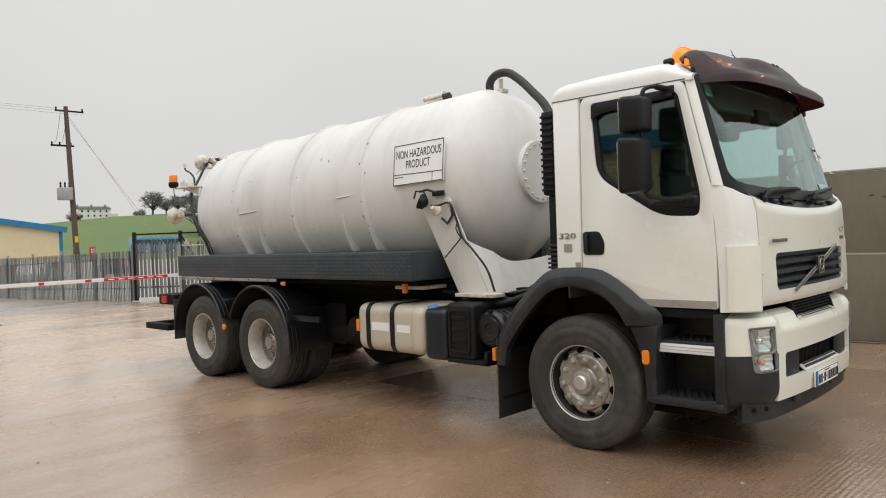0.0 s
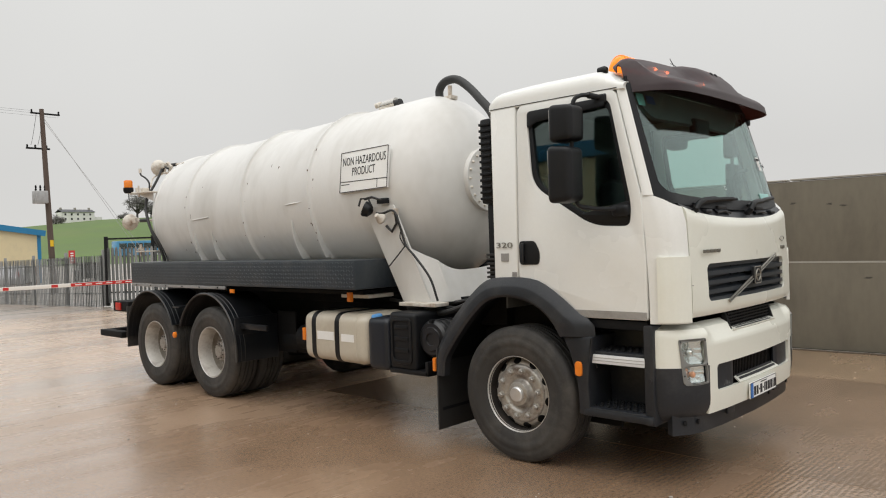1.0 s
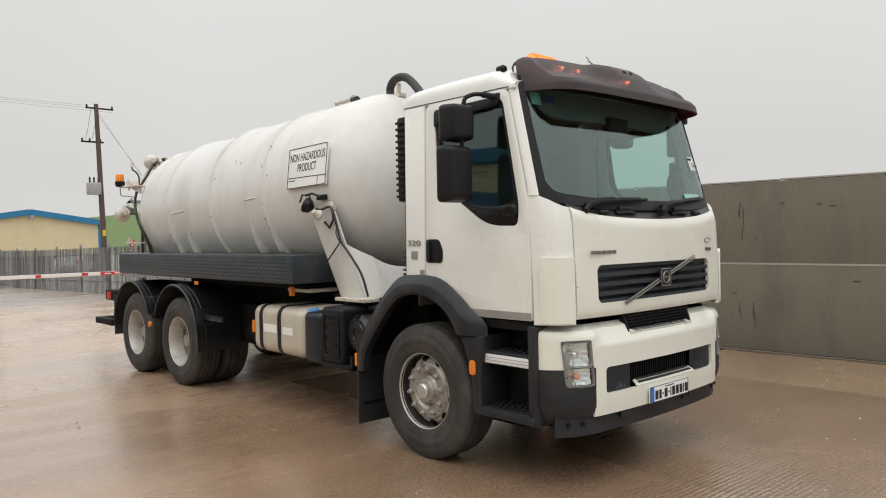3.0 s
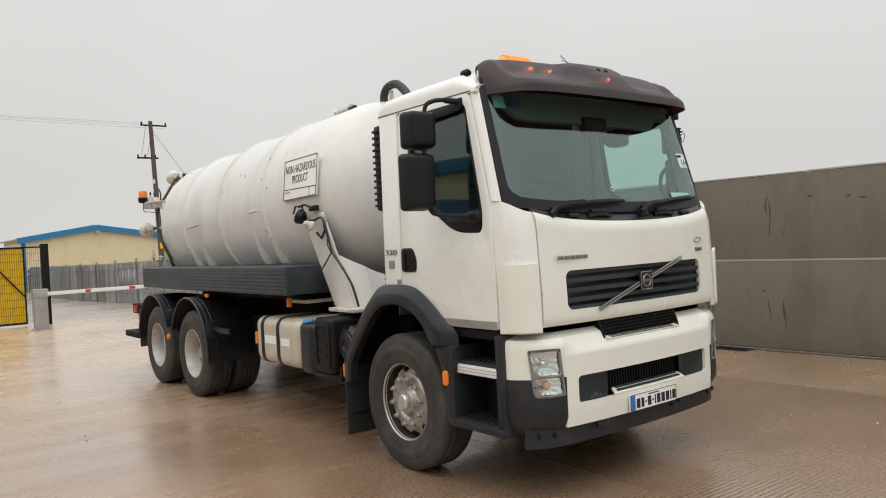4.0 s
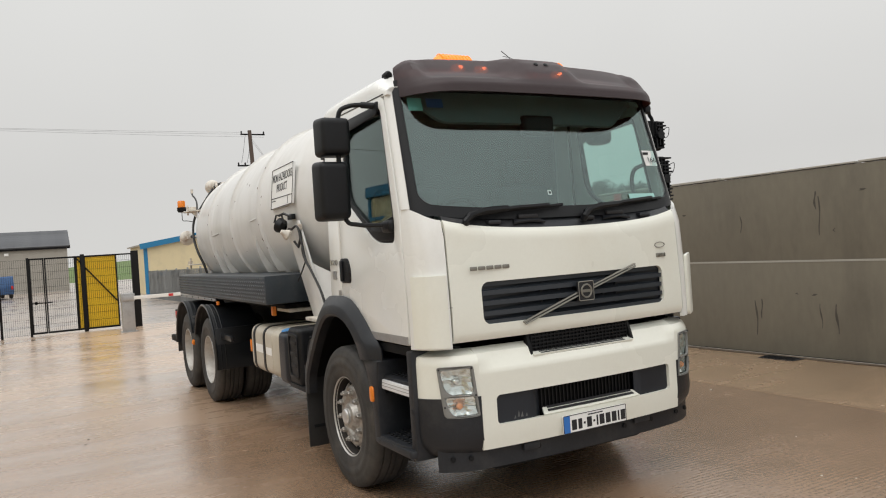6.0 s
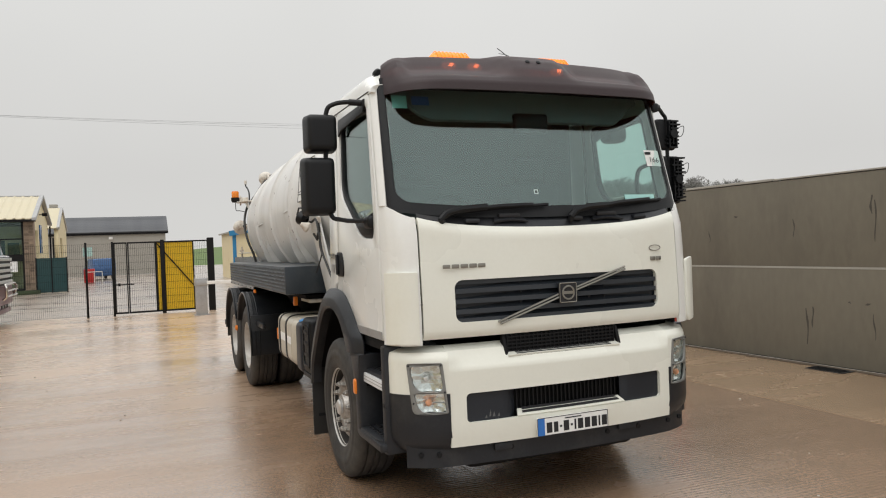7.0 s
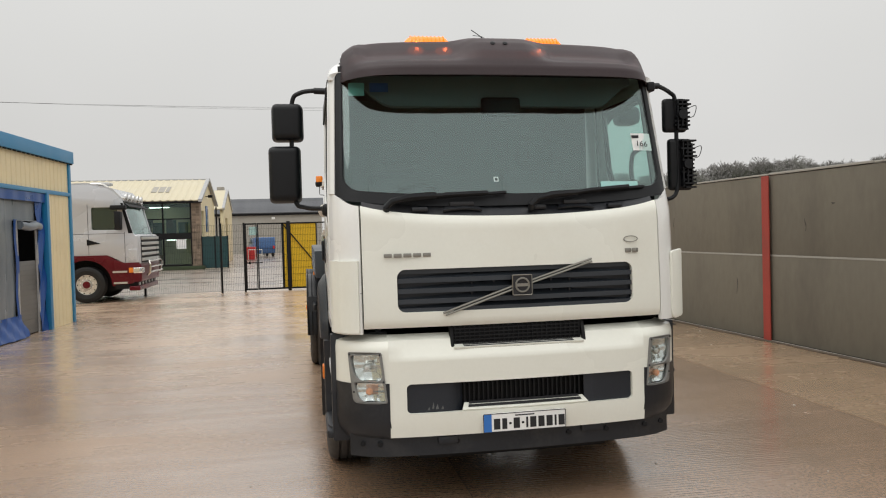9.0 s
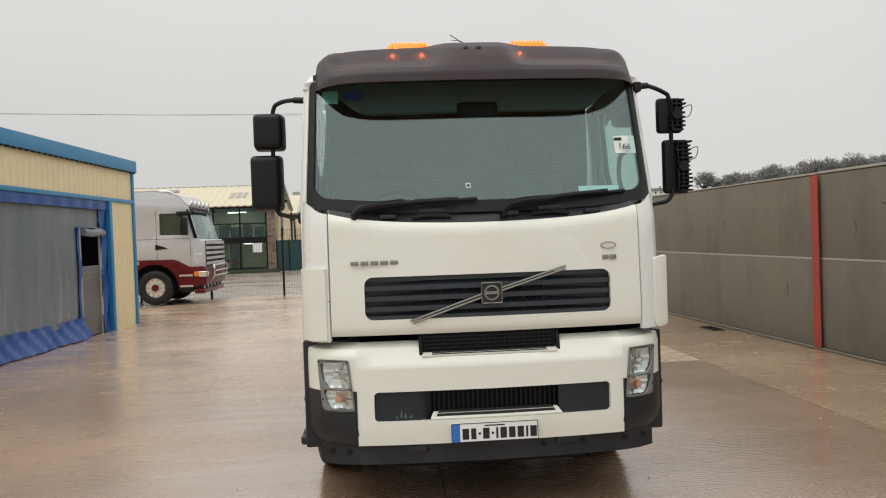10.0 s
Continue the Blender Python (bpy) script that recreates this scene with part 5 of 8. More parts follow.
# mirrors
def mirror_shell(x0, x1, yc, w, z0, z1):
    """A mirror housing: flat behind, swelling and narrowing towards its front."""
    bm = box(x0, x1, yc - w, yc + w, z0, z1, 0.04, 4)
    zc = (z0 + z1) / 2
    for v in bm.verts:
        f = max(0.0, (v.co.x - x0) / (x1 - x0) - 0.25) / 0.75
        v.co.y = yc + (v.co.y - yc) * (1 - 0.16 * f * f)
        v.co.z = zc + (v.co.z - zc) * (1 - 0.10 * f * f)
    return bm


def ragged(yc, z0, z1, seed):
    """The bare workings of a mirror whose cover has gone: ribs, lugs and a motor block."""
    rnd = random.Random(seed)
    bm = bmesh.new()
    n = int((z1 - z0) / 0.028)
    for k in range(n):
        z = z0 + 0.02 + (z1 - z0 - 0.04) * k / (n - 1)
        grow(bm, box(0.69, 0.72 + rnd.uniform(0, 0.03), yc - 0.03 + rnd.uniform(0, 0.04), yc + 0.07 + rnd.uniform(0, 0.022), z - 0.006, z + 0.006))
    for k in range(3):
        y = yc - 0.01 + 0.034 * k
        grow(bm, box(0.69, 0.735, y - 0.005, y + 0.005, z0 + 0.015 + rnd.uniform(0, 0.03), z1 - 0.015 - rnd.uniform(0, 0.03)))
    return grow(bm, rod((0.70, yc + 0.02, (z0 + z1) / 2), (0.755, yc + 0.02, (z0 + z1) / 2), 0.035))


for sy in (-1, 1):
    top, hang = (2.605, 1.318) if sy < 0 else (2.625, 1.395)
    root = 0.775 if sy < 0 else 0.93
    arm = part("mirror_arm", tube(bend([(root, sy * 1.085, top + 0.01), (root - 0.04, sy * 1.16, top + 0.025), (0.72, sy * (hang - 0.05), top + 0.01), (0.70, sy * hang, top - 0.05), (0.69, sy * (hang + 0.01), 2.3), (0.70, sy * hang, 1.93), (0.76, sy * 1.25, 1.865), (0.92, sy * 1.12, 1.85)], 5), 0.015, 8), "black", truck, "black tubular mirror arm")
    part("arm_foot", box(root - 0.05, root + 0.05, sy * 1.05, sy * 1.105, top - 0.03, top + 0.035, 0.016, 3), "black", arm)
    part("arm_sleeve", rod((root - 0.045, sy * 1.17, top + 0.024), (root, sy * 1.085, top + 0.012), 0.021), "black", arm)
    part("arm_foot", box(0.86, 0.99, sy * 1.07, sy * 1.15, 1.80, 1.88, 0.03, 3), "black", arm)
    if sy < 0:
        for z0, z1, w, yc in ((2.305, 2.552, 0.104, -1.352), (1.90, 2.278, 0.106, -1.377)):
            mir = part("mirror", mirror_shell(0.585, 0.755, yc, w, z0, z1), "black", arm, "black mirror housing")
            part("mirror_glass", box(0.577, 0.584, yc - w + 0.03, yc + w - 0.035, z0 + 0.03, z1 - 0.03, 0.002), "chrome", mir)
    else:
        for z0, z1, yc in ((2.355, 2.60, 1.41), (1.935, 2.31, 1.445)):
            mir = part("mirror", box(0.64, 0.70, yc - 0.10, yc + 0.08, z0, z1, 0.03, 3), "black", arm, "mirror back with its cover missing")
            part("bare_mechanism", ragged(yc, z0, z1, int(z0 * 100)), "black", mir, "bare ribs and motor of the broken mirror")
            part("wire", tube(bend([(0.73, yc + 0.06, z1 - 0.08), (0.73, yc + 0.13, z1 - 0.06), (0.73, yc + 0.115, z1 - 0.13), (0.73, yc + 0.06, z1 - 0.15)]), 0.003, 5), "hose", mir)

# bumper
OY0, OY1, OZ0, OZ1 = -0.70, 0.715, 0.615, 0.79
bs = sorted(set([bum_s(v) for v in span(-0.80, 0.80, 28)] + [bum_s(OY0), bum_s(OY1), bum_s(-0.41), bum_s(0.40)]))


def bumper_mid(s, z):
    x, y = bum_at(s)
    w = 1 - ease(abs(y), 0.72, 0.80)
    back = (1 - w) * 0.05 * max(0.0, (z - 0.99) / 0.07) ** 2 + w * 0.5 * max(0.0, z - 0.935)
    return x - back - 0.012 * max(0.0, (0.56 - z) / 0.1), y, z


bumper = part("bumper", sheet(bumper_mid, bs, [0.475, 0.52, 0.58, OZ0, 0.67, 0.73, OZ1, 0.86, 0.92, 0.935, 0.955, 0.985, 1.0, 1.02, 1.045], 0.03,
              lambda s, z: (bum_s(OY0) < s < bum_s(OY1) and OZ0 < z < OZ1) or (bum_s(-0.41) < s < bum_s(0.40) and z > 0.985)), "aged", truck, "white front bumper")
fillets("recess_corner", OY0, OY1, OZ0, OZ1, 0.028, lambda y, z: bum_at(bum_s(y))[0], bumper)
part("bumper_top", sheet(lambda s, v: (bumper_mid(s, 1.045)[0] - 0.06 * v, bum_at(s)[1], 1.045 + 0.03 * v), [q for q in bs if q <= bum_s(-0.405)], span(0, 1, 2), 0.02), "aged", bumper)
part("bumper_top", sheet(lambda s, v: (bumper_mid(s, 1.045)[0] - 0.06 * v, bum_at(s)[1], 1.045 + 0.03 * v), [q for q in bs if q >= bum_s(0.395)], span(0, 1, 2), 0.02), "aged", bumper)
up = part("upper_grille", box(1.295, 1.32, -0.415, 0.405, 0.96, 1.12, 0.006), "black_and_gloom", bumper, "black upper intake grille")
part("ledge", sheet(lambda y, v: (1.325 + 0.050 * v, y, 1.0 - 0.014 * v), span(-0.41, 0.40, 6), span(0, 1, 2), 0.01), "aged", bumper)
for ya in (-0.425, 0.40):
    part("ledge_cheek", plate(rounded([(1.29, 0.97), (1.365, 0.985), (1.345, 1.05), (1.32, 1.115), (1.29, 1.115)], 0.01, 3), 0.022, (), 0.004, at_y(ya + 0.01)), "black_and_gloom", bumper)
for k in range(5):
    part("grille_bar", box(1.318, 1.334, -0.40, 0.39, 1.005 + 0.022 * k, 1.013 + 0.022 * k), "black", up)
for k in range(27):
    part("grille_upright", box(1.318, 1.33, -0.395 + 0.03 * k, -0.388 + 0.03 * k, 1.0, 1.11), "black", up)
for k in range(2):
    part("ledge_slot", sheet(lambda y, v: (1.338 + 0.020 * k + 0.012 * v, y, 1.0054 - 0.0056 * k - 0.0034 * v), span(-0.35, 0.34, 4), [0, 1], 0.003), "ink", bumper)
part("recess_back", sheet(lambda s, z: (bum_at(s)[0] - 0.09, bum_at(s)[1], z), [bum_s(v) for v in span(OY0 - 0.02, OY1 + 0.02, 10)], [0.58, 0.82], 0.01), "black_and_gloom", bumper)
for ya, yb in ((OY0 - 0.01, -0.36), (0.40, OY1 + 0.01)):
    part("recess_blank", sheet(lambda s, z: (bum_at(s)[0] - 0.022 - 0.05 * max(0.0, (0.45 - abs(bum_at(s)[1])) / 0.09) ** 2, bum_at(s)[1], z), [bum_s(v) for v in span(ya, yb, 10)], [0.6, 0.8], 0.02), "adblue", bumper, "dark blanking panel for a fog lamp")
for k, (y, z, h, w) in enumerate(((-0.545, 0.635, 0.075, 0.012), (-0.52, 0.632, 0.05, 0.02), (-0.49, 0.63, 0.035, 0.014), (-0.57, 0.628, 0.03, 0.016))):
    sx = bum_at(bum_s(y))[0] - 0.0215
    part("scuff", sheet(lambda u, v: (sx - 0.012 * v * h, y + w * (u - 0.5) * (1 - 0.7 * v) + 0.012 * v, z + h * v), span(0, 1, 2), span(0, 1, 4), 0.002), "scuff", bumper)
for q, z in ((-0.99, 1.33), (-0.955, 1.332)):
    part("scuff", sheet(lambda u, v: (cab_at(cab_s(q + 0.018 * u))[0] + 0.0125, q + 0.018 * u, z + 0.003 * v), span(0, 1, 2), [0, 1], 0.001), "scuff", truck)
for k in range(26):
    part("intake_bar", box(1.322, 1.334, -0.35 + 0.029 * k, -0.341 + 0.029 * k, 0.61, 0.79), "black", bumper)


def intake_lip(y, v, up=0.0):
    """The sloping lip below the lower intake, from the mesh out to the bumper's face."""
    xf = bum_at(bum_s(y))[0] - 0.006
    return 1.340 + (xf - 1.340) * v, 0.02 + (y - 0.02) * (0.955 + 0.055 * v), 0.648 - 0.032 * v + up


part("intake_ledge", sheet(intake_lip, span(-0.37, 0.41, 8), span(0, 1, 2), 0.010), "aged", bumper)
for v0 in (0.08, 0.54):
    part("ledge_slot", sheet(lambda y, v: intake_lip(y, v0 + 0.30 * v, 0.015), span(-0.335, 0.375, 4), [0, 1], 0.003), "ink", bumper)
for sy in (-1, 1):
    def cput(bm):
        return bm if sy < 0 else mirrored(bm)
    HY0, HY1, HZ0, HZ1 = 0.845, 1.025, 0.685, 0.985
    def slant(s, z):
        """The lamp opening leans inwards towards its foot."""
        w = float(np.interp(s, [bum_s(0.80), bum_s(HY0), bum_s(HY1), bum_end - 0.01], [0, 1, 1, 0]))
        return s - 0.032 * w * float(np.interp(z, [0.5, HZ0, HZ1], [0, 1, 0]))

    def on_bumper(s, z, off=0.0):
        x, y = bum_at(-slant(s, z))
        k = min(1.0, max(0.0, (abs(y) - 0.86) / 0.22))
        return x + off * (1 - k * k), y - off * k, z
    cs = sorted(set([bum_s(v) for v in (0.80, HY0, 0.90, 0.96, HY1, 1.055, 1.08, 1.095)] + [bum_end - 0.02, bum_end]))
    in_lamp = lambda s, z: bum_s(HY0) < s < bum_s(HY1) and HZ0 < z < HZ1
    cm = sheet(lambda s, z: Vector(on_bumper(s, z)) - Vector((0.05 * max(0.0, (z - 0.99) / 0.07) ** 2, 0, 0)), cs, [0.80, 0.86, 0.92, HZ1, 1.0, 1.02, 1.045], -0.03, in_lamp)
    part("bumper_corner", cput(cm), "aged", bumper)
    part("bumper_top", cput(sheet(lambda s, v: (bum_at(-s)[0] - 0.03 - 0.075 * v, bum_at(-s)[1] * (1 - 0.06 * v), 1.045 + 0.03 * v), cs, span(0, 1, 2), -0.02)), "aged", bumper)
    lowc = sheet(lambda s, z: Vector(on_bumper(s, z, 0.004)) - Vector((0.035 * max(0.0, (0.57 - z) / 0.1) ** 2, -0.035 * max(0.0, (0.57 - z) / 0.1) ** 2, 0)), cs, [0.44, 0.47, 0.52, 0.58, HZ0, 0.74, 0.80], -0.03, in_lamp)
    part("corner_guard", cput(lowc), "trim", bumper, "dark grey plastic bumper corner")
    lamp = part("headlamp", cput(sheet(lambda s, z: on_bumper(s, z, -0.06), [bum_s(v) for v in (HY0 - 0.01, 0.9, 0.96, HY1 + 0.01)], [0.67, 0.76, 0.83, 1.0], -0.01)), "lampmirror", truck, "clear headlamp unit in a grey bezel")
    for yy, zz, rr in ((0.932, 0.893, 0.072), (0.935, 0.748, 0.048)):
        ps = slant(bum_s(yy), zz)
        turn = Matrix.Rotation(radians(-4), 4, "Z") @ Matrix.Rotation(radians(90), 4, "Y")
        mp = Matrix.Translation((bum_at(-ps)[0] - 0.052, bum_at(-ps)[1], zz)) @ turn
        s0, s1, z0, z1 = bum_s(HY0) + 0.004, bum_s(HY1) - 0.004, (0.815 if zz > 0.8 else 0.69), (0.975 if zz > 0.8 else 0.81)

        def fluted(s, z):
            """A deep reflector, its faces stepped in upright flutes."""
            q = ((s - bum_s(yy)) / 0.10) ** 2 + ((z - zz) / (z1 - z0) * 1.2) ** 2
            a = math.atan2(z - zz, s - bum_s(yy))
            return on_bumper(s, z, -0.058 + 0.040 * min(1.0, q) + 0.0022 * math.sin(a * 11) * min(1.0, q * 2) + 0.0012 * math.sin(z * 210))

        bowl = part("reflector_bowl", cput(sheet(fluted, span(s0, s1, 24), span(z0, z1, 14), -0.004)), "lampmirror", lamp, angle=18)
        part("bulb_cap", cput(lathe([(0.016, 0.0), (0.022, 0.022), (0.015, 0.033), (0, 0.035)], 14, mp)), "lampmirror" if zz > 0.8 else "flame", bowl)
    sa, sb = bum_s(HY0) - 0.004, bum_s(HY1) + 0.004
    rim_line = rounded([(sa, HZ0), ((sa + sb) / 2, HZ0 - 0.004), (sb, HZ0), (sb, 0.83), (sb, HZ1), ((sa + sb) / 2, HZ1 + 0.003), (sa, HZ1), (sa, 0.83)], [0.02, 0.05, 0.03, 0.05, 0.014, 0.05, 0.014, 0.05], 4)
    eye = rounded([(sa + 0.013, 0.812), (sb - 0.026, 0.818), (sb - 0.010, 0.965), (sa + 0.018, 0.972)], [0.05, 0.085, 0.03, 0.018], 7)
    eye2 = rounded([(sa + 0.013, 0.693), (sb - 0.040, 0.693), (sb - 0.018, 0.804), (sa + 0.015, 0.804)], [0.01, 0.05, 0.02, 0.012], 5)
    bz = plate(rim_line, 0.016, [eye, eye2], 0.002)
    for v in bz.verts:
        v.co = Vector(on_bumper(v.co.x, v.co.y, v.co.z * 1.0 + 0.001))
    part("bezel", cput(bz), "bezel", lamp, "grey moulded lamp bezel")
    lens = part("lens", cput(sheet(lambda s, z: on_bumper(s, z, -0.012), [sa, bum_s(0.9), bum_s(0.94), bum_s(0.98), sb], span(HZ0, HZ1, 4), -0.005)), "clear", lamp)
    lens.visible_shadow = False
    for ss, zz in ((sa + 0.014, 0.972), (sb - 0.012, 0.972), (sa + 0.012, 0.812), (sb - 0.012, 0.75)):
        part("screw", cput(lathe([(0.006, 0), (0.006, 0.004), (0, 0.005)], 8, Matrix.Translation(on_bumper(ss, zz, 0.008)) @ Matrix.Rotation(radians(90), 4, "Y"))), "ink", lamp)
    part("screw_hole", cput(lathe([(0.014, 0), (0.014, 0.004), (0, 0.005)], 12, Matrix.Translation((1.10, -1.13, 0.72)) @ OUT)), "ink", truck)
part("under_run_beam", sheet(lambda s, z: (bum_at(s)[0] - 0.05, bum_at(s)[1], z), [bum_s(v) for v in span(-1.03, 1.02, 20)], [0.352, 0.37, 0.48, 0.50], 0.06), "trim", truck, "dark grey steel under-run beam")
for yy in (-0.96, -0.86, -0.40, 0.30, 0.55, 0.82, 0.95):
    part("beam_bolt", lathe([(0.016, 0), (0.016, 0.01), (0, 0.012)], 8, Matrix.Translation((bum_at(bum_s(yy))[0] - 0.05, yy, 0.43)) @ Matrix.Rotation(radians(90), 4, "Y")), "black", truck)
part("tow_cover", box(1.345, 1.365, 0.38, 0.52, 0.43, 0.485, 0.01), "trim", truck)
part("tow_cover", box(1.345, 1.365, -0.52, -0.40, 0.42, 0.465, 0.01), "trim", truck)

# number plate, its writing as plain bars
npl = part("number_plate", plate(rounded([(-0.256, 0.482), (0.258, 0.482), (0.258, 0.594), (-0.256, 0.594)], 0.006), 0.012, (), 0.002, at_x(1.415)), "paper", truck, "white number plate with a blue end band")
part("plate_band", box(1.4205, 1.4225, -0.253, -0.205, 0.486, 0.590), "plateblue", npl)
for k, w in enumerate((0.042, 0.034, 0.018, 0.042, 0.018, 0.016, 0.042, 0.042, 0.042, 0.016, 0.042)):
    y = -0.185 + sum((0.042, 0.034, 0.018, 0.042, 0.018, 0.016, 0.042, 0.042, 0.042, 0.016, 0.042)[:k]) + 0.009 * k - 0.006
    tall = w != 0.018
    part("plate_bar", box(1.4205, 1.423, y, y + w - 0.004, 0.499 if tall else 0.524, 0.562 if tall else 0.537), "ink", npl)
part("plate_print", box(1.4205, 1.4225, -0.06, 0.06, 0.573, 0.580), "ink", npl)
part("plate_rim", tube([(1.421, p[0], p[1]) for p in rounded([(-0.254, 0.484), (0.256, 0.484), (0.256, 0.592), (-0.254, 0.592)], 0.006, 3)], 0.0025, 5, True), "ink", npl)

# cab inside
dash = part("dashboard", grow(box(0.93, 1.24, -0.98, 0.98, 1.45, 1.79, 0.05), box(0.80, 1.0, -0.75, -0.25, 1.5, 1.84, 0.05)), "dash", truck)
part("steering_wheel", tube([(0.70 + 0.09 * math.sin(a), -0.52 + 0.225 * math.cos(a), 1.80 + 0.2 * math.sin(a)) for a in span(0, 6.0, 23)], 0.017, 8, True), "black", truck)
part("steering_column", grow(rod((0.70, -0.52, 1.80), (0.95, -0.52, 1.62), 0.04), box(0.685, 0.715, -0.72, -0.32, 1.785, 1.81, 0.008)), "black", truck)
for syy in (-0.52, 0.55):
    seat = part("seat_base", box(0.0, 0.5, syy - 0.25, syy + 0.25, 1.42, 1.58, 0.05, 3), "seat", truck, "dark fabric cab seat")
    bk = box(-0.09, 0.07, syy - 0.25, syy + 0.25, 1.55, 2.15, 0.06, 3)
    part("seat_back", bk, "seat", seat)
    part("headrest", box(-0.07, 0.05, syy - 0.14, syy + 0.14, 2.18, 2.38, 0.05, 3), "seat", seat)
    part("seat_stem", box(0.1, 0.4, syy - 0.15, syy + 0.15, 1.12, 1.44, 0.02), "dash", seat)
part("back_lining", box(-0.138, -0.12, -1.03, 1.03, 1.14, 2.72, 0.004), "inner", truck)
part("head_lining", box(-0.12, 0.95, -1.0, 1.0, 2.715, 2.74, 0.004), "inner", truck)


def shelf_foot(y):
    """The lower edge of the overhead shelf, which rises towards the pillars."""
    return 2.490 + 0.16 * ease(abs(y), 0.70, 0.98)


part("overhead_shelf", sheet(lambda y, v: on_screen(y, shelf_foot(y) + (2.70 - shelf_foot(y)) * v, -0.06), span(-0.97, 0.97, 36), span(0, 1, 4), 0.03), "shelf", truck, "dark overhead shelf")
part("rear_view_screen", box(0.955, 1.018, -0.115, 0.145, 2.405, 2.545, 0.028, 4), "black", truck, "black screen hung below the overhead shelf")
part("kerb_mirror", box(0.14, 0.32, 1.14, 1.32, 2.47, 2.61, 0.06, 4), "black", truck, "black kerb mirror above the passenger door")
part("kerb_mirror_arm", rod((0.23, 1.09, 2.62), (0.23, 1.20, 2.57), 0.015), "black", truck)
both("grab_handle", tube(bend([(0.93, -0.975, 1.93), (0.875, -0.97, 2.02), (0.868, -0.97, 2.11), (0.905, -0.97, 2.18), (0.985, -0.985, 2.205)]), 0.016, 8), "dash")
part("air_intake", box(-0.33, -0.21, -1.06, -0.86, 1.95, 2.62, 0.03), "black", truck, "ribbed black air intake")
for k in range(13):
    part("intake_rib", box(-0.325, -0.215, -1.075, -0.86, 1.985 + 0.048 * k, 2.005 + 0.048 * k, 0.004), "black", truck)
part("snorkel_pipe", box(-0.32, -0.215, -1.0, -0.88, 1.25, 1.96, 0.02), "black", truck)
for k in range(8):
    part("bellows_rib", box(-0.33, -0.205, -1.02, -0.87, 1.30 + 0.035 * k, 1.318 + 0.035 * k, 0.006), "hose", truck)
# the tank, which falls slightly to the rear
TILT = 0.033
AXIS = Matrix.Translation((-1.6, 0, 2.2235)) @ Matrix.Rotation(math.atan(TILT), 4, "Y").inverted() @ Matrix.Rotation(radians(-90), 4, "Y")
# along AXIS, height runs rearwards from the front seam
TR = 0.905


def tank_profile():
    prof = [(0, -0.50), (0.2, -0.485), (0.4, -0.44), (0.58, -0.37), (0.72, -0.275), (0.82, -0.165), (0.875, -0.075), (TR, 0.02)]
    end, rings = 4.52, (1.12, 2.36, 3.59)
    marks = sorted([(r + d, b) for r in rings for d, b in ((-0.055, 0.0), (-0.03, 0.003), (-0.018, 0.010), (-0.009, 0.022), (-0.004, 0.037), (0.004, 0.038), (0.05, 0.028), (0.14, 0.011), (0.30, 0.0))])
    prof += [(TR + b, q) for q, b in marks]
    prof += [(TR, end - 0.03), (TR + 0.012, end - 0.02), (TR + 0.012, end + 0.02), (TR - 0.03, end + 0.03), (TR - 0.05, end + 0.10), (0.78, end + 0.20), (0.6, end + 0.28), (0.3, end + 0.34), (0, end + 0.36)]
    return prof


tank = part("tank", lathe(tank_profile(), 96, AXIS), "tank", truck, "white painted vacuum tank with raised bands", angle=36)


def on_tank(x, deg, out=0.0):
    """A place on the tank's shell at truck length x; deg is measured up from the right-hand side."""
    a = radians(deg)
    zc = 2.245 + TILT * (x + 0.95)
    return Vector((x, -(TR + out) * math.cos(a), zc + (TR + out) * math.sin(a)))


# front saddle
sad = part("saddle_leg", plate(rounded([(-1.91, 2.02), (-1.51, 2.02), (-1.15, 1.13), (-1.50, 1.13)], 0.01, 2), 0.02, (), 0.003, Matrix.Translation((0, 0.0, 0)) @ at_y(-0.80)), "tank", truck, "white welded tank support leg")
for v in sad.data.vertices:
    v.co.y -= 0.085 * max(0.0, min(1.0, (v.co.z - 1.13) / 0.89))
def web(u, z):
    top = 0.27 + (0.24 * (1 - u / 0.35) ** 2 if u < 0.35 else 0.12 * ((u - 0.35) / 0.65) ** 2)
    return -1.05 - 0.13 * z - 0.05 * u - (0.13 + 0.08 * z) * max(0.0, 1 - u / 0.12), -0.81 - 0.045 * z + 1.55 * u, 1.13 + z * top


part("saddle_web", sheet(web, span(0, 0.12, 3) + span(0.15, 1, 16), span(0, 1, 4), 0.02), "tank", truck, "white welded cross plate below the tank")
part("saddle_foot", box(-1.47, -1.02, -0.90, -0.72, 1.10, 1.132, 0.006), "rust", truck)
part("saddle_leg", mirrored(box(-1.75, -1.0, -0.88, -0.84, 1.13, 1.95, 0.004)), "tank", truck)
def fin(x, up=0.0):
    """A cradle plate that leaves the shell at its widest and runs down clear of it."""
    bm = bmesh.new()
    rows = []
    for k in range(11):
        d = -12 - 3.4 * k
        p = on_tank(x, d - up, -0.01)
        out = 0.013 * k
        rows.append([bm.verts.new((x + sx * 0.008 + 0.004 * sx * math.sin(k * 1.7), p.y - o, p.z)) for sx, o in ((-1, 0.0), (-1, out), (1, out), (1, 0.0))])
    for a, b in zip(rows, rows[1:]):
        for j in range(4):
            bm.faces.new((a[j], a[(j + 1) % 4], b[(j + 1) % 4], b[j]))
    bm.faces.new(rows[0][::-1])
    bm.faces.new(rows[-1])
    return bm


for gx in (-5.12, -4.72, -3.09, -2.69):
    part("saddle_rib", fin(gx), "tank", tank, "white welded cradle plate")
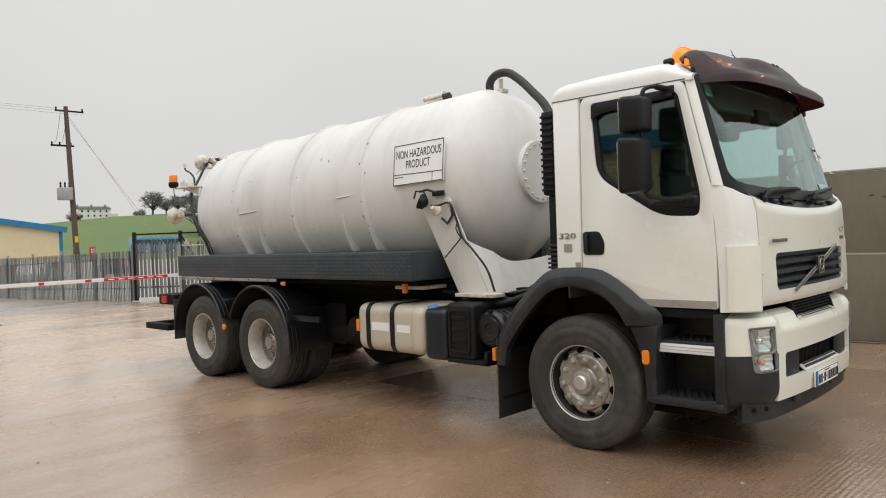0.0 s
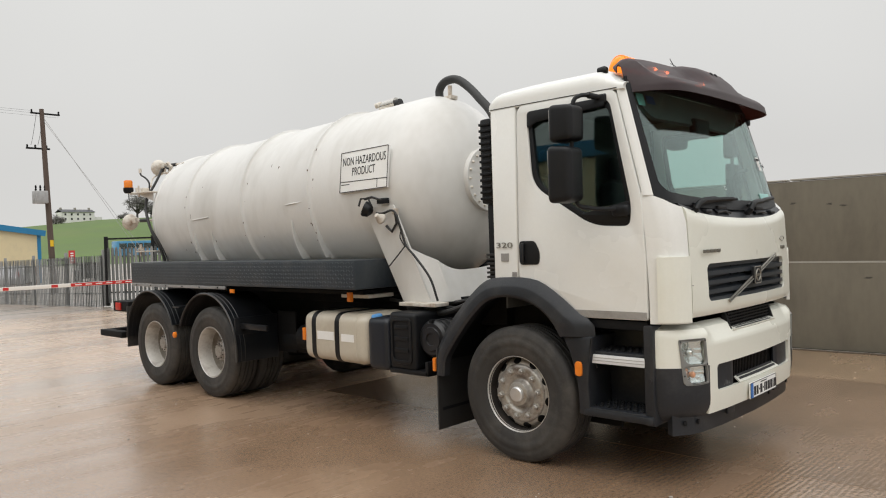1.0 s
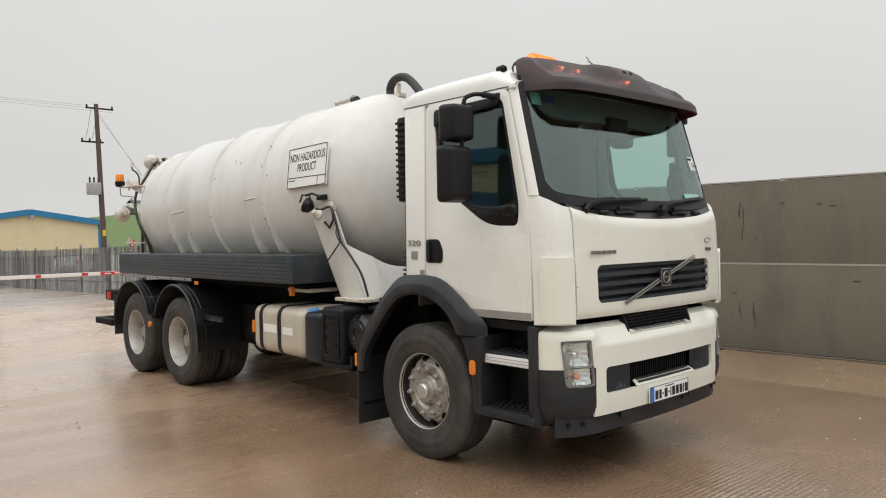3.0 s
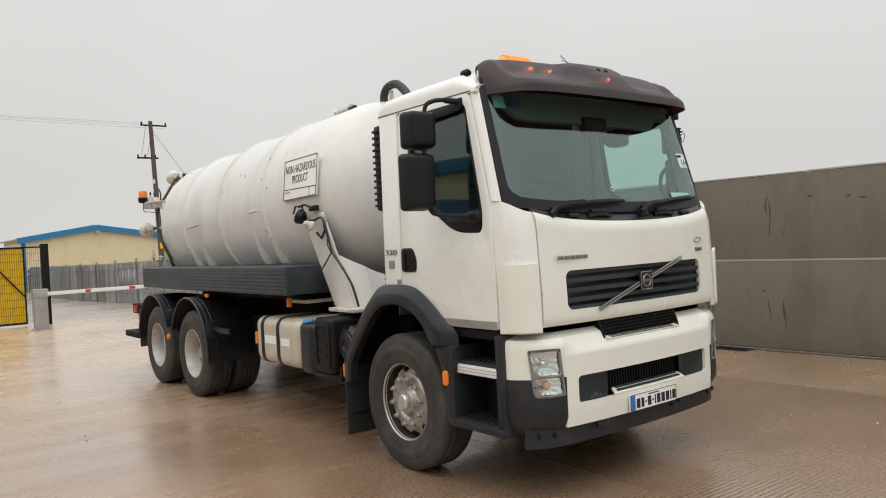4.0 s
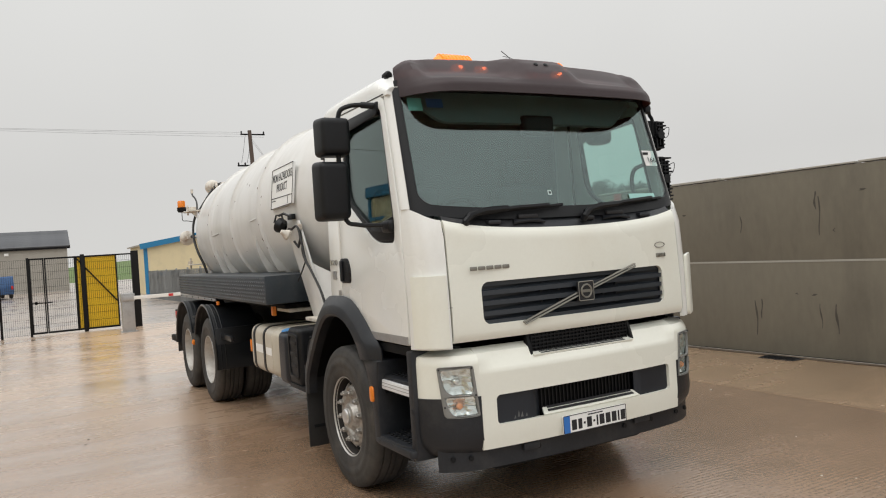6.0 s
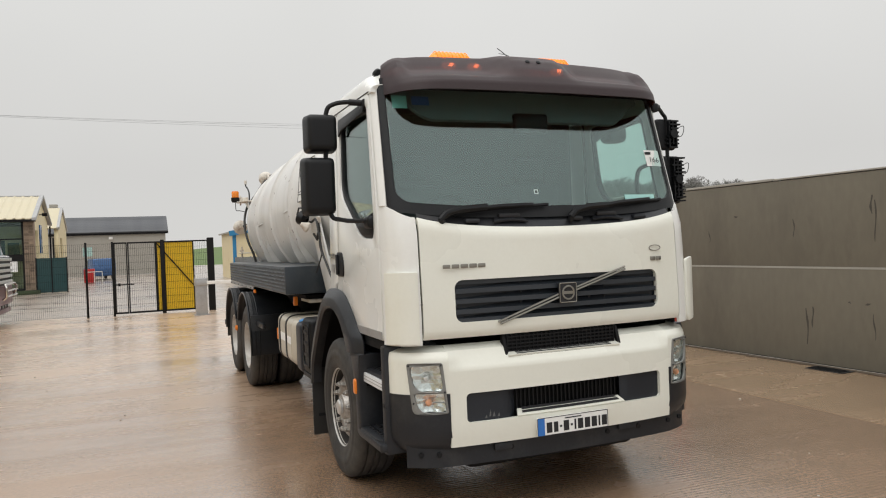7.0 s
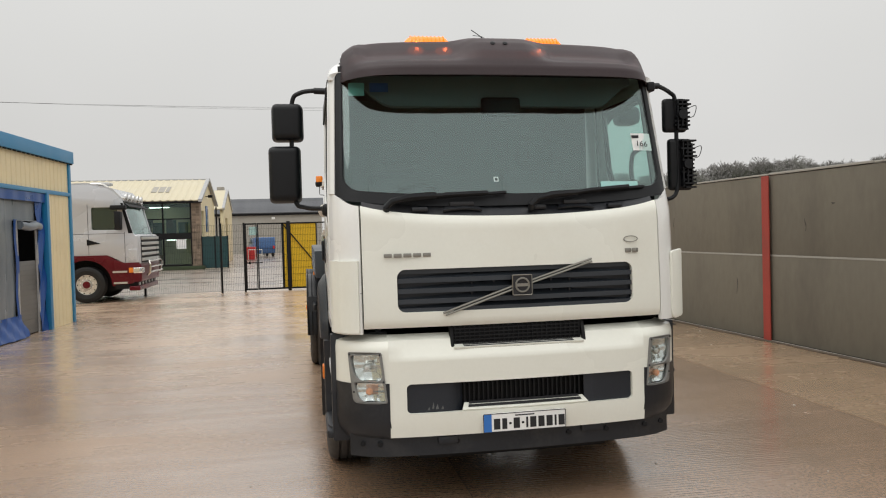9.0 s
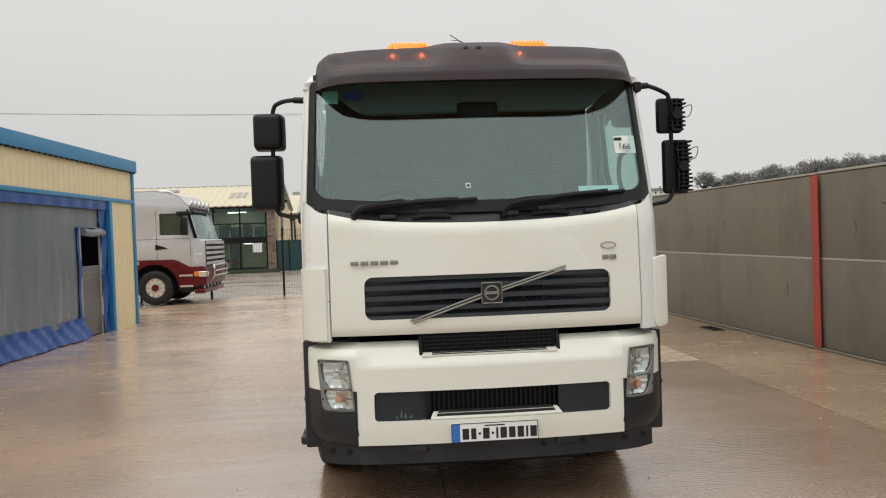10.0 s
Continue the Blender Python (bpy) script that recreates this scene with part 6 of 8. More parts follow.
for sx in (-6.3, -5.1, -3.25, -2.3):
    for sy in (-1, 1):
        part("saddle_plate", box(sx - 0.02, sx + 0.02, sy * 0.45, sy * 0.70, 1.2, 1.48), "tank", truck)
for x, deg, l in ((-2.94, -4, 0.40), (-4.91, -5, 0.38)):
    a, b = on_tank(x - l / 2, deg, 0.004), on_tank(x + l / 2, deg + 0.6, 0.004)
    part("weld_bead", tube([a, b], 0.008, 5), "tank", tank)

rc = random.Random(21)
for k in range(34):
    x, deg = rc.choice((rc.uniform(-6.0, -1.7), -2.72 + rc.uniform(-0.05, 0.06), -3.96 + rc.uniform(-0.05, 0.06), -5.19 + rc.uniform(-0.05, 0.06))), rc.uniform(-34, 30)
    p, w, h = on_tank(x, deg, 0.0012), rc.uniform(0.004, 0.010), rc.uniform(0.004, 0.018)
    ring = [on_tank(x + w * math.cos(a) * rc.uniform(0.6, 1.2), deg + math.degrees(h * math.sin(a) * rc.uniform(0.6, 1.2) / TR), 0.040 if min(abs(x + q) for q in (2.72, 3.96, 5.19)) < 0.03 else 0.0015) for a in span(0, 5.5, 7)]
    bm = bmesh.new()
    outer = [bm.verts.new(q) for q in ring]
    inner = [bm.verts.new(q + Vector((0, 0.003, 0))) for q in ring]
    bm.faces.new(outer)
    for a in range(len(outer)):
        bm.faces.new((outer[a], outer[(a + 1) % 8], inner[(a + 1) % 8], inner[a]))
    part("paint_chip", bm, "chip", tank, "small rusty paint chip")

# hazard notice
sgn = part("notice_board", plate(rounded([(-2.232, 2.19), (-1.560, 2.205), (-1.560, 2.60), (-2.232, 2.585)], 0.004, 2), 0.02, (), 0.002, at_y(-0.895)), "paper", truck, "white NON HAZARDOUS PRODUCT board")
sgn.matrix_basis = Matrix.Translation((-1.885, -0.904, 2.375)) @ Matrix.Rotation(radians(-6), 4, "X") @ Matrix.Translation((1.9, 0.9, -2.4))
for text, zz, sz in (("NON HAZARDOUS", 2.492, 0.088), ("PRODUCT", 2.388, 0.088)):
    lt = part("notice_text", letters(text, sz, 0.001), "ink", sgn, smooth=False)
    lt.matrix_basis = Matrix.Translation((-1.896, -0.9065, zz)) @ FACE_RIGHT @ Matrix.Rotation(radians(1.3), 4, "Z") @ Matrix.Diagonal((0.80, 1.28, 1, 1))
part("notice_line", grow(box(-2.225, -1.567, -0.9075, -0.904, 2.292, 2.299), box(-1.70, -1.694, -0.9075, -0.904, 2.215, 2.292)), "ink", sgn)
part("notice_edge", tube([(p[0], -0.906, p[1]) for p in rounded([(-2.228, 2.194), (-1.564, 2.209), (-1.564, 2.596), (-2.228, 2.581)], 0.004, 2)], 0.004, 5, True), "ink", sgn)
part("notice_print", box(-2.21, -2.09, -0.9075, -0.904, 2.265, 2.272), "ink", sgn)
part("notice_stay", grow(box(-2.1, -2.05, -0.872, -0.82, 2.30, 2.40), box(-1.75, -1.7, -0.872, -0.82, 2.30, 2.40)), "rust", truck)

# work lamps and cable on the tank's flank
lampa = part("work_lamp", lathe([(0.02, -0.075), (0.062, -0.045), (0.074, 0.0), (0.070, 0.014), (0, 0.018)], 20, Matrix.Translation((-1.79, -0.985, 1.995)) @ Matrix.Rotation(radians(-60), 4, "Y") @ Matrix.Rotation(radians(35), 4, "X")), "black", truck, "round black work lamp")
part("lamp_bracket", tube([(-1.80, -0.98, 2.085), (-1.72, -0.96, 2.10), (-1.63, -0.94, 2.07), (-1.58, -0.90, 2.06)], 0.012, 6), "hose", lampa)
part("lamp_bracket", box(-1.68, -1.55, -0.94, -0.90, 2.035, 2.085, 0.006), "black", lampa)
part("lamp_ear", tube([(-1.84, -1.02, 2.02), (-1.83, -1.0, 2.09), (-1.76, -0.97, 2.09), (-1.72, -0.96, 2.0)], 0.010, 6), "hose", lampa)
horn = part("small_lamp", lathe([(0, 0), (0.046, 0.0), (0.050, 0.02), (0.026, 0.065), (0.020, 0.085), (0, 0.085)], 20, Matrix.Translation((-1.585, -0.965, 1.885)) @ Matrix.Rotation(radians(60), 4, "X")), "rust", truck, "small white lamp")
part("lamp_bracket", tube([(-1.58, -0.92, 1.83), (-1.53, -0.90, 1.775), (-1.47, -0.895, 1.85), (-1.48, -0.90, 1.95)], 0.013, 6), "hose", horn)
part("cable_box", box(-1.52, -1.46, -0.91, -0.87, 1.93, 1.985, 0.01), "rust", truck)
part("cable", tube(bend([(-1.70, -0.93, 1.95), (-1.62, -0.925, 1.945), (-1.48, -0.915, 1.96), (-1.41, -0.905, 1.80), (-1.36, -0.895, 1.65), (-1.25, -0.88, 1.53), (-1.11, -0.855, 1.35), (-1.05, -0.83, 1.15)], 6), 0.011, 6), "hose", truck, "loose black cable")
part("cable", tube(bend([(-1.36, -0.895, 1.65), (-1.46, -0.90, 1.56), (-1.57, -0.91, 1.46)], 5), 0.007, 5), "hose", truck)
part("cable", tube(bend([(-1.44, -0.912, 1.90), (-1.40, -0.91, 1.80), (-1.42, -0.905, 1.72), (-1.37, -0.90, 1.64)], 5), 0.006, 5), "hose", truck)

# manhole on the front dome
mh_m = Matrix.Translation((-1.12, -0.02, 2.25)) @ Vector((1.0, -0.02, 0.03)).to_track_quat("Z", "Y").to_matrix().to_4x4()
mh = part("manhole", lathe([(0, 0.03), (0.23, 0.03), (0.30, 0.03), (0.305, 0.02), (0.305, -0.06), (0.28, -0.12)], 40, mh_m), "tank", truck, "round bolted manhole cover")
bolt = mesh_of("bolt", lathe([(0.013, 0), (0.013, 0.012), (0.006, 0.02), (0, 0.02)], 6), M["rust"])
for k in range(20):
    a = 2 * math.pi * k / 20
    ob = new("bolt", bolt)
    ob.parent = mh
    ob.matrix_basis = mh_m @ Matrix.Translation((0.265 * math.cos(a), 0.265 * math.sin(a), 0.03))

# pipes and valves on top, fittings at the rear
part("top_hose", tube(bend([(-1.70, 0, 3.08), (-1.71, 0, 3.20), (-1.63, 0, 3.275), (-1.48, 0, 3.275), (-1.32, -0.02, 3.18), (-1.12, -0.08, 3.02), (-0.90, -0.16, 2.82), (-0.75, -0.22, 2.5), (-0.68, -0.22, 1.9)], 6), 0.042, 12), "hose", truck, "thick black suction hose over the tank")
part("top_stub", grow(rod((-1.55, -0.02, 3.05), (-1.55, -0.02, 3.22), 0.022), box(-1.60, -1.50, -0.06, 0.04, 3.08, 3.12, 0.01)), "rust", truck)
valve = part("top_valve", grow(rod((-2.45, 0, 3.03), (-2.45, 0, 3.11), 0.085, n=18), rod((-2.45, 0, 3.10), (-2.45, 0, 3.125), 0.12, n=18)), "rust", truck, "white relief valve on the tank top")
part("valve_body", rod((-2.56, 0.0, 3.165), (-2.34, 0.0, 3.175), 0.05, 0.055, 18), "chrome", valve)
part("valve_lever", rod((-2.62, -0.05, 3.17), (-2.55, -0.02, 3.185), 0.03), "rust", valve)
part("valve_cap", rod((-2.34, 0, 3.16), (-2.28, 0, 3.165), 0.045), "hose", valve)
rcl = part("rear_valve", grow(box(-6.5, -6.1, -0.56, -0.44, 2.735, 2.76, 0.004), rod((-6.4, -0.5, 2.75), (-6.4, -0.5, 2.86), 0.03)), "rust", truck, "rusty valve on the tank's rear rim")
part("valve_arm", tube([(-6.55, -0.5, 2.85), (-6.42, -0.52, 2.89), (-6.3, -0.54, 2.83), (-6.24, -0.56, 2.81)], 0.018, 6), "rust", rcl)
part("valve_arm", tube([(-6.62, -0.5, 2.78), (-6.5, -0.53, 2.84), (-6.36, -0.55, 2.80)], 0.014, 6), "hose", rcl)
part("rear_post", tube(bend([(-6.36, -0.84, 2.45), (-6.34, -0.84, 2.58), (-6.42, -0.85, 2.66), (-6.53, -0.86, 2.71), (-6.55, -0.86, 2.77)], 4), 0.012, 6), "hose", truck)
part("rear_post_cap", rod((-6.55, -0.86, 2.74), (-6.55, -0.86, 2.80), 0.02), "rust", truck)
RX = -6.36
bk = part("rear_bracket", grow(box(RX - 0.25, RX + 0.24, -0.99, -0.80, 2.445, 2.462, 0.004), box(RX - 0.02, RX + 0.06, -0.95, -0.86, 2.46, 2.52, 0.01)), "rust", truck, "rusty bracket at the tank's rear rim")
part("bracket_bolt", rod((RX - 0.12, -0.95, 2.46), (RX - 0.12, -0.95, 2.53), 0.018), "rust", bk)
part("bracket_bolt", rod((RX - 0.02, -0.97, 2.40), (RX - 0.02, -0.97, 2.55), 0.012), "rust", bk)
part("bracket_gusset", plate([(RX - 0.2, 2.445), (RX + 0.22, 2.445), (RX + 0.22, 2.33)], 0.012, (), 0.0, at_y(-0.88)), "tank", bk)
beacon = part("rear_beacon", lathe([(0.0, 0), (0.062, 0.0), (0.062, 0.035), (0.056, 0.04), (0.056, 0.13), (0.045, 0.145), (0, 0.148)], 24, Matrix.Translation((-6.58, -1.02, 2.49))), "amber", truck, "orange rear beacon")
part("beacon_base", lathe([(0, -0.03), (0.05, -0.03), (0.066, 0.0), (0.066, 0.045), (0, 0.046)], 24, Matrix.Translation((-6.58, -1.02, 2.49))), "black", beacon)
part("beacon_stay", tube([(-6.58, -1.02, 2.47), (-6.5, -0.98, 2.455), (-6.35, -0.94, 2.455)], 0.014, 6), "rust", beacon)
for lx, ly, lz in ((-6.72, -0.94, 2.07), (-6.68, -0.52, 2.84)):
    lm = part("rear_lamp", lathe([(0, -0.075), (0.05, -0.07), (0.085, -0.05), (0.11, 0.0), (0.112, 0.02), (0.10, 0.03), (0, 0.035)], 28, Matrix.Translation((lx, ly, lz)) @ Matrix.Rotation(radians(-80), 4, "Y")), "rust", truck, "round cream work lamp facing rearwards")
    part("lamp_stay", tube([(lx + 0.05, ly, lz), (lx + 0.2, ly + 0.01, lz + 0.015), (lx + 0.34, ly + 0.03, lz + 0.01), (lx + 0.58, ly + 0.06, lz + 0.01)], 0.017, 6), "rust", lm)
    part("stay_clamp", box(lx + 0.12, lx + 0.2, ly - 0.035, ly + 0.03, lz - 0.015, lz + 0.055, 0.008), "rust", lm)
    part("stay_sleeve", rod((lx + 0.26, ly + 0.02, lz + 0.012), (lx + 0.42, ly + 0.04, lz + 0.012), 0.024), "hose", lm)
lowb = part("rear_bracket", box(-6.42, -6.06, -1.02, -0.78, 1.655, 1.672, 0.004), "rust", truck, "rusty bracket at the tank's rear rim")
part("bracket_bolt", grow(rod((-6.36, -0.98, 1.60), (-6.36, -0.98, 1.76), 0.014), rod((-6.36, -0.98, 1.68), (-6.36, -0.98, 1.715), 0.035)), "rust", lowb)
part("cable", tube(bend([(-6.55, -0.55, 2.80), (-6.46, -0.66, 2.66), (-6.42, -0.76, 2.52), (-6.36, -0.86, 2.40), (-6.30, -0.92, 2.24), (-6.20, -0.945, 2.08), (-6.13, -0.94, 1.95), (-6.06, -0.91, 1.80), (-6.02, -0.86, 1.66), (-6.0, -0.82, 1.50)], 6), 0.019, 6), "hose", truck, "black cable along the tank's rear rim")
part("cable", tube(bend([(-6.40, -0.86, 2.42), (-6.28, -0.935, 2.2), (-6.15, -0.955, 2.02), (-6.02, -0.93, 1.86), (-5.93, -0.87, 1.66), (-5.9, -0.83, 1.50)], 6), 0.009, 6), "hose", truck)
part("cable", tube(bend([(-6.58, -1.02, 2.46), (-6.55, -1.02, 2.34), (-6.42, -0.98, 2.32), (-6.30, -0.93, 2.30)], 5), 0.006, 5), "hose", truck)
part("rear_handle", tube(bend([(-6.68, -0.5, 2.76), (-6.7, -0.6, 2.70), (-6.6, -0.68, 2.62), (-6.5, -0.74, 2.55)], 4), 0.011, 6), "rust", truck)

# ---- the yard ----


def gz(x):
    return float(np.interp(x, [-90, -70, -48, -30, -18], [-0.4, -0.4, -0.5, -0.28, 0.0]))


gb = bmesh.new()
gxs = [-900, -500, -300, -200, -140, -100, -70, -50, -35, -25, -18, 0, 20, 60, 200, 600]
gys = [-600, -200, -60, -20, 0, 20, 60, 200, 600]
gv = [[gb.verts.new((x, y, gz(x) - 0.03)) for y in gys] for x in gxs]
for i in range(len(gxs) - 1):
    for j in range(len(gys) - 1):
        gb.faces.new((gv[i][j], gv[i + 1][j], gv[i + 1][j + 1], gv[i][j + 1]))
ground = solid("ground", gb, "tarmac", "wet grey-brown ground of the yard and road", "ground", "structure")
pavement = solid("pavement", box(-18, 16, -9.5, 6.2, -0.029, -0.012), "joint", "concrete yard slabs with dark joints", "pavement", "structure")
for y0, y1, xs in ((-9.5, -0.27, [-18, -13.9, -9.3, -4.76, 5.3, 10.5, 16]), (-0.27, 3.34, [-18, -13.0, -8.2, -3.4, 6.6, 11.5, 16]), (3.34, 6.2, [-18, -11.0, -4.6, 3.2, 9.5, 16])):
    for x0, x1 in zip(xs, xs[1:]):
        part("slab", box(x0 + 0.0035, x1 - 0.0035, y0 + 0.0035, y1 - 0.0035, -0.02, 0.0), "ground_smooth" if y0 > 3 else "ground_sheen" if x1 < (-9 if y0 < -3 else -1) else "ground_drier" if y0 < -3 else "ground", pavement, smooth=False)
grit = bmesh.new()
rg = random.Random(11)
for k in range(260):
    x, y, r = rg.uniform(-14, 5), rg.uniform(-6, 4.8), rg.choice((0.004, 0.005, 0.006, 0.008, 0.012))
    bmesh.ops.create_icosphere(grit, subdivisions=1, radius=r, matrix=Matrix.Translation((x, y, r * 0.3)) @ Matrix.Diagonal((1.3, 1, 0.6, 1)))
solid("grit", grit, "cap", "scattered grit and small stones on the concrete", "grit", "stuff")

# concrete wall
WA, WB = Vector((-16.0, 4.68, 0)), Vector((9.0, 5.77, 0))
wdir = (WB - WA).normalized()
wang = math.degrees(math.atan2(wdir.y, wdir.x))
wall = thing("wall_north", "grey precast concrete yard wall in two courses", "wall", tuple(WA), wang, kind="structure")
wlen = (WB - WA).length
post_s = (Vector((-3.86, 5.19, 0)) - WA).dot(wdir)
joints = [0, post_s - 6.2, post_s, post_s + 6.2, wlen]
for k, (a, b) in enumerate(zip(joints, joints[1:])):
    top = 2.335
    part("panel", box(a + 0.01, b - 0.01, 0, 0.14, 0.014, 1.205, 0.008), "wall", wall)
    part("panel", box(a + 0.01, b - 0.01, 0.004, 0.144, 1.215, top, 0.008), "wall", wall)
    part("mortar", box(a + 0.01, b - 0.01, -0.003, 0.10, 1.198, 1.222), "cap", wall)
cap0 = (Vector((-0.07, 5.37, 0)) - WA).dot(wdir)
for k in range(-8, 5):
    a, b = cap0 + 1.89 * k + 0.02, cap0 + 1.89 * (k + 1) - 0.02
    if a > 0 and b < wlen:
        lift = (0.0, 0.006, -0.004)[k % 3]
        part("capping", box(a, b, -0.006, 0.15, 2.345, 2.37 + lift, 0.006), "cap", wall, "pale metal capping strip")
def stain(q, z0, z1, w, wob):
    """A thin dark run of damp down the wall, q along it."""
    bm = bmesh.new()
    rows = []
    for k in range(9):
        f = k / 8
        wd = w * (0.25 + 0.75 * math.sin(math.pi * min(0.98, 0.12 + 0.85 * f)) * (0.8 + 0.4 * math.sin(9 * f + wob)))
        c = q + 0.012 * math.sin(5 * f + wob)
        z = z1 + (z0 - z1) * f
        rows.append([bm.verts.new((c + s * wd / 2, y, z)) for s, y in ((-1, 0.002), (-1, -0.0012), (1, -0.0012), (1, 0.002))])
    for a, b in zip(rows, rows[1:]):
        for j in range(4):
            bm.faces.new((a[j], a[(j + 1) % 4], b[(j + 1) % 4], b[j]))
    if z0 > 1.21:
        bmesh.ops.translate(bm, vec=(0, 0.004, 0), verts=bm.verts)
    part("stain", bm, "run", wall, "dark run stain")


for k, (q, z0, z1, w) in enumerate(((15.45, 1.52, 2.0, 0.022), (15.41, 1.84, 2.06, 0.03), (15.6, 0.32, 0.68, 0.03), (14.5, 0.24, 0.70, 0.028), (14.585, 0.46, 0.72, 0.024), (15.63, 1.55, 1.60, 0.02), (15.4, 0.38, 0.68, 0.018),
                                    (14.345, 1.6, 1.83, 0.02), (17.4, 1.5, 1.78, 0.018), (18.2, 0.5, 0.9, 0.022), (12.9, 1.55, 1.72, 0.02), (11.4, 0.6, 0.85, 0.02), (9.6, 1.6, 1.8, 0.02), (19.6, 1.6, 1.9, 0.02))):
    stain(q, z0, z1, w, k * 1.7)
for k, (q, z, w) in enumerate(((15.99, 2.03, 0.09), (16.46, 2.0, 0.08), (16.62, 1.97, 0.10), (15.33, 0.79, 0.07), (15.1, 0.8, 0.03), (13.4, 1.9, 0.07), (16.9, 1.0, 0.12))):
    stain(q, z - 0.012, z + 0.012, w, k * 2.3)
part("foot_gap", box(0.0, wlen, -0.004, 0.10, -0.03, 0.012), "dirtline", wall, "dark damp gap under the panels")
part("footing", box(0, wlen, -0.030, -0.006, -0.03, 0.008, 0.003), "cap", wall, "narrow pale strip along the wall foot")
part("damp_dirt", sheet(lambda s, v: (s, -0.032 - (0.10 + 0.05 * noise.noise(Vector((s * 1.7, 0, 3))) + 0.03 * noise.noise(Vector((s * 6, 0, 8)))) * v, 0.004), span(0, wlen, 260), [0, 1], 0.004), "kerbdirt", wall, "dark damp dirt along the wall foot")
for s in (post_s, post_s - 6.2):
    part("steel_post", grow(grow(box(s - 0.075, s + 0.075, -0.05, -0.035, 0, 2.335), box(s - 0.006, s + 0.006, -0.036, 0.15, 0, 2.335)), box(s - 0.075, s + 0.075, 0.146, 0.16, 0, 2.335)), "redpaint", wall, "red painted steel post")
drain = part("gully", box(0, 0.5, 0, 0.22, 0.001, 0.008), "ink", pavement, "rusty iron drain grating")
drain.matrix_basis = Matrix.Translation((-1.28, 4.98, 0)) @ Matrix.Rotation(radians(3), 4, "Z")
drain2 = part("gully", box(0, 0.5, 0, 0.22, 0.001, 0.008), "ink", pavement, "rusty iron drain grating")
drain2.matrix_basis = Matrix.Translation((-6.4, 4.6, 0)) @ Matrix.Rotation(radians(3), 4, "Z")
for d in (drain, drain2):
    for k in range(9):
        part("grate_bar", box(0.03 + 0.05 * k, 0.055 + 0.05 * k, 0.02, 0.20, 0.008, 0.014), "dark", d)
# ---- workshop with cream cladding ----
shop = thing("workshop", "cream clad workshop with blue trim and a curtained doorway", "building", (-11.0, -6.1, 0), -2.9)
SL = 17.0


def cladding(s0, s1, z0, z1, y=0.0, pitch=0.19):
    """Ribbed sheet between two lengths and two heights, facing +y."""
    bm = bmesh.new()
    pts, s = [], s0
    while s < s1:
        for d, o in ((0, 0), (0.115, 0), (0.135, 0.011), (0.160, 0.011), (0.18, 0)):
            if s + d <= s1:
                pts.append((s + d, y + o))
        s += pitch
    pts.append((s1, y))
    a = [(bm.verts.new((x, q, z0)), bm.verts.new((x, q, z1)), bm.verts.new((x, y - 0.06, z0)), bm.verts.new((x, y - 0.06, z1))) for x, q in pts]
    for p, q in zip(a, a[1:]):
        bm.faces.new((p[0], q[0], q[1], p[1]))
        bm.faces.new((p[2], p[3], q[3], q[2]))
        bm.faces.new((p[1], q[1], q[3], p[3]))
        bm.faces.new((p[0], p[2], q[2], q[0]))
    bm.faces.new((a[0][0], a[0][1], a[0][3], a[0][2]))
    bm.faces.new((a[-1][0], a[-1][2], a[-1][3], a[-1][1]))
    return bm


part("wall", cladding(0.08, SL, 2.68, 3.32), "cream", shop, smooth=False)
part("wall", cladding(0.08, 1.22, 0.0, 2.62), "cream", shop, smooth=False)
part("wall", cladding(7.5, SL, 0.0, 2.62), "cream", shop, smooth=False)
part("end_wall", box(0.0, 0.08, -9.0, -0.06, 0, 3.35), "cream", shop)
part("corner_trim", box(-0.02, 0.09, -0.1, 0.035, 0, 3.34, 0.006), "blue", shop)
part("band", box(0.05, SL, -0.02, 0.04, 2.615, 2.69, 0.006), "blue", shop)
part("jamb", box(1.2, 1.32, -0.05, 0.045, 0, 2.63, 0.006), "blue", shop)
for k in range(88):
    part("drip", box(-0.02 + 0.19 * k, 0.09 + 0.19 * k, 0.05, 0.075, 3.275, 3.302, 0.004, 1), "dark", shop)
part("fascia", box(-0.06, SL, -0.15, 0.09, 3.30, 3.55, 0.015), "blue", shop, "blue eaves fascia")
part("roof", plate([(-0.05, 0.05), (SL, 0.05), (SL, -9.0), (-0.05, -9.0)], 0.08, (), 0.0, Matrix.Translation((0, 0, 3.5)) @ Matrix.Rotation(radians(-6), 4, "X")), "roofcream", shop)
# black sheets stand in for the shade inside the doorway
part("gloom_back", box(1.2, 8.0, -3.0, -2.9, 0, 2.7), "black_and_gloom", shop)
part("gloom_end", box(0.09, 0.12, -3.0, -0.12, 0, 2.66), "black_and_gloom", shop)
part("gloom_floor", box(1.2, 8.0, -2.9, -0.15, 0.0, 0.012), "dark", shop)
part("gloom_roof", box(0.1, 8.0, -3.0, -0.1, 2.66, 2.7), "black_and_gloom", shop)


def curtain(s, z):
    w = 0.02 * math.sin(s * 2.1 + 0.5 * math.sin(z * 1.3)) + 0.010 * math.sin(s * 7.3 + 1.9 * z) + 0.006 * math.sin(s * 19 + 0.6 * z) * (1.2 - z / 2.6)
    return s, -0.08 + w * (1.1 - 0.35 * z / 2.6), z


part("curtain", sheet(curtain, span(7.5, 2.52, 70), span(0.30, 2.60, 8), 0.006), "curtain", shop, "grey translucent strip curtain")
part("curtain", sheet(curtain, span(2.62, 1.6, 18), span(2.08, 2.60, 3), 0.006), "curtain", shop)
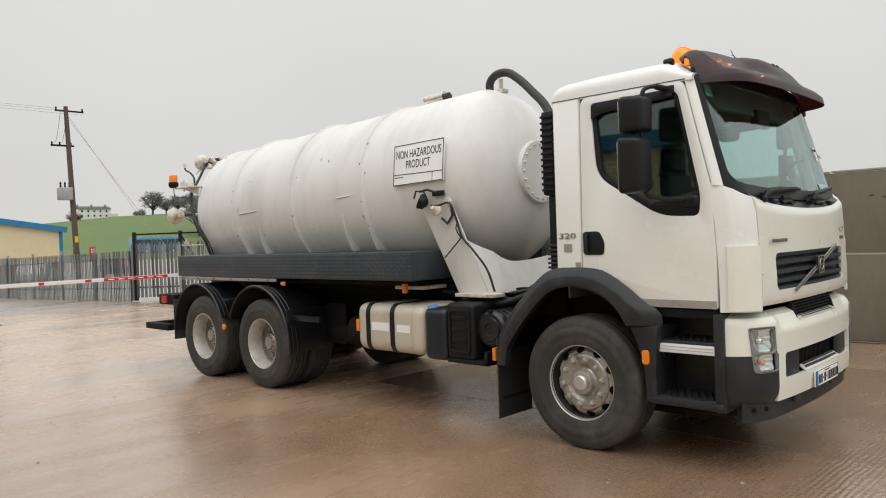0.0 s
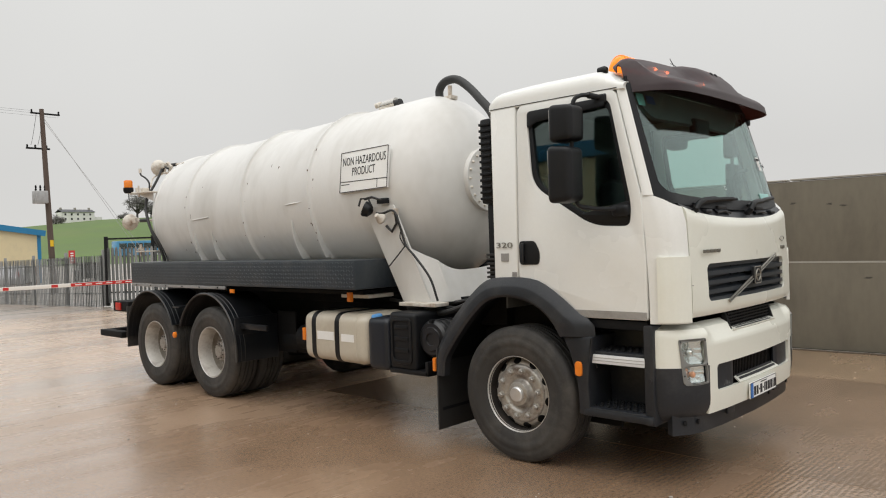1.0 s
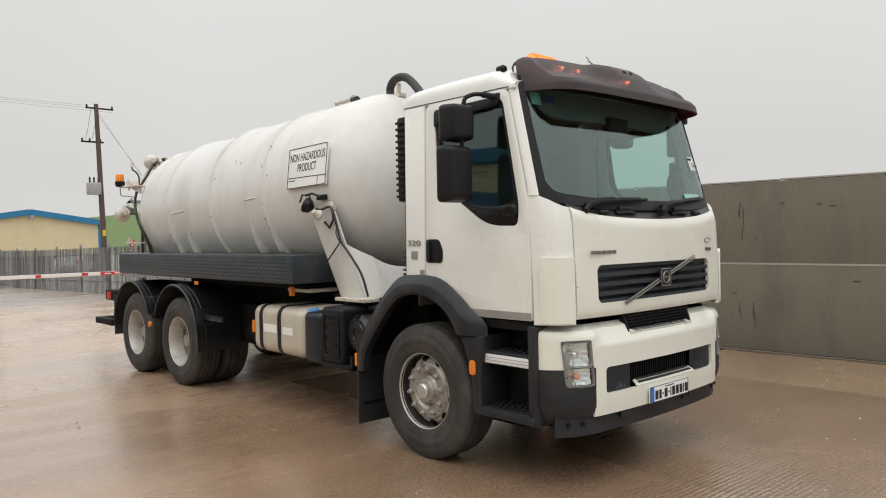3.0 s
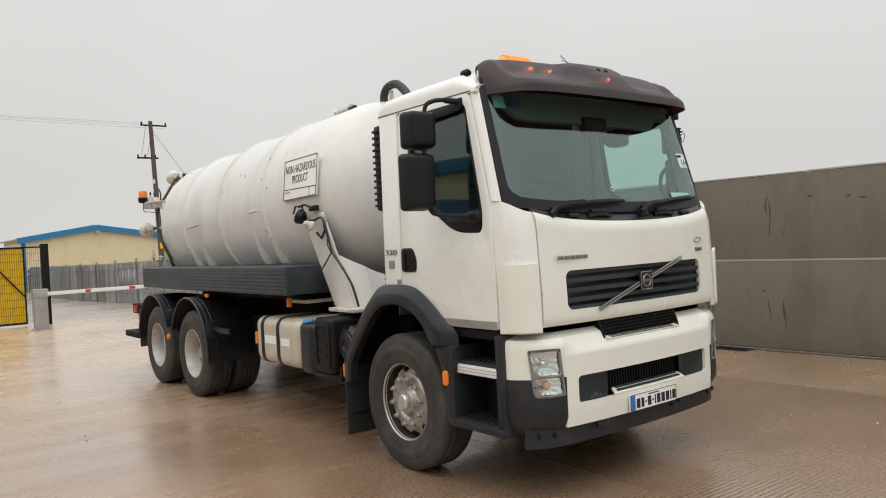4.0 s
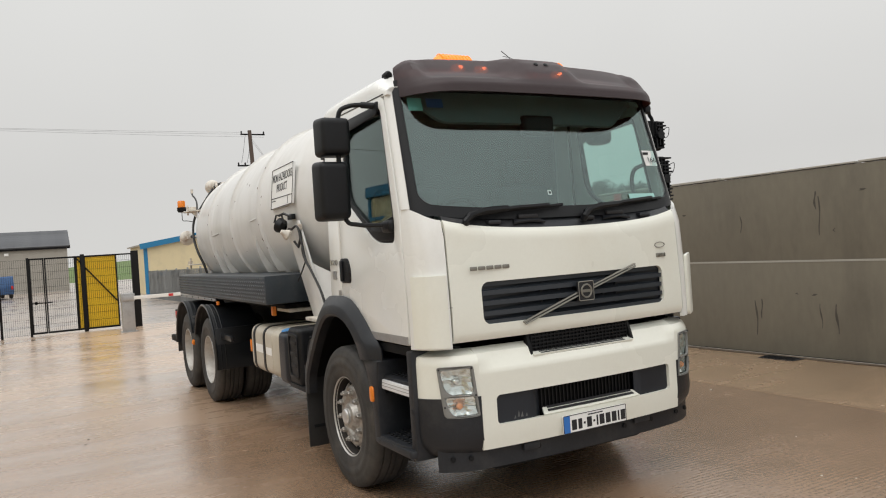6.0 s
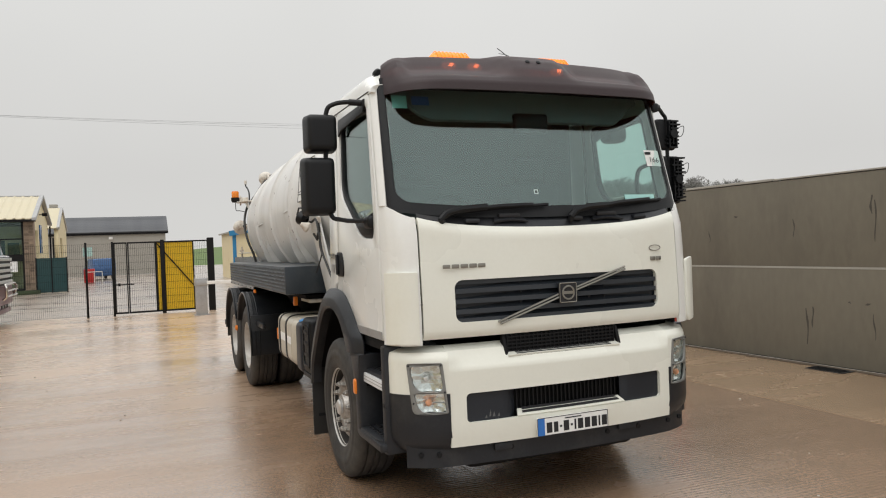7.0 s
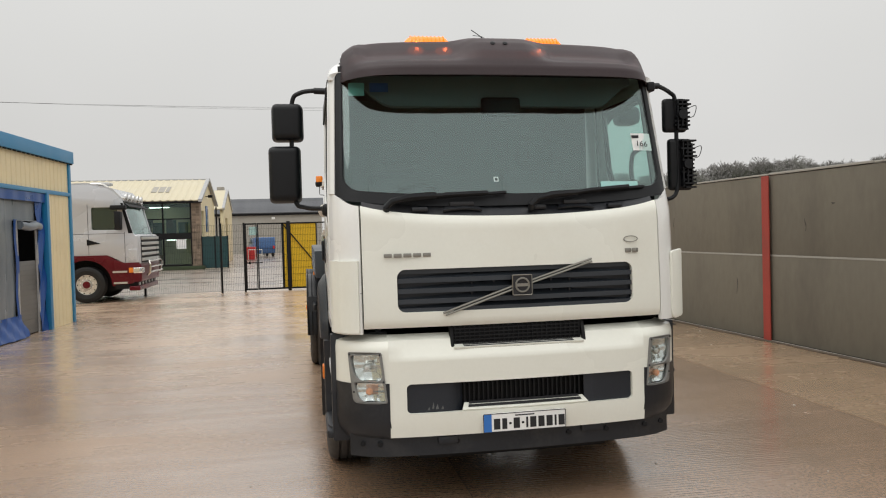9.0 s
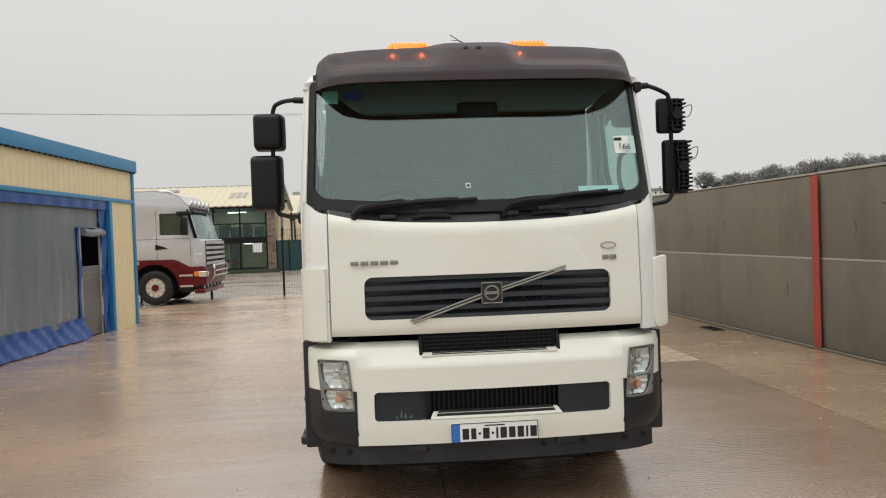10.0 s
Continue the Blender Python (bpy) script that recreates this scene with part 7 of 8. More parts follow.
part("blue_hem", sheet(lambda s, z: (s, -0.06 + 0.03 * math.sin(s * 3.1 + z * 5 + math.sin(s * 1.7)) * (1 - z / 0.5) + 0.014 * math.sin(s * 17 - z * 14) + 0.010 * math.sin(s * 31 + z * 22) + 0.13 * max(0.0, (0.40 - z) / 0.40) ** 1.4, z), span(7.5, 2.40, 90), span(0.02, 0.40, 9), 0.006), "pvc", shop, "blue plastic curtain hem")
part("blue_top", sheet(lambda s, z: (s, 0.012 + 0.01 * math.sin(s * 12), z), span(7.5, 1.3, 50), span(2.44, 2.61, 2), 0.006), "pvc", shop)
part("blue_side", sheet(lambda s, z: (s, -0.04 + 0.03 * math.sin(z * 7 + s * 20), z), span(1.62, 1.30, 6), span(0.0, 2.6, 14), 0.006), "pvc", shop)
part("blue_edge", sheet(lambda s, z: (s, -0.05 + 0.012 * math.sin(z * 6), z), span(2.56, 2.44, 2), span(0.3, 2.1, 10), 0.006), "pvc", shop)
pdr = part("small_door", box(1.62, 2.44, -0.12, -0.08, 0.02, 1.35, 0.004), "tread", shop, "ribbed metal half door")
stud = mesh_of("stud", lathe([(0.017, 0), (0.013, 0.007), (0, 0.009)], 6, Matrix.Rotation(radians(-90), 4, "X") @ Matrix.Diagonal((1.5, 0.6, 1, 1))), M["tread"])
for r in range(14):
    for c in range(8):
        ob = new("stud", stud)
        ob.parent = pdr
        ob.location = (1.70 + 0.095 * c, -0.08, 0.10 + 0.09 * r)
part("door_frame", tube([(1.60, -0.07, 0), (1.60, -0.07, 2.08), (2.46, -0.07, 2.08), (2.46, -0.07, 0)], 0.03, 6), "steel", shop)
part("door_roll", tube(bend([(1.56, -0.03, 1.98), (1.8, 0.0, 2.0), (2.1, 0.01, 1.97), (2.42, -0.02, 2.0)]), 0.075, 10), "curtain", shop, "rolled-up plastic sheet")

# ---- mesh fence and gates ----
FX = -17.5
fence = thing("mesh_fence", "black welded mesh fence on steel posts", "fence", (FX, -3.2, 0))
for y in (0.08, -0.60, -2.8, -4.9, -7.0, -9.1, -11.2):
    part("post", box(-0.03, 0.03, y - 0.03, y + 0.03, 0, 2.1, 0.005), "black_and_gloom", fence)


def wires(y0, y1, z0, z1, dy=0.05, dz=0.2, r=0.0025, x=0.0):
    bm = bmesh.new()

    def bar(a, b):
        d = (b - a)
        s1 = Vector((r, 0, 0))
        s2 = d.normalized().cross(Vector((1, 0, 0))) * r
        q = [bm.verts.new(p + i * s1 + j * s2) for p in (a, b) for i, j in ((-1, -1), (1, -1), (1, 1), (-1, 1))]
        for k in range(4):
            bm.faces.new((q[k], q[(k + 1) % 4], q[4 + (k + 1) % 4], q[4 + k]))
    y = y0
    while y <= y1:
        bar(Vector((x, y, z0)), Vector((x, y, z1)))
        y += dy
    z = z0
    while z <= z1 + 1e-6:
        bar(Vector((x + 2 * r, y0, z)), Vector((x + 2 * r, y1, z)))
        z += dz
    return bm


mw = part("mesh", wires(-11.2, -0.60, 0.05, 2.05), "black_and_gloom", fence, smooth=False)
mw["kind"] = "stuff"
mw = part("mesh", wires(-0.58, 0.06, 0.05, 2.05), "black_and_gloom", fence, smooth=False)
mw["kind"] = "stuff"
gate = thing("yard_gate", "black framed mesh gate with a yellow sheeted leaf", "gate", (FX, -3.2, 0))
for y0, y1 in ((0.11, 0.46), (0.47, 1.22), (1.22, 1.37), (1.43, 2.26)):
    fr = grow(grow(box(-0.02, 0.02, y0, y0 + 0.032, 0.05, 2.08, 0.004), box(-0.02, 0.02, y1 - 0.032, y1, 0.05, 2.08, 0.004)),
              grow(box(-0.02, 0.02, y0, y1, 0.05, 0.095, 0.004), box(-0.02, 0.02, y0, y1, 2.035, 2.08, 0.004)))
    part("leaf_frame", fr, "black_and_gloom", gate)
    w = part("mesh", wires(y0 + 0.04, y1 - 0.04, 0.1, 2.03, 0.05, 0.2, 0.003, 0.012), "black_and_gloom", gate, smooth=False)
    w["kind"] = "stuff"
part("yellow_sheet", box(-0.012, -0.004, 1.46, 2.23, 0.09, 2.04), "yellow", gate, "yellow plastic sheet behind the mesh")
part("yellow_sheet", box(-0.012, -0.004, 1.25, 1.35, 0.09, 2.04), "yellow", gate)
part("brace", tube([(0.03, 1.24, 2.03), (0.03, 2.24, 0.75)], 0.018, 6), "black_and_gloom", gate)
part("gate_post", box(-0.06, 0.06, 1.35, 1.45, 0, 2.12, 0.006), "black_and_gloom", gate)
part("gate_post", box(-0.09, 0.09, 2.64, 2.82, 0, 2.14, 0.006), "black_and_gloom", gate)
part("mesh_strip", wires(2.28, 2.64, 0.1, 2.05), "black_and_gloom", gate, smooth=False)["kind"] = "stuff"
part("top_rail", box(-0.015, 0.015, 2.26, 2.66, 2.04, 2.08), "black_and_gloom", gate)
part("bolt", grow(box(0.02, 0.05, 0.1, 0.62, 0.86, 0.89), box(0.02, 0.05, 0.2, 0.26, 0.84, 0.92)), "black_and_gloom", gate)

# ---- barrier ----
barrier = thing("road_barrier", "grey steel barrier post with a lowered red and white arm", "barrier", (-15.85, -0.9, 0))
part("cabinet", grow(box(-0.13, 0.13, -0.15, 0.15, 0.02, 0.98, 0.012), box(-0.19, 0.19, -0.20, 0.20, 0, 0.022, 0.004)), "steel", barrier, "scuffed grey steel cabinet")
part("cabinet_top", box(-0.15, 0.15, -0.17, 0.17, 0.80, 1.0, 0.012), "steel", barrier)
armp = part("arm", box(0.13, 0.17, -0.05, 6.0, 0.835, 0.925, 0.006), "whitewall", barrier, "white boom arm with red bands")
part("arm_grip", box(0.10, 0.19, -0.12, 0.14, 0.82, 0.94, 0.01), "steel", barrier)
for y0, y1 in ((1.0, 1.12), (2.05, 2.2), (4.55, 4.68), (5.5, 5.75)):
    part("red_band", box(0.127, 0.1735, y0, y1, 0.845, 0.915), "signred", armp)
part("red_band", box(0.127, 0.1735, 2.5, 4.15, 0.84, 0.92), "signred", armp)
for k in range(6):
    part("band_print", box(0.1735, 0.1745, 2.6 + 0.25 * k, 2.76 + 0.25 * k, 0.868, 0.893), "whitewall", armp)

# ---- palisade fence ----
pal = thing("palisade_fence", "galvanised steel palisade fence along the yard", "fence")
pale = bmesh.new()
prof = [(-0.047, 0.0), (-0.025, 0.012), (0, -0.006), (0.025, 0.012), (0.047, 0.0)]
rows = [[pale.verts.new((x, y, z)) for x, y in prof] for z in (0.05, 1.72)]
tips = [pale.verts.new((x * 0.6, y, 1.80)) for x, y in prof]
for a, b in ((rows[0], rows[1]), (rows[1], tips)):
    for k in range(4):
        pale.faces.new((a[k], a[k + 1], b[k + 1], b[k]))
bmesh.ops.solidify(pale, geom=pale.faces[:], thickness=0.004)
pale_me = mesh_of("pale", pale, M["palis"], False)
A, B = Vector((-46.0, 3.6, 0)), Vector((-20.6, 4.4, 0))
count = 215
for k in range(count):
    p = A.lerp(B, k / (count - 1))
    ob = new("pale", pale_me)
    ob.parent = pal
    ob.matrix_basis = Matrix.Translation((p.x, p.y, gz(p.x) - 0.18 * k / count)) @ Matrix.Rotation(radians(random.uniform(-0.8, 0.8)), 4, "Y")
for k in range(10):
    p = A.lerp(B, k / 9)
    part("post", box(p.x - 0.04, p.x + 0.04, p.y + 0.03, p.y + 0.11, gz(p.x), gz(p.x) + 1.8, 0.004), "palis", pal)
for zr in (0.4, 1.4):
    part("rail", tube([(p.x, p.y + 0.03, gz(p.x) + zr) for p in (A.lerp(B, k / 20) for k in range(21))], 0.025, 5), "palis", pal)
pg = thing("palisade_gate", "white-grey palisade gate in a black frame", "gate", (-20.4, 4.45, gz(-20.4)), 42)
for k in range(24):
    ob = new("pale", pale_me)
    ob.parent = pg
    ob.matrix_basis = Matrix.Translation((0.1 + k * 0.125, 0, 0.05))
for q in (0.0, 1.5, 3.1):
    part("post", box(q - 0.05, q + 0.05, 0.03, 0.13, 0, 2.2, 0.006), "black_and_gloom", pg)
part("rail", box(0, 3.1, 0.03, 0.07, 2.1, 2.15), "black_and_gloom", pg)
part("rail", box(0, 3.1, 0.02, 0.05, 0.4, 0.45), "black_and_gloom", pg)
part("brace", tube([(1.5, 0.05, 2.1), (2.6, 0.05, 0.3)], 0.03, 6), "black_and_gloom", pg)

# ---- far sheds, office, hill ----
def gabled(name, label, at, rz, length, width, eave, ridge, wall_m, roof_m, trim_m=None, base=-1.0):
    """A shed with its ridge along x; its near corner stands at the given place."""
    h = thing(name, label, "building", at, rz)
    part("wall", plate([(0, base), (0, eave), (width / 2, ridge), (width, eave), (width, base)], 0.3, (), 0.0, Matrix.Translation((-0.15, 0, 0)) @ FACE_FRONT), wall_m, h, smooth=False)
    part("wall", box(-length, -0.3, 0, 0.25, base, eave), wall_m, h)
    part("wall", box(-length, -0.3, width - 0.25, width, base, eave), wall_m, h)
    part("wall", box(-length - 0.3, -length, 0, width, base, eave), wall_m, h)
    sl = math.atan2(ridge - eave, width / 2)
    run = math.hypot(ridge - eave, width / 2) + 0.25
    for sgn in (0, 1):
        r = box(-length - 0.3, 0.2, -0.25, run - 0.25, 0.0, 0.12)
        r.transform(Matrix.Rotation(sl, 4, "X"))
        r.transform(Matrix.Translation((0, 0, eave)))
        if sgn:
            r.transform(Matrix.Translation((0, width, 0)) @ Matrix.Diagonal((1, -1, 1, 1)))
        part("roof", r, roof_m, h)
    if trim_m:
        for sgn in (0, 1):
            r = box(0.2, 0.28, -0.3, run - 0.27, -0.25, 0.16)
            r.transform(Matrix.Translation((0, 0, eave)) @ Matrix.Rotation(sl, 4, "X"))
            if sgn:
                r.transform(Matrix.Translation((0, width, 0)) @ Matrix.Diagonal((1, -1, 1, 1)))
            part("verge_trim", r, trim_m, h)
    return h


shed = gabled("shed", "large cream clad shed with blue verge trim behind the fence", (-55, 4.55, 0), 0, 8, 9.8, 3.22, 4.0, "cream", "render", "blue", -2.5)
part("corner_post", box(0.0, 0.03, -0.03, 0.25, -2.0, 3.2), "blue", shed)
part("corner_post", box(0.0, 0.03, 9.58, 9.83, -2.0, 3.2), "blue", shed)
part("door_frame", box(0.0, 0.08, 0.3, 2.3, 0.85, 1.1), "blue", shed)
part("lamp", box(0.28, 0.55, 4.8, 5.1, 3.45, 3.7, 0.05), "steel", shed)
part("gutter", box(0.0, 0.06, 0.3, 9.6, -2.0, 0.75), "brick", shed)
# two-storey office with a glazed front
office = thing("office_building", "two-storey cream office with a glazed front and ribbed roof", "building", (-48.0, -8.5, -0.5))
OL = 14.0
part("roof", sheet(lambda y, v: (0.5 - 4.7 * v, y, 4.72 + 1.75 * v + (0.05 if int(round((y + 20) / 0.125)) % 4 == 0 else 0.0)), span(0.15, -OL, 113), [0, 1], 0.06), "roofcream", office, "cream ribbed metal roof", smooth=False)
part("roof", sheet(lambda y, v: (-4.2 - 4.7 * v, y, 6.47 - 1.75 * v), [0.15, -OL], [0, 1], 0.06), "roofcream", office)
part("ridge_cap", box(-4.35, -4.05, -OL, 0.2, 6.45, 6.56, 0.02), "steel", office)
part("verge", plate([(0.55, 4.66), (-4.2, 6.43), (-8.95, 4.66), (-8.95, 4.82), (-4.2, 6.62), (0.55, 4.84)], 0.25, (), 0.0, at_y(0.12)), "steel", office)
part("gable_wall", plate([(0, 0), (0, 4.7), (-4.2, 6.4), (-8.4, 4.7), (-8.4, 0)], 0.3, [[(-0.9, 2.0), (-0.9, 4.1), (-2.3, 4.1), (-2.3, 2.0)], [(-3.2, 0.05), (-3.2, 2.3), (-5.2, 2.3), (-5.2, 0.05)]], 0.0, at_y(-0.15)), "cream", office, smooth=False)
pn = part("window", box(-2.3, -0.9, -0.18, -0.16, 2.0, 4.1), "pane", office)
part("noticeboard", box(-3.9, -3.0, 0.0, 0.08, 2.6, 4.5, 0.01), "vanblue", office)
part("gable_opening", box(-5.2, -3.2, -0.25, -0.2, 0.05, 2.3), "office_dark", office)
part("stone_pier", box(-0.6, 0.05, -0.55, 0.03, 0, 4.65, 0.01), "stone", office, "stone corner pier")
for k in range(26):
    for j in range(2):
        part("stone", box(0.05, 0.075, -0.54 + 0.285 * j + 0.03 * (k % 2), -0.29 + 0.255 * j + 0.03 * (k % 2), 0.03 + 0.175 * k, 0.18 + 0.175 * k, 0.006, 1), "stone", office)
part("floor_slab", box(-6.0, -0.05, -OL, -0.6, 2.15, 2.5), "office_dark", office)
part("back_wall", box(-3.7, -3.5, -OL, -0.3, 0.3, 2.15), "cream", office)
part("back_wall", box(-3.7, -3.5, -OL, -0.3, 2.5, 4.5), "cream", office)
for k in range(4):
    part("partition", box(-3.5, -0.4, -3.3 - 3.2 * k, -3.2 - 3.2 * k, 0.3, 2.12), "inner", office)
for k, dy in enumerate((-1.2, -2.0, -2.9, -3.7, -4.6, -5.4)):
    part("screen_divider", box(-0.75, -0.69, dy - 0.36, dy + 0.30, 2.52, 3.30 + 0.16 * (k % 2), 0.02), "teal", office, "teal desk divider")
part("ground_floor", box(-6.0, 0.0, -OL, -0.3, 0.0, 0.3), "stone", office)
part("eave", box(-0.1, 0.5, -OL, 0.15, 4.6, 4.74), "dark", office)
for k in range(8):
    y = -0.6 - 1.85 * k
    part("mullion", box(-0.06, 0.04, y - 0.05, y + 0.05, 0.3, 4.62), "black_and_gloom", office)
    if k < 7:
        for z0, z1 in ((0.32, 2.15), (2.5, 3.5), (3.55, 4.6)):
            pn = part("window", box(-0.02, 0.0, y - 1.8, y - 0.05, z0, z1), "pane", office)
part("transom", grow(grow(box(-0.06, 0.05, -OL, -0.6, 2.12, 2.54), box(-0.06, 0.04, -OL, -0.6, 3.48, 3.56)), box(-0.06, 0.06, -OL, -0.6, 0.25, 0.36)), "black_and_gloom", office)
tube_glow = glow("tube_lamp", (1.0, 0.97, 0.9), 7.0)
# the two upper-floor tubes are added, unseen, to brighten that storey
for lx, ly, lz in ((-1.6, -1.2, 2.05), (-1.6, -4.2, 2.05), (-1.6, -7.4, 2.05), (-2.2, -2.4, 4.38), (-2.2, -6.0, 4.38)):
    part("ceiling_lamp", box(lx - 0.1, lx + 0.1, ly - 1.3, ly, lz, lz + 0.05), tube_glow, office)
part("ceiling", box(-6.0, -0.1, -OL, -0.3, 4.46, 4.58), "inner", office)
part("planter", box(0.1, 0.75, -OL, 0.3, 0.0, 0.26, 0.05), "bedding", office, "low planted bed below the windows")
part("bench", grow(box(-1.4, -0.9, -4.6, -2.9, 0.75, 0.95, 0.02), grow(box(-1.35, -1.25, -4.5, -4.4, 0.3, 0.75), box(-1.35, -1.25, -3.1, -3.0, 0.3, 0.75))), "redpaint", office, "red-brown bench")
for dy, zb in ((-2.4, 2.5), (-4.2, 2.5), (-5.6, 2.5), (-3.2, 0.3)):
    part("desk", grow(box(-1.9, -1.1, dy - 0.7, dy + 0.5, zb + 0.7, zb + 0.74), grow(box(-1.9, -1.85, dy - 0.7, dy - 0.65, zb, zb + 0.7), box(-1.2, -1.15, dy + 0.4, dy + 0.45, zb, zb + 0.7))), "wood" if zb < 1 else "dark", office)
for dy in (-2.1, -3.4, -4.6):
    ch = part("office_chair", grow(box(-1.0, -0.55, dy - 0.22, dy + 0.22, 2.92, 3.0, 0.03), box(-0.62, -0.54, dy - 0.2, dy + 0.2, 3.05, 3.5, 0.03)), "adblue", office, "dark blue office chair")
    part("chair_stem", grow(rod((-0.8, dy, 2.5), (-0.8, dy, 2.95), 0.03), rod((-0.8, dy, 2.5), (-0.8, dy, 2.53), 0.25)), "dark", ch)
part("roof_light", sheet(lambda y, v: (0.5 - 4.7 * v, y, 4.80 + 1.75 * v), [-2.2, -3.4], [0.36, 0.62], 0.02), "render", office, "weathered roof light")
part("notice_paper", box(0.03, 0.04, -1.6, -0.95, 1.45, 2.15), "paper", office)
part("floodlight", grow(box(-3.4, -3.1, 0.2, 0.5, 5.1, 5.3, 0.02), rod((-3.3, 0, 5.2), (-3.3, 0.3, 5.2), 0.03)), "dark", office)
part("downpipe", rod((-8.3, 0.15, 0.2), (-8.3, 0.15, 4.6), 0.06), "dark", office)
screen_frame = part("green_screen", box(-0.04, 0.0, 0.10, 1.85, 0.05, 2.25), nmat("dark_green_netting", (0.012, 0.05, 0.052), 0.7, grain=0.2, scale=2), office, "dark green windbreak netting")
for y in (0.08, 0.95, 1.83):
    part("screen_post", box(-0.02, 0.04, y - 0.03, y + 0.03, 0.0, 2.3), "black_and_gloom", screen_frame)
annex = thing("annex", "smaller cream gabled annex behind the office", "building", (-58.0, -8.1, -0.5))
part("wall", plate([(0, 0), (0, 4.5), (-3.4, 6.1), (-6.8, 4.5), (-6.8, 0)], 0.3, [[(-1.2, 0.3), (-1.2, 3.8), (-2.9, 3.8), (-2.9, 0.3)]], 0.0, at_y(0)), "cream", annex, smooth=False)
part("opening", box(-2.9, -1.2, -0.4, -0.3, 0.3, 3.8), "office_dark", annex)
part("roof", sheet(lambda y, v: (0.2 - 3.6 * v, y, 4.45 + 1.72 * v), [0.2, -6], [0, 1], 0.08), "roofcream", annex)
part("verge", plate([(0.2, 4.4), (-3.4, 6.1), (-7.0, 4.4), (-7.0, 4.6), (-3.4, 6.3), (0.2, 4.6)], 0.2, (), 0.0, at_y(0.15)), "steel", annex)
part("chimney", box(-4.8, -4.2, -0.8, -0.2, 5.2, 6.6, 0.03), "render", annex)

# long grey building with a dark tiled roof
barn = thing("grey_building", "long grey rendered building with a dark tiled roof", "building", (-85.0, 0.6, -0.4))
part("wall", plate([(-26, 0), (0, 0), (0, 4.75), (-26, 4.75)], 0.3, [[(-8.6, 2.2), (-7.6, 2.2), (-7.6, 3.2), (-8.6, 3.2)], [(-14.0, 2.2), (-13.0, 2.2), (-13.0, 3.2), (-14.0, 3.2)]], 0.0, Matrix.Translation((0, 0, 0)) @ at_x(0)), "render", barn, smooth=False)
part("wall", box(-8.0, -0.2, -0.3, 0.0, 0, 4.75), "render", barn)
for wy in (-8.1, -13.5):
    wnd = part("window", box(-0.06, -0.02, wy - 0.5, wy + 0.5, 2.2, 3.2), "pane", barn)
    part("window_frame", grow(box(-0.02, 0.06, wy - 0.55, wy - 0.48, 2.15, 3.25), grow(box(-0.02, 0.06, wy + 0.48, wy + 0.55, 2.15, 3.25), box(-0.02, 0.08, wy - 0.55, wy + 0.55, 2.13, 2.2))), "whitewall", wnd)
for r in range(9):
    part("tile_course", box(0.0, 0.56, -26.2, 0.3, 0.0, 0.13), "slate", barn).matrix_basis = Matrix.Translation((0.45 - 0.42 * r, 0, 4.7 + 0.2 * r)) @ Matrix.Rotation(radians(25), 4, "Y") @ Matrix.Translation((-0.56, 0, 0))
part("fascia", box(0.3, 0.4, -26.2, 0.3, 4.5, 4.72), "dark", barn)
part("lamp", box(0.05, 0.3, -5.9, -5.5, 4.0, 4.3, 0.03), "whitewall", barn)


# ---- vehicles in the distance ----
def small_vehicle(name, label, category, at, rz, prof, width, glass, paint, wheels, r, group=""):
    """A vehicle from its side outline (x, z), its side windows and its wheel places; it faces +x."""
    v = thing(name, label, category, at, rz, group)
    body = part("body", plate(rounded(prof, 0.12, 3), width, (), 0.06, at_y(width / 2)), paint, v)
    for g in glass:
        for y in (-0.012, width + 0.012):
            part("window", plate(rounded(g, 0.05, 3), 0.02, (), 0.0, at_y(y)), "sideglass", v, smooth=False)
            part("window_back", plate(rounded(g, 0.05, 3), 0.006, (), 0.0, at_y(y + (0.012 if y < 0 else -0.012))), "office_dark", v, smooth=False)
    for x in wheels:
        for y in (0.08, width - 0.08):
            w = part("wheel", lathe([(0, -0.1), (r * 0.6, -0.11), (r * 0.65, -0.09), (r, -0.09), (r, 0.09), (r * 0.65, 0.09), (r * 0.6, 0.11), (0, 0.1)], 20, Matrix.Translation((x, y, r)) @ OUT), "rubber", v)
            part("rim", lathe([(0, 0.12), (r * 0.55, 0.118), (r * 0.58, 0.1), (0, 0.09)], 16, Matrix.Translation((x, y, r)) @ (OUT if y < 0.5 else FLIP @ OUT)), "alu", w)
    part("front_lamp", box(prof[1][0] - 0.12, prof[1][0] + 0.02, 0.1, 0.4, prof[1][1] - 0.3, prof[1][1] - 0.12, 0.03), "alu", v)
    part("tail_lamp", box(prof[-1][0] - 0.02, prof[-1][0] + 0.05, 0.08, 0.25, 0.8, 1.1, 0.01), "red", v)
    return v


van_prof = [(0.15, 0.35), (4.85, 0.40), (4.8, 1.0), (3.95, 1.2), (3.2, 1.9), (0.15, 1.95), (0.0, 1.0)]
small_vehicle("van", "blue panel van parked by the grey building", "van", (-69.0, -4.3, -0.4), -166, van_prof, 1.9, [[(2.3, 1.25), (3.75, 1.25), (3.15, 1.8), (2.3, 1.8)]], "vanblue", (0.95, 3.95), 0.34)
car_prof = [(0.1, 0.3), (4.2, 0.3), (4.2, 0.75), (3.2, 0.92), (2.55, 1.42), (1.0, 1.45), (0.25, 0.95), (0.0, 0.7)]
car_win = [[(1.0, 0.95), (1.75, 0.95), (1.75, 1.35), (1.15, 1.35)], [(1.82, 0.95), (2.95, 0.95), (2.45, 1.35), (1.82, 1.35)]]
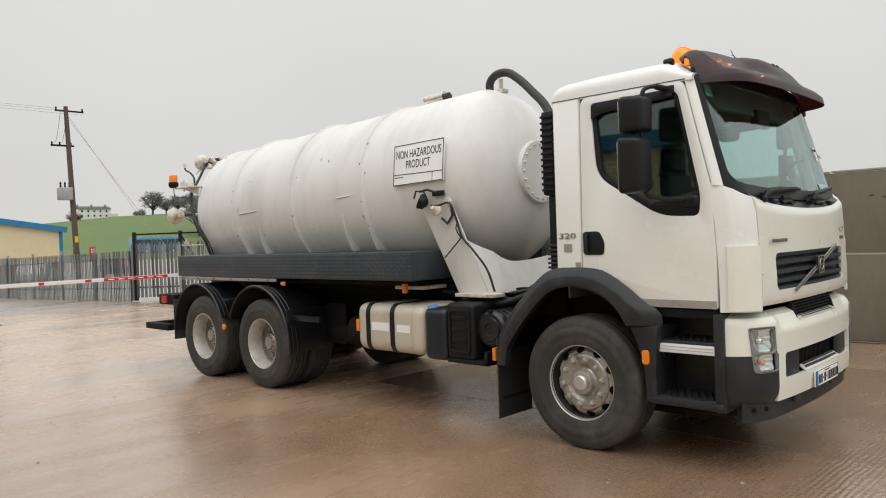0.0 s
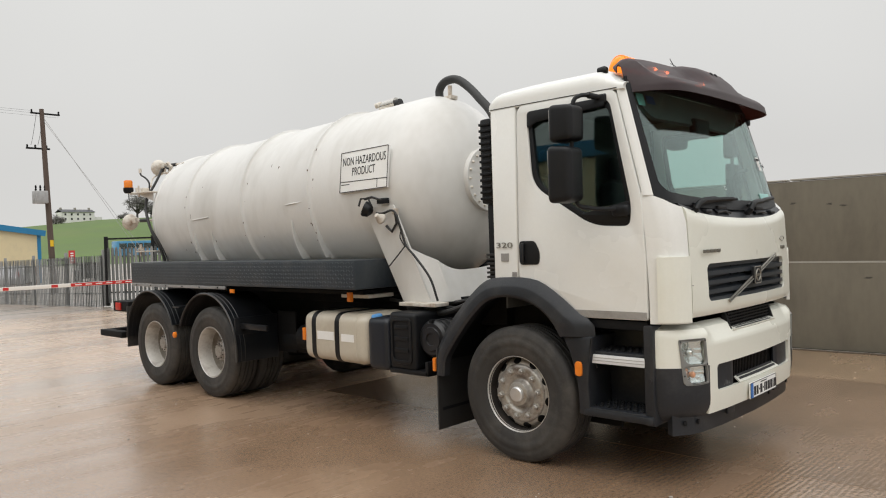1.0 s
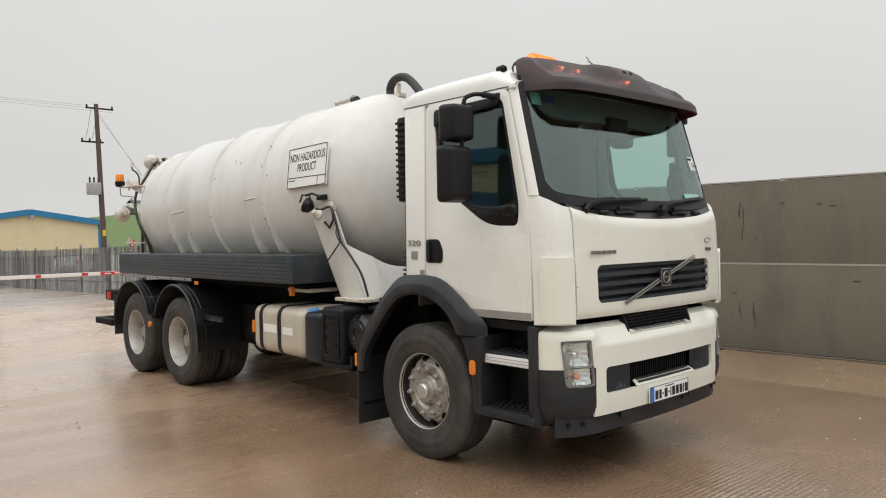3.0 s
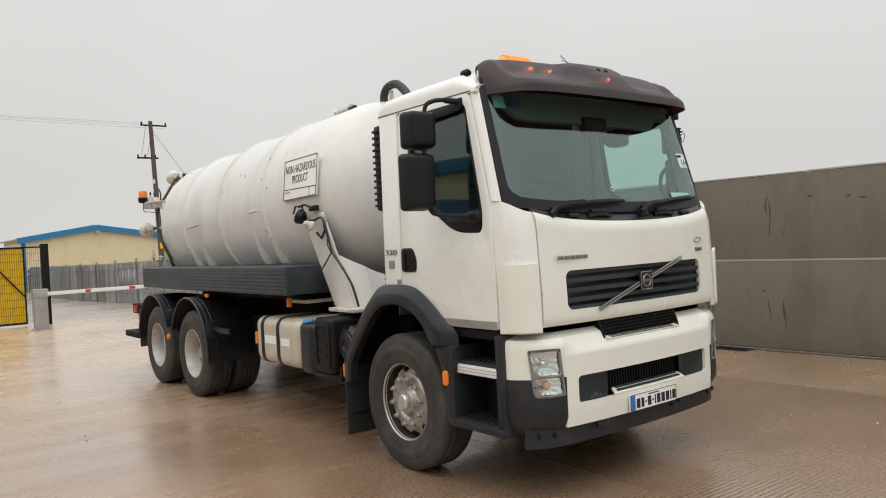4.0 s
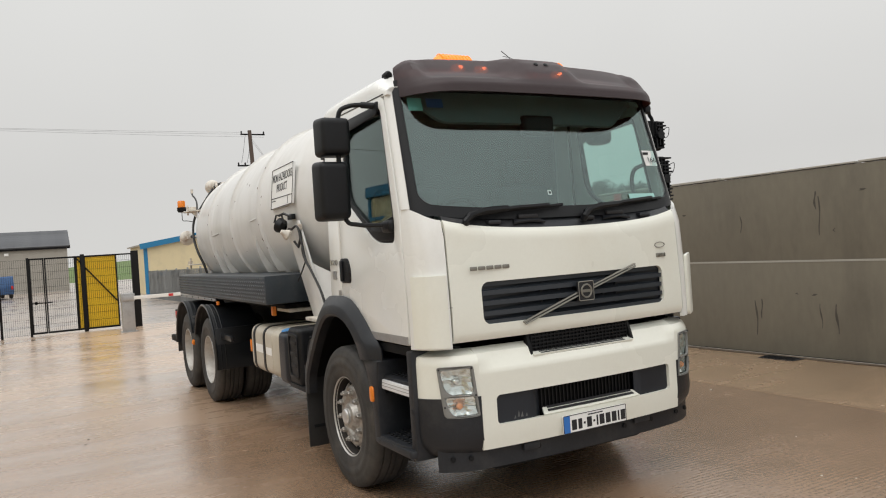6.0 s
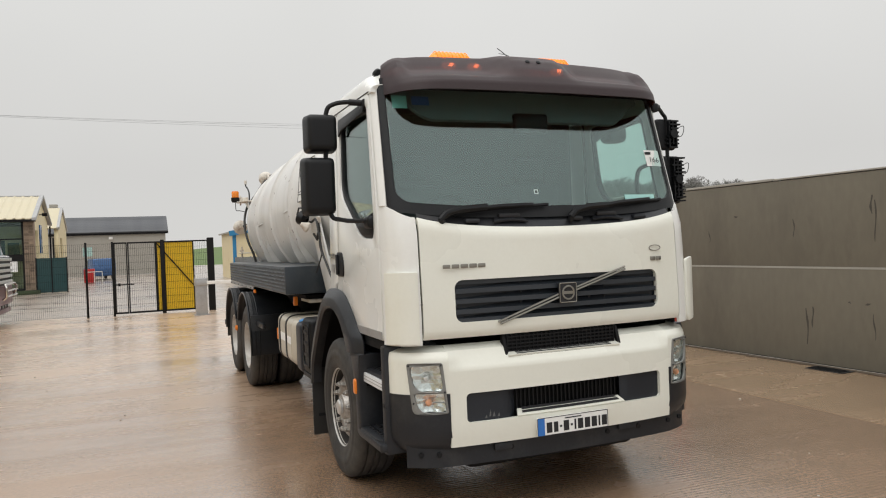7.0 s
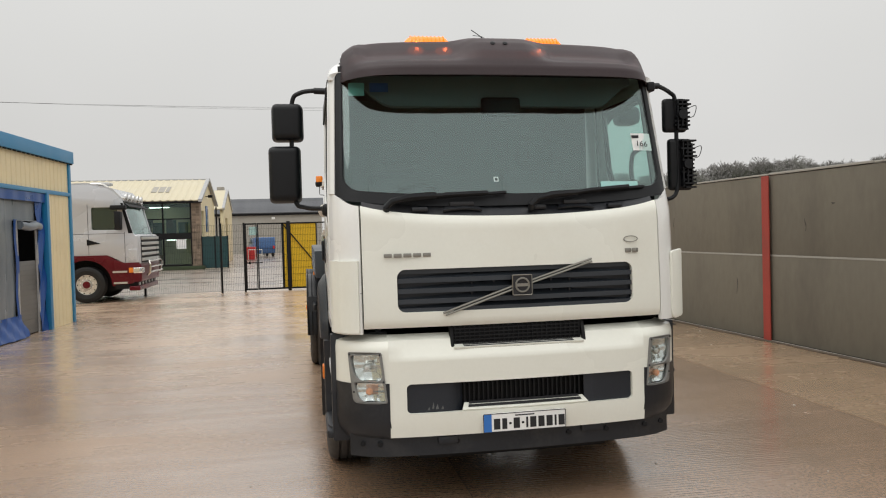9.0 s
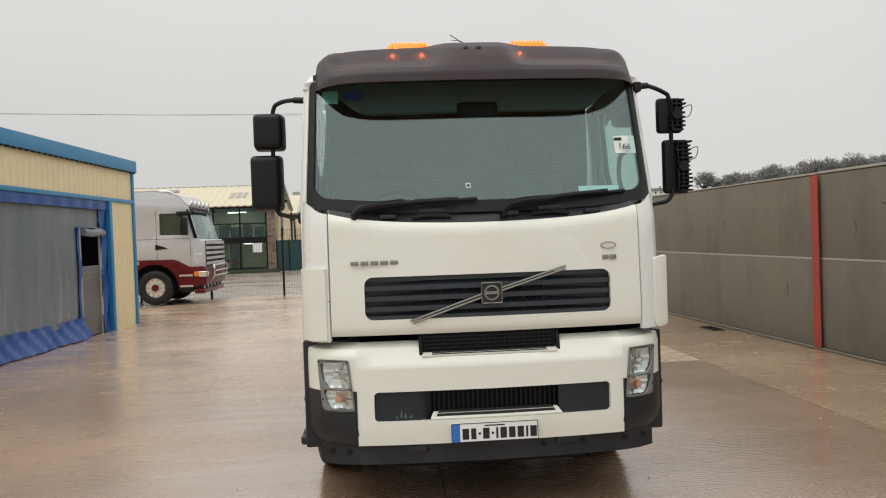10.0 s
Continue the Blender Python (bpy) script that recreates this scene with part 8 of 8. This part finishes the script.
for k, (x, y, rz, mt, lb) in enumerate(((-47.5, 10.6, 150, "silver", "silver car parked behind the fence"), (-50.0, 17.0, 165, "dark", "black car parked behind the fence"),
                                        (-50.0, 21.5, 20, "silver", "silver car parked behind the fence"))):
    small_vehicle("car", lb, "car", (x, y, -0.5), rz, car_prof, 1.7, car_win, mt, (0.85, 3.4), 0.31, "parked cars")
coach_prof = [(0.1, 0.35), (10.8, 0.35), (10.9, 1.4), (10.5, 3.2), (0.1, 3.2), (0.0, 1.0)]
small_vehicle("coach", "blue coach parked beyond the fence", "coach", (-140.0, 57.0, 0.35), 90, coach_prof, 2.5, [[(0.5 + 1.62 * k, 1.7), (1.98 + 1.62 * k, 1.7), (1.98 + 1.62 * k, 2.75), (0.5 + 1.62 * k, 2.75)] for k in range(6)], "busblue", (2.4, 8.2), 0.48)
rb = thing("bin", "red bin with a white frame beside the van", "bin", (-63.0, -5.6, -0.42))
part("bin_body", box(-0.45, 0.45, -1.0, -0.2, 0.0, 1.15, 0.05), "signred", rb)
part("rail", grow(tube([(0.9, -0.8, 0), (0.9, -0.8, 0.9), (0.9, 0.4, 0.9), (0.9, 0.4, 0)], 0.04, 6), tube([(0.9, -0.2, 0), (0.9, -0.2, 0.9)], 0.03, 6)), "whitewall", rb)

# silver and maroon tractor unit beside the workshop
tr = thing("tractor_unit", "silver and maroon lorry tractor unit with chrome bull bar", "truck", (-15.6, -5.5, 0), 90)
SW = 2.45
wn_s = rounded([(-1.42, 2.57), (-0.77, 2.57), (-0.70, 1.96), (-1.42, 1.97)], 0.05, 3)
body_s = [(-3.4, 1.30), (-3.4, 2.95), (-2.9, 3.15), (-1.5, 3.19), (-0.90, 3.04), (-0.60, 2.72), (-0.38, 1.86), (-0.27, 1.74), (-0.23, 1.06), (-0.6, 1.04), (-1.0, 1.26), (-2.2, 1.28)]
for y in (0.03, SW - 0.03):
    part("cab_side", plate(rounded(body_s, 0.06, 3), 0.06, [wn_s], 0.01, at_y(y)), "silver", tr)
    part("window", plate(wn_s, 0.02, (), 0.0, at_y(y)), "sideglass", tr, smooth=False)
    # dark plate behind the pane stands in for the unlit cab
    part("window_shade", plate(wn_s, 0.01, (), 0.0, at_y(y + (0.05 if y < 1 else -0.05))), "office_dark", tr, smooth=False)
    part("pillar_trim", plate([(-0.67, 2.68), (-0.61, 2.68), (-0.38, 1.86), (-0.49, 1.86)], 0.012, (), 0.0, at_y(y + (-0.034 if y < 1 else 0.034))), "black_and_gloom", tr)
part("roof", sheet(lambda x, v: (x, v, float(np.interp(x, [-3.4, -2.9, -1.5, -0.90, -0.62], [2.95, 3.15, 3.19, 3.04, 2.72]))), [-3.4, -2.9, -2.2, -1.5, -1.2, -0.9, -0.75, -0.62], [0.03, SW / 2, SW - 0.03][::-1], 0.05), "silver", tr)
part("rear_wall", box(-3.4, -3.3, 0, SW, 1.2, 3.05), "silver", tr)
part("windscreen", sheet(lambda y, v: (-0.40 - 0.20 * v + 0.06 * math.sin(math.pi * y / SW), y, 1.84 + 0.76 * v), span(0.06, SW - 0.06, 8), [0, 0.5, 1], 0.02), "glass", tr)
# blackened so that the cab reads as unlit
part("cab_lining", box(-3.2, -3.1, 0.1, SW - 0.1, 1.3, 2.9), "black_and_gloom", tr)
part("dashboard", box(-1.0, -0.55, 0.1, SW - 0.1, 1.5, 1.86), "dash", tr)
part("visor", sheet(lambda y, v: (-0.60 + 0.13 * v, y, 2.68 - 0.10 * v), [0.02, SW - 0.02], [0, 1], 0.02), "black_and_gloom", tr)
part("nose", box(-0.56, -0.21, 0.012, SW - 0.012, 1.0, 1.83, 0.09, 4), "silver", tr)
part("corner_panel", box(-0.52, -0.27, -0.012, 0.05, 1.10, 1.44, 0.03, 3), "silver", tr)
for k in range(5):
    part("grille_slat", box(-0.24, -0.15, 0.16, SW - 0.16, 1.10 + 0.145 * k, 1.18 + 0.145 * k, 0.01), "alu", tr)
part("grille_back", box(-0.28, -0.20, 0.14, SW - 0.14, 1.05, 1.78), "black_and_gloom", tr)
arch_m = [(-3.4, 1.42)] + [(-1.61 - 0.0 + 0.66 * math.cos(a), 0.50 + 0.66 * math.sin(a)) for a in span(math.pi, 0, 14)] + [(-0.92, 0.44), (-0.42, 0.50), (-0.24, 0.62), (-0.20, 0.80), (-0.24, 1.065), (-0.62, 1.06), (-0.82, 1.14), (-1.05, 1.28)]
arch_m = [(-3.4, 0.55), (-2.27, 0.55)] + arch_m[1:] + [(-3.4, 1.30)]
for y in (0.0, SW):
    part("side_skirt", plate(arch_m, 0.08, (), 0.01, at_y(y + 0.01)), "maroon", tr)
part("bumper", box(-0.50, -0.19, -0.035, SW + 0.035, 0.53, 1.03, 0.07, 4), "maroon", tr)
part("valance", box(-0.52, -0.24, -0.02, SW + 0.02, 0.30, 0.43, 0.04, 4), "maroon", tr)
low = part("lamp_recess", box(-0.50, -0.30, 0.02, SW - 0.02, 0.40, 0.56), "black_and_gloom", tr)
for k in range(6):
    part("low_lamp", lathe([(0, 0.0), (0.05, 0.0), (0.055, -0.03), (0, -0.03)], 14, Matrix.Translation((-0.275, 0.18 + 0.418 * k, 0.48)) @ Matrix.Rotation(radians(90), 4, "Y")), "alu", low)
part("step_strip", box(-0.90, -0.55, -0.05, -0.03, 0.50, 0.55), "alu", tr)
part("step_strip", box(-0.92, -0.55, -0.05, -0.03, 0.80, 0.85), "alu", tr)
part("step_hole", box(-0.86, -0.52, -0.045, -0.02, 0.36, 0.48), "black_and_gloom", tr)
part("headlamp", box(-0.40, -0.17, -0.045, 0.3, 0.77, 0.93, 0.03, 3), "lampmirror", tr)
part("indicator", box(-0.51, -0.395, -0.05, 0.1, 0.79, 0.93, 0.02), "orange", tr)
bull = part("bull_bar", tube([(-0.12, 0.40, 0.70), (-0.04, 0.36, 0.76), (-0.03, 0.36, 1.0), (-0.08, 0.44, 1.08), (-0.08, SW - 0.44, 1.08), (-0.03, SW - 0.36, 1.0), (-0.12, SW - 0.40, 0.70)], 0.032, 8), "chrome", tr, "chrome bull bar")
part("cross_tube", grow(tube([(-0.04, 0.36, 0.78), (-0.04, SW - 0.36, 0.78)], 0.026, 8), tube([(-0.035, 0.36, 0.92), (-0.035, SW - 0.36, 0.92)], 0.026, 8)), "chrome", bull)
part("light_bar", grow(tube([(-0.75, 0.1, 2.86), (-0.60, 0.15, 2.81), (-0.60, SW - 0.15, 2.81), (-0.75, SW - 0.1, 2.86)], 0.03, 8), tube(bend([(-1.5, 0.12, 3.21), (-1.1, 0.1, 3.18), (-0.75, 0.1, 2.88)]), 0.03, 8)), "chrome", tr)
for k in range(5):
    part("spot_lamp", lathe([(0, -0.08), (0.07, -0.05), (0.095, 0.02), (0, 0.03)], 16, Matrix.Translation((-0.57, 0.3 + 0.46 * k, 2.86)) @ Matrix.Rotation(radians(90), 4, "Y")), "alu", tr)
part("roof_horn", box(-1.5, -1.0, 0.3, 0.7, 3.18, 3.27, 0.03), "alu", tr)
part("mirror", grow(box(-0.78, -0.60, -0.32, -0.12, 1.95, 2.45, 0.04), box(-0.9, -0.5, -0.2, -0.02, 2.5, 2.62, 0.03)), "black", tr)
part("vent", plate([(-1.55, 1.72), (-1.2, 1.60), (-1.55, 1.56)], 0.02, (), 0.0, at_y(-0.005)), "black_and_gloom", tr)
part("door_seam", box(-1.515, -1.505, -0.004, 0.0, 1.30, 2.66), "ink", tr)
part("door_seam", box(-0.60, -0.59, -0.004, 0.0, 1.07, 1.9), "ink", tr)
part("door_seam", box(-3.3, -0.6, -0.004, 0.0, 1.86, 1.868), "ink", tr)
part("stripe", grow(box(-3.3, -2.0, -0.034, -0.03, 1.22, 1.24), box(-3.3, -2.0, -0.034, -0.03, 1.17, 1.185)), "paper", tr)
for y in (0.05, SW - 0.05):
    w = part("wheel", tyre_bm(), "tyreblack", tr, "black tyre on a polished wheel")
    w.matrix_basis = Matrix.Translation((-1.61, y + (0.12 if y < 1 else -0.12), 0.5)) @ (OUT if y < 1 else FLIP @ OUT) @ Matrix.Diagonal((0.96, 0.96, 1, 1))
    part("rim", lathe([(0.30, 0.14), (0.285, 0.115), (0.24, 0.10), (0.20, 0.105), (0.15, 0.11), (0.125, 0.14), (0, 0.145)], 28), "rimshine", w)
    for k in range(10):
        part("hand_hole", lathe([(0.022, 0), (0.022, 0.004), (0, 0.005)], 10, Matrix.Translation((0.25 * math.cos(0.628 * k), 0.25 * math.sin(0.628 * k), 0.103))), "ink", w)
        part("wheel_nut", lathe([(0.014, 0), (0.014, 0.03), (0, 0.035)], 6, Matrix.Translation((0.17 * math.cos(0.628 * k + 0.3), 0.17 * math.sin(0.628 * k + 0.3), 0.108))), "alu", w)
    part("hub", lathe([(0.105, 0.14), (0.095, 0.17), (0.05, 0.18), (0, 0.182)], 16), "maroon", w)
part("chassis", box(-4.5, -0.3, 0.7, SW - 0.7, 0.5, 1.0), "dark", tr)
part("inner_arch", box(-2.3, -0.9, 0.35, SW - 0.35, 0.3, 1.35), "dark", tr)

# ---- utility pole ----
pole = thing("utility_pole", "wooden utility pole with a transformer and wires", "pole", (-34.5, 7.9, -0.3))
part("shaft", rod((0, 0, 0), (0, -0.26, 8.85), 0.15, 0.10, 14), "pole", pole)
part("cross_arm", box(-0.05, 0.05, -0.75, 0.55, 8.60, 8.67, 0.01), "dark", pole)
part("cross_arm", box(-0.05, 0.05, -1.0, 0.05, 6.92, 7.0, 0.01), "dark", pole)
for y, z in ((-0.7, 8.67), (-0.25, 8.72), (0.5, 8.67), (-0.95, 7.0), (-0.6, 7.0), (-0.1, 7.0)):
    part("insulator", lathe([(0.03, 0), (0.05, 0.03), (0.03, 0.06), (0.05, 0.09), (0.02, 0.14), (0, 0.14)], 10, Matrix.Translation((0, y, z))), "dark", pole)
trf = part("transformer", box(-0.25, 0.25, -0.75, -0.18, 4.35, 4.95, 0.04), "steel", pole, "grey transformer box")
for k in range(3):
    part("bushing", lathe([(0.03, 0), (0.05, 0.06), (0.03, 0.12), (0.05, 0.18), (0.02, 0.28), (0, 0.28)], 10, Matrix.Translation((0, -0.65 + 0.2 * k, 4.95))), "dark", trf)
part("warning_plate", box(0.13, 0.15, -0.15, 0.0, 2.3, 2.6), "yellow", pole)
part("foot_peg", box(0.0, 0.3, -0.3, 0.5, 1.6, 1.66), "dark", pole)
for k, (y0, z0) in enumerate(((-0.7, 8.94), (-0.25, 8.84), (0.5, 8.70))):
    part("wire", tube([(1.6 * t, y0 - 48 * t, z0 - 0.2 - 1.6 * t * (1 - t) + (1.0 + 0.22 * k) * t) for t in span(0, 1, 16)], 0.005, 4), "hose", pole)
for k in range(2):
    part("stay", tube([(0.1, -0.2, 8.4 - 0.15 * k), (0, 5.5 + 0.4 * k, 0.0)], 0.009, 4), "steel", pole)
for k in range(2):
    part("drop_wire", tube(bend([(0, -0.5 + 0.3 * k, 8.6), (0.1, -0.7 + 0.3 * k, 7.6), (0.05, -0.8 + 0.3 * k, 7.1)]), 0.01, 4), "hose", pole)
rs = thing("road_sign", "tall narrow red sign on posts beyond the fence", "sign", (-60.0, 18.4, -0.4))
part("board", box(-0.04, 0.04, -0.35, 0.35, 1.7, 3.2, 0.01), "signred", rs)
part("post", grow(box(-0.04, 0.04, -0.3, -0.24, 0, 1.7), box(-0.04, 0.04, 0.24, 0.3, 0, 1.7)), "steel", rs)
rs.scale = (0.7, 0.7, 0.7)
for k in range(4):
    part("print_bar", box(0.04, 0.05, -0.16, 0.16, 1.95 + 0.28 * k, 2.1 + 0.28 * k), "whitewall", rs)

# ---- hill, house and bare trees ----
def hill_z(x, y):
    crest = float(np.interp(y, [-200, 0, 15, 40, 70, 80, 90, 110, 174], [2.0, 2.0, 3.0, 4.5, 8.0, 10.5, 12.0, 13.0, 16.0]))
    s = min(max((-105 - x) / 155, 0.0), 1.0)
    return -0.6 + (crest + 0.6) * s * s * (3 - 2 * s) + (0.25 * noise.noise(Vector((x * 0.02, y * 0.02, 0))) if s > 0 else 0)


hb = bmesh.new()
hxs = [-104, -115, -130, -150, -170, -190, -210, -230, -250, -265, -300, -380]
hys = list(range(-240, 361, 20))
hv = [[hb.verts.new((x, y, hill_z(x, y))) for y in hys] for x in hxs]
for i in range(len(hxs) - 1):
    for j in range(len(hys) - 1):
        hb.faces.new((hv[i][j], hv[i + 1][j], hv[i + 1][j + 1], hv[i][j + 1]))
solid("hill", hb, "grass", "green grassy hill behind the yard", "hill", "structure")
hs_z = hill_z(-255, 93)
farm = thing("farmhouse", "white two-storey farmhouse with a dark roof on the hill", "house", (-255.0, 89.4, hs_z))
part("wall", box(-5, 0, 0, 10.6, -1.5, 3.0), "whitewall", farm)
part("roof", grow(sheet(lambda y, v: (0.3 - 2.8 * v, y, 2.95 + 0.95 * v), [10.8, -0.2], [0, 1], 0.1), sheet(lambda y, v: (-5.3 + 2.8 * v, y, 2.95 + 0.95 * v), [-0.2, 10.8], [0, 1], 0.1)), "slate", farm)
for y in (0.6, 5.2, 9.8):
    part("chimney", box(-2.8, -2.2, y - 0.3, y + 0.3, 3.6, 4.6), "render", farm)
for k in range(5):
    for z in (0.4, 1.9):
        part("window", box(-0.02, 0.06, 0.9 + 2.0 * k, 1.45 + 2.0 * k, z, z + 0.65), "office_dark", farm)
part("outhouse", box(-5, -1, 10.6, 13.5, -1.5, 1.4), "whitewall", farm)


def tree_meshes(seed, height, spread):
    """Trunk with limbs, and a crown of fine twigs, of a leafless tree."""
    rnd = random.Random(seed)
    wood, twigs = bmesh.new(), bmesh.new()

    def limb(bm, p, q, r0, r1, n):
        d = (q - p).normalized()
        a = d.orthogonal().normalized()
        b = d.cross(a)
        rings = [[bm.verts.new(c + r * (math.cos(6.283 * k / n) * a + math.sin(6.283 * k / n) * b)) for k in range(n)] for c, r in ((p, r0), (q, r1))]
        for k in range(n):
            bm.faces.new((rings[0][k], rings[0][(k + 1) % n], rings[1][(k + 1) % n], rings[1][k]))

    def branch(p, d, length, r, level):
        q = p + d * length
        limb(wood if level < 3 else twigs, p, q, r, r * 0.65, 6 if level < 2 else 3)
        if level == 6:
            return
        for k in range(4 if level < 2 else 3):
            turn = Vector((rnd.uniform(-1, 1), rnd.uniform(-1, 1), rnd.uniform(-0.25, 0.75)))
            nd = (d * (0.9 if level < 2 else 0.6) + turn * spread).normalized()
            branch(p + d * length * rnd.uniform(0.55, 1.0), nd, length * rnd.uniform(0.62, 0.82), max(r * 0.6, 0.027), level + 1)

    branch(Vector((0, 0, -0.5)), Vector((rnd.uniform(-0.06, 0.06), rnd.uniform(-0.06, 0.06), 1)).normalized(), height * 0.30, height * 0.026, 0)
    tall = 10.0 / max(v.co.z for v in twigs.verts)
    for bm in (wood, twigs):
        bmesh.ops.scale(bm, vec=(tall, tall, tall), verts=bm.verts)
    # an even, domed outline
    for v in twigs.verts:
        d = math.hypot(math.hypot(v.co.x, v.co.y) / 5.2, (v.co.z - 5.2) / 4.6)
        if d > 1:
            v.co = Vector((0, 0, 5.2)) + (v.co - Vector((0, 0, 5.2))) / d ** 0.85
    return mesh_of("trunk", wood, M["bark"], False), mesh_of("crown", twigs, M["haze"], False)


def round_tree(seed):
    """A bare tree with a short trunk and a full, rounded crown of fine twigs."""
    rnd = random.Random(seed)
    wood, twigs = bmesh.new(), bmesh.new()

    def spar(bm, p, q, r0, r1, n=3):
        d = (q - p).normalized()
        a = d.orthogonal().normalized()
        b = d.cross(a)
        rings = [[bm.verts.new(c + r * (math.cos(6.283 * k / n) * a + math.sin(6.283 * k / n) * b)) for k in range(n)] for c, r in ((p, r0), (q, r1))]
        for k in range(n):
            bm.faces.new((rings[0][k], rings[0][(k + 1) % n], rings[1][(k + 1) % n], rings[1][k]))

    def aim(z_low, f):
        while True:
            d = Vector((rnd.uniform(-1, 1), rnd.uniform(-1, 1), rnd.uniform(z_low, 1)))
            if 0.2 < d.length < 1:
                d.normalize()
                return Vector((d.x * 5.3 * f, d.y * 5.3 * f, 5.6 + d.z * 4.4 * f))

    spar(wood, Vector((0, 0, -0.5)), Vector((0.1, 0, 3.2)), 0.42, 0.26, 7)
    for k in range(24):
        p = Vector((0.05, 0, rnd.uniform(1.6, 3.2)))
        q = aim(-0.35, rnd.uniform(0.5, 0.7))
        mid = p.lerp(q, 0.45) + Vector((0, 0, -0.4))
        spar(wood, p, mid, 0.15, 0.10, 4)
        spar(wood, mid, q, 0.10, 0.06, 4)
        for j in range(6):
            a = mid.lerp(q, rnd.uniform(0.2, 1.0))
            b = a.lerp(aim(-0.45, 1.0), rnd.uniform(0.25, 0.55))
            spar(twigs, a, b, 0.06, 0.05)
            for i in range(9):
                c = a.lerp(b, rnd.uniform(0.3, 1.0))
                e = c + (b - a).normalized() * 0.5 + Vector((rnd.uniform(-1, 1), rnd.uniform(-1, 1), rnd.uniform(-0.5, 0.9))) * 0.9
                spar(twigs, c, e, 0.05, 0.035)
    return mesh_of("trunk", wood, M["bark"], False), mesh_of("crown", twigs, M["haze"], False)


kinds = [tree_meshes(s, h, sp) for s, h, sp in ((3, 10.0, 0.55), (8, 11.0, 0.62), (15, 9.0, 0.70))] + [round_tree(s) for s in (4, 9)]


def tree(kind, x, y, z, size, rz, group):
    t = thing("tree", "bare winter tree with a wide twiggy crown", "tree", (x, y, z), rz, group)
    t.scale = (size, size, size)
    for name, me in zip(("trunk", "crown"), kinds[kind]):
        ob = new(name, me)
        ob.parent = t
    return t


rt = random.Random(5)
for k, (y, top) in enumerate(((89.5, 15.4), (93, 15.6), (97, 16.2), (102, 17.0), (107, 17.2), (112, 17.4), (117, 17.5), (122, 17.0), (128, 16.6), (133, 17.2), (139, 16.8), (146, 18.8), (150, 16.6))):
    x = -160 + rt.uniform(-6, 6)
    z = hill_z(x, y)
    tree(k % 3, x, y, z, max((top + 0.7 - z) / 10.0, 0.5), rt.uniform(0, 360), "trees beyond the wall")
    tree((k + 2) % 3, x - 12, y - 2.2, z, max((top - z) / 10.0, 0.5) * rt.uniform(0.9, 1.05), rt.uniform(0, 360), "trees beyond the wall")
    tree((k + 1) % 3, x - 7, y + 2.4, z, max((top - z) / 10.0, 0.5) * rt.uniform(0.85, 1.0), rt.uniform(0, 360), "trees beyond the wall")
for k, (y, h) in enumerate(((112.5, 10.5), (117.5, 7.0), (122.0, 8.6), (85.6, 5.2), (87.4, 3.6), (108.5, 4.2), (106.5, 3.0))):
    tree(3 + k % 2, -250, y, hill_z(-250, y) - (0.6 if h > 6 else 0.36 * h), h / 10.0, rt.uniform(0, 360), "trees on the hill")
hedge = bmesh.new()
for k in range(700):
    y, x = rt.uniform(83, 152), -155 + rt.uniform(-4, 4)
    z = hill_z(x, y) + rt.uniform(0, 3.2)
    d = Vector((rt.uniform(-1, 1), rt.uniform(-1, 1), rt.uniform(-0.2, 1))).normalized() * rt.uniform(0.8, 1.8)
    a = d.orthogonal().normalized() * 0.06
    p = Vector((x, y, z))
    hedge.faces.new([hedge.verts.new(v) for v in (p - a, p + a, p + d)])
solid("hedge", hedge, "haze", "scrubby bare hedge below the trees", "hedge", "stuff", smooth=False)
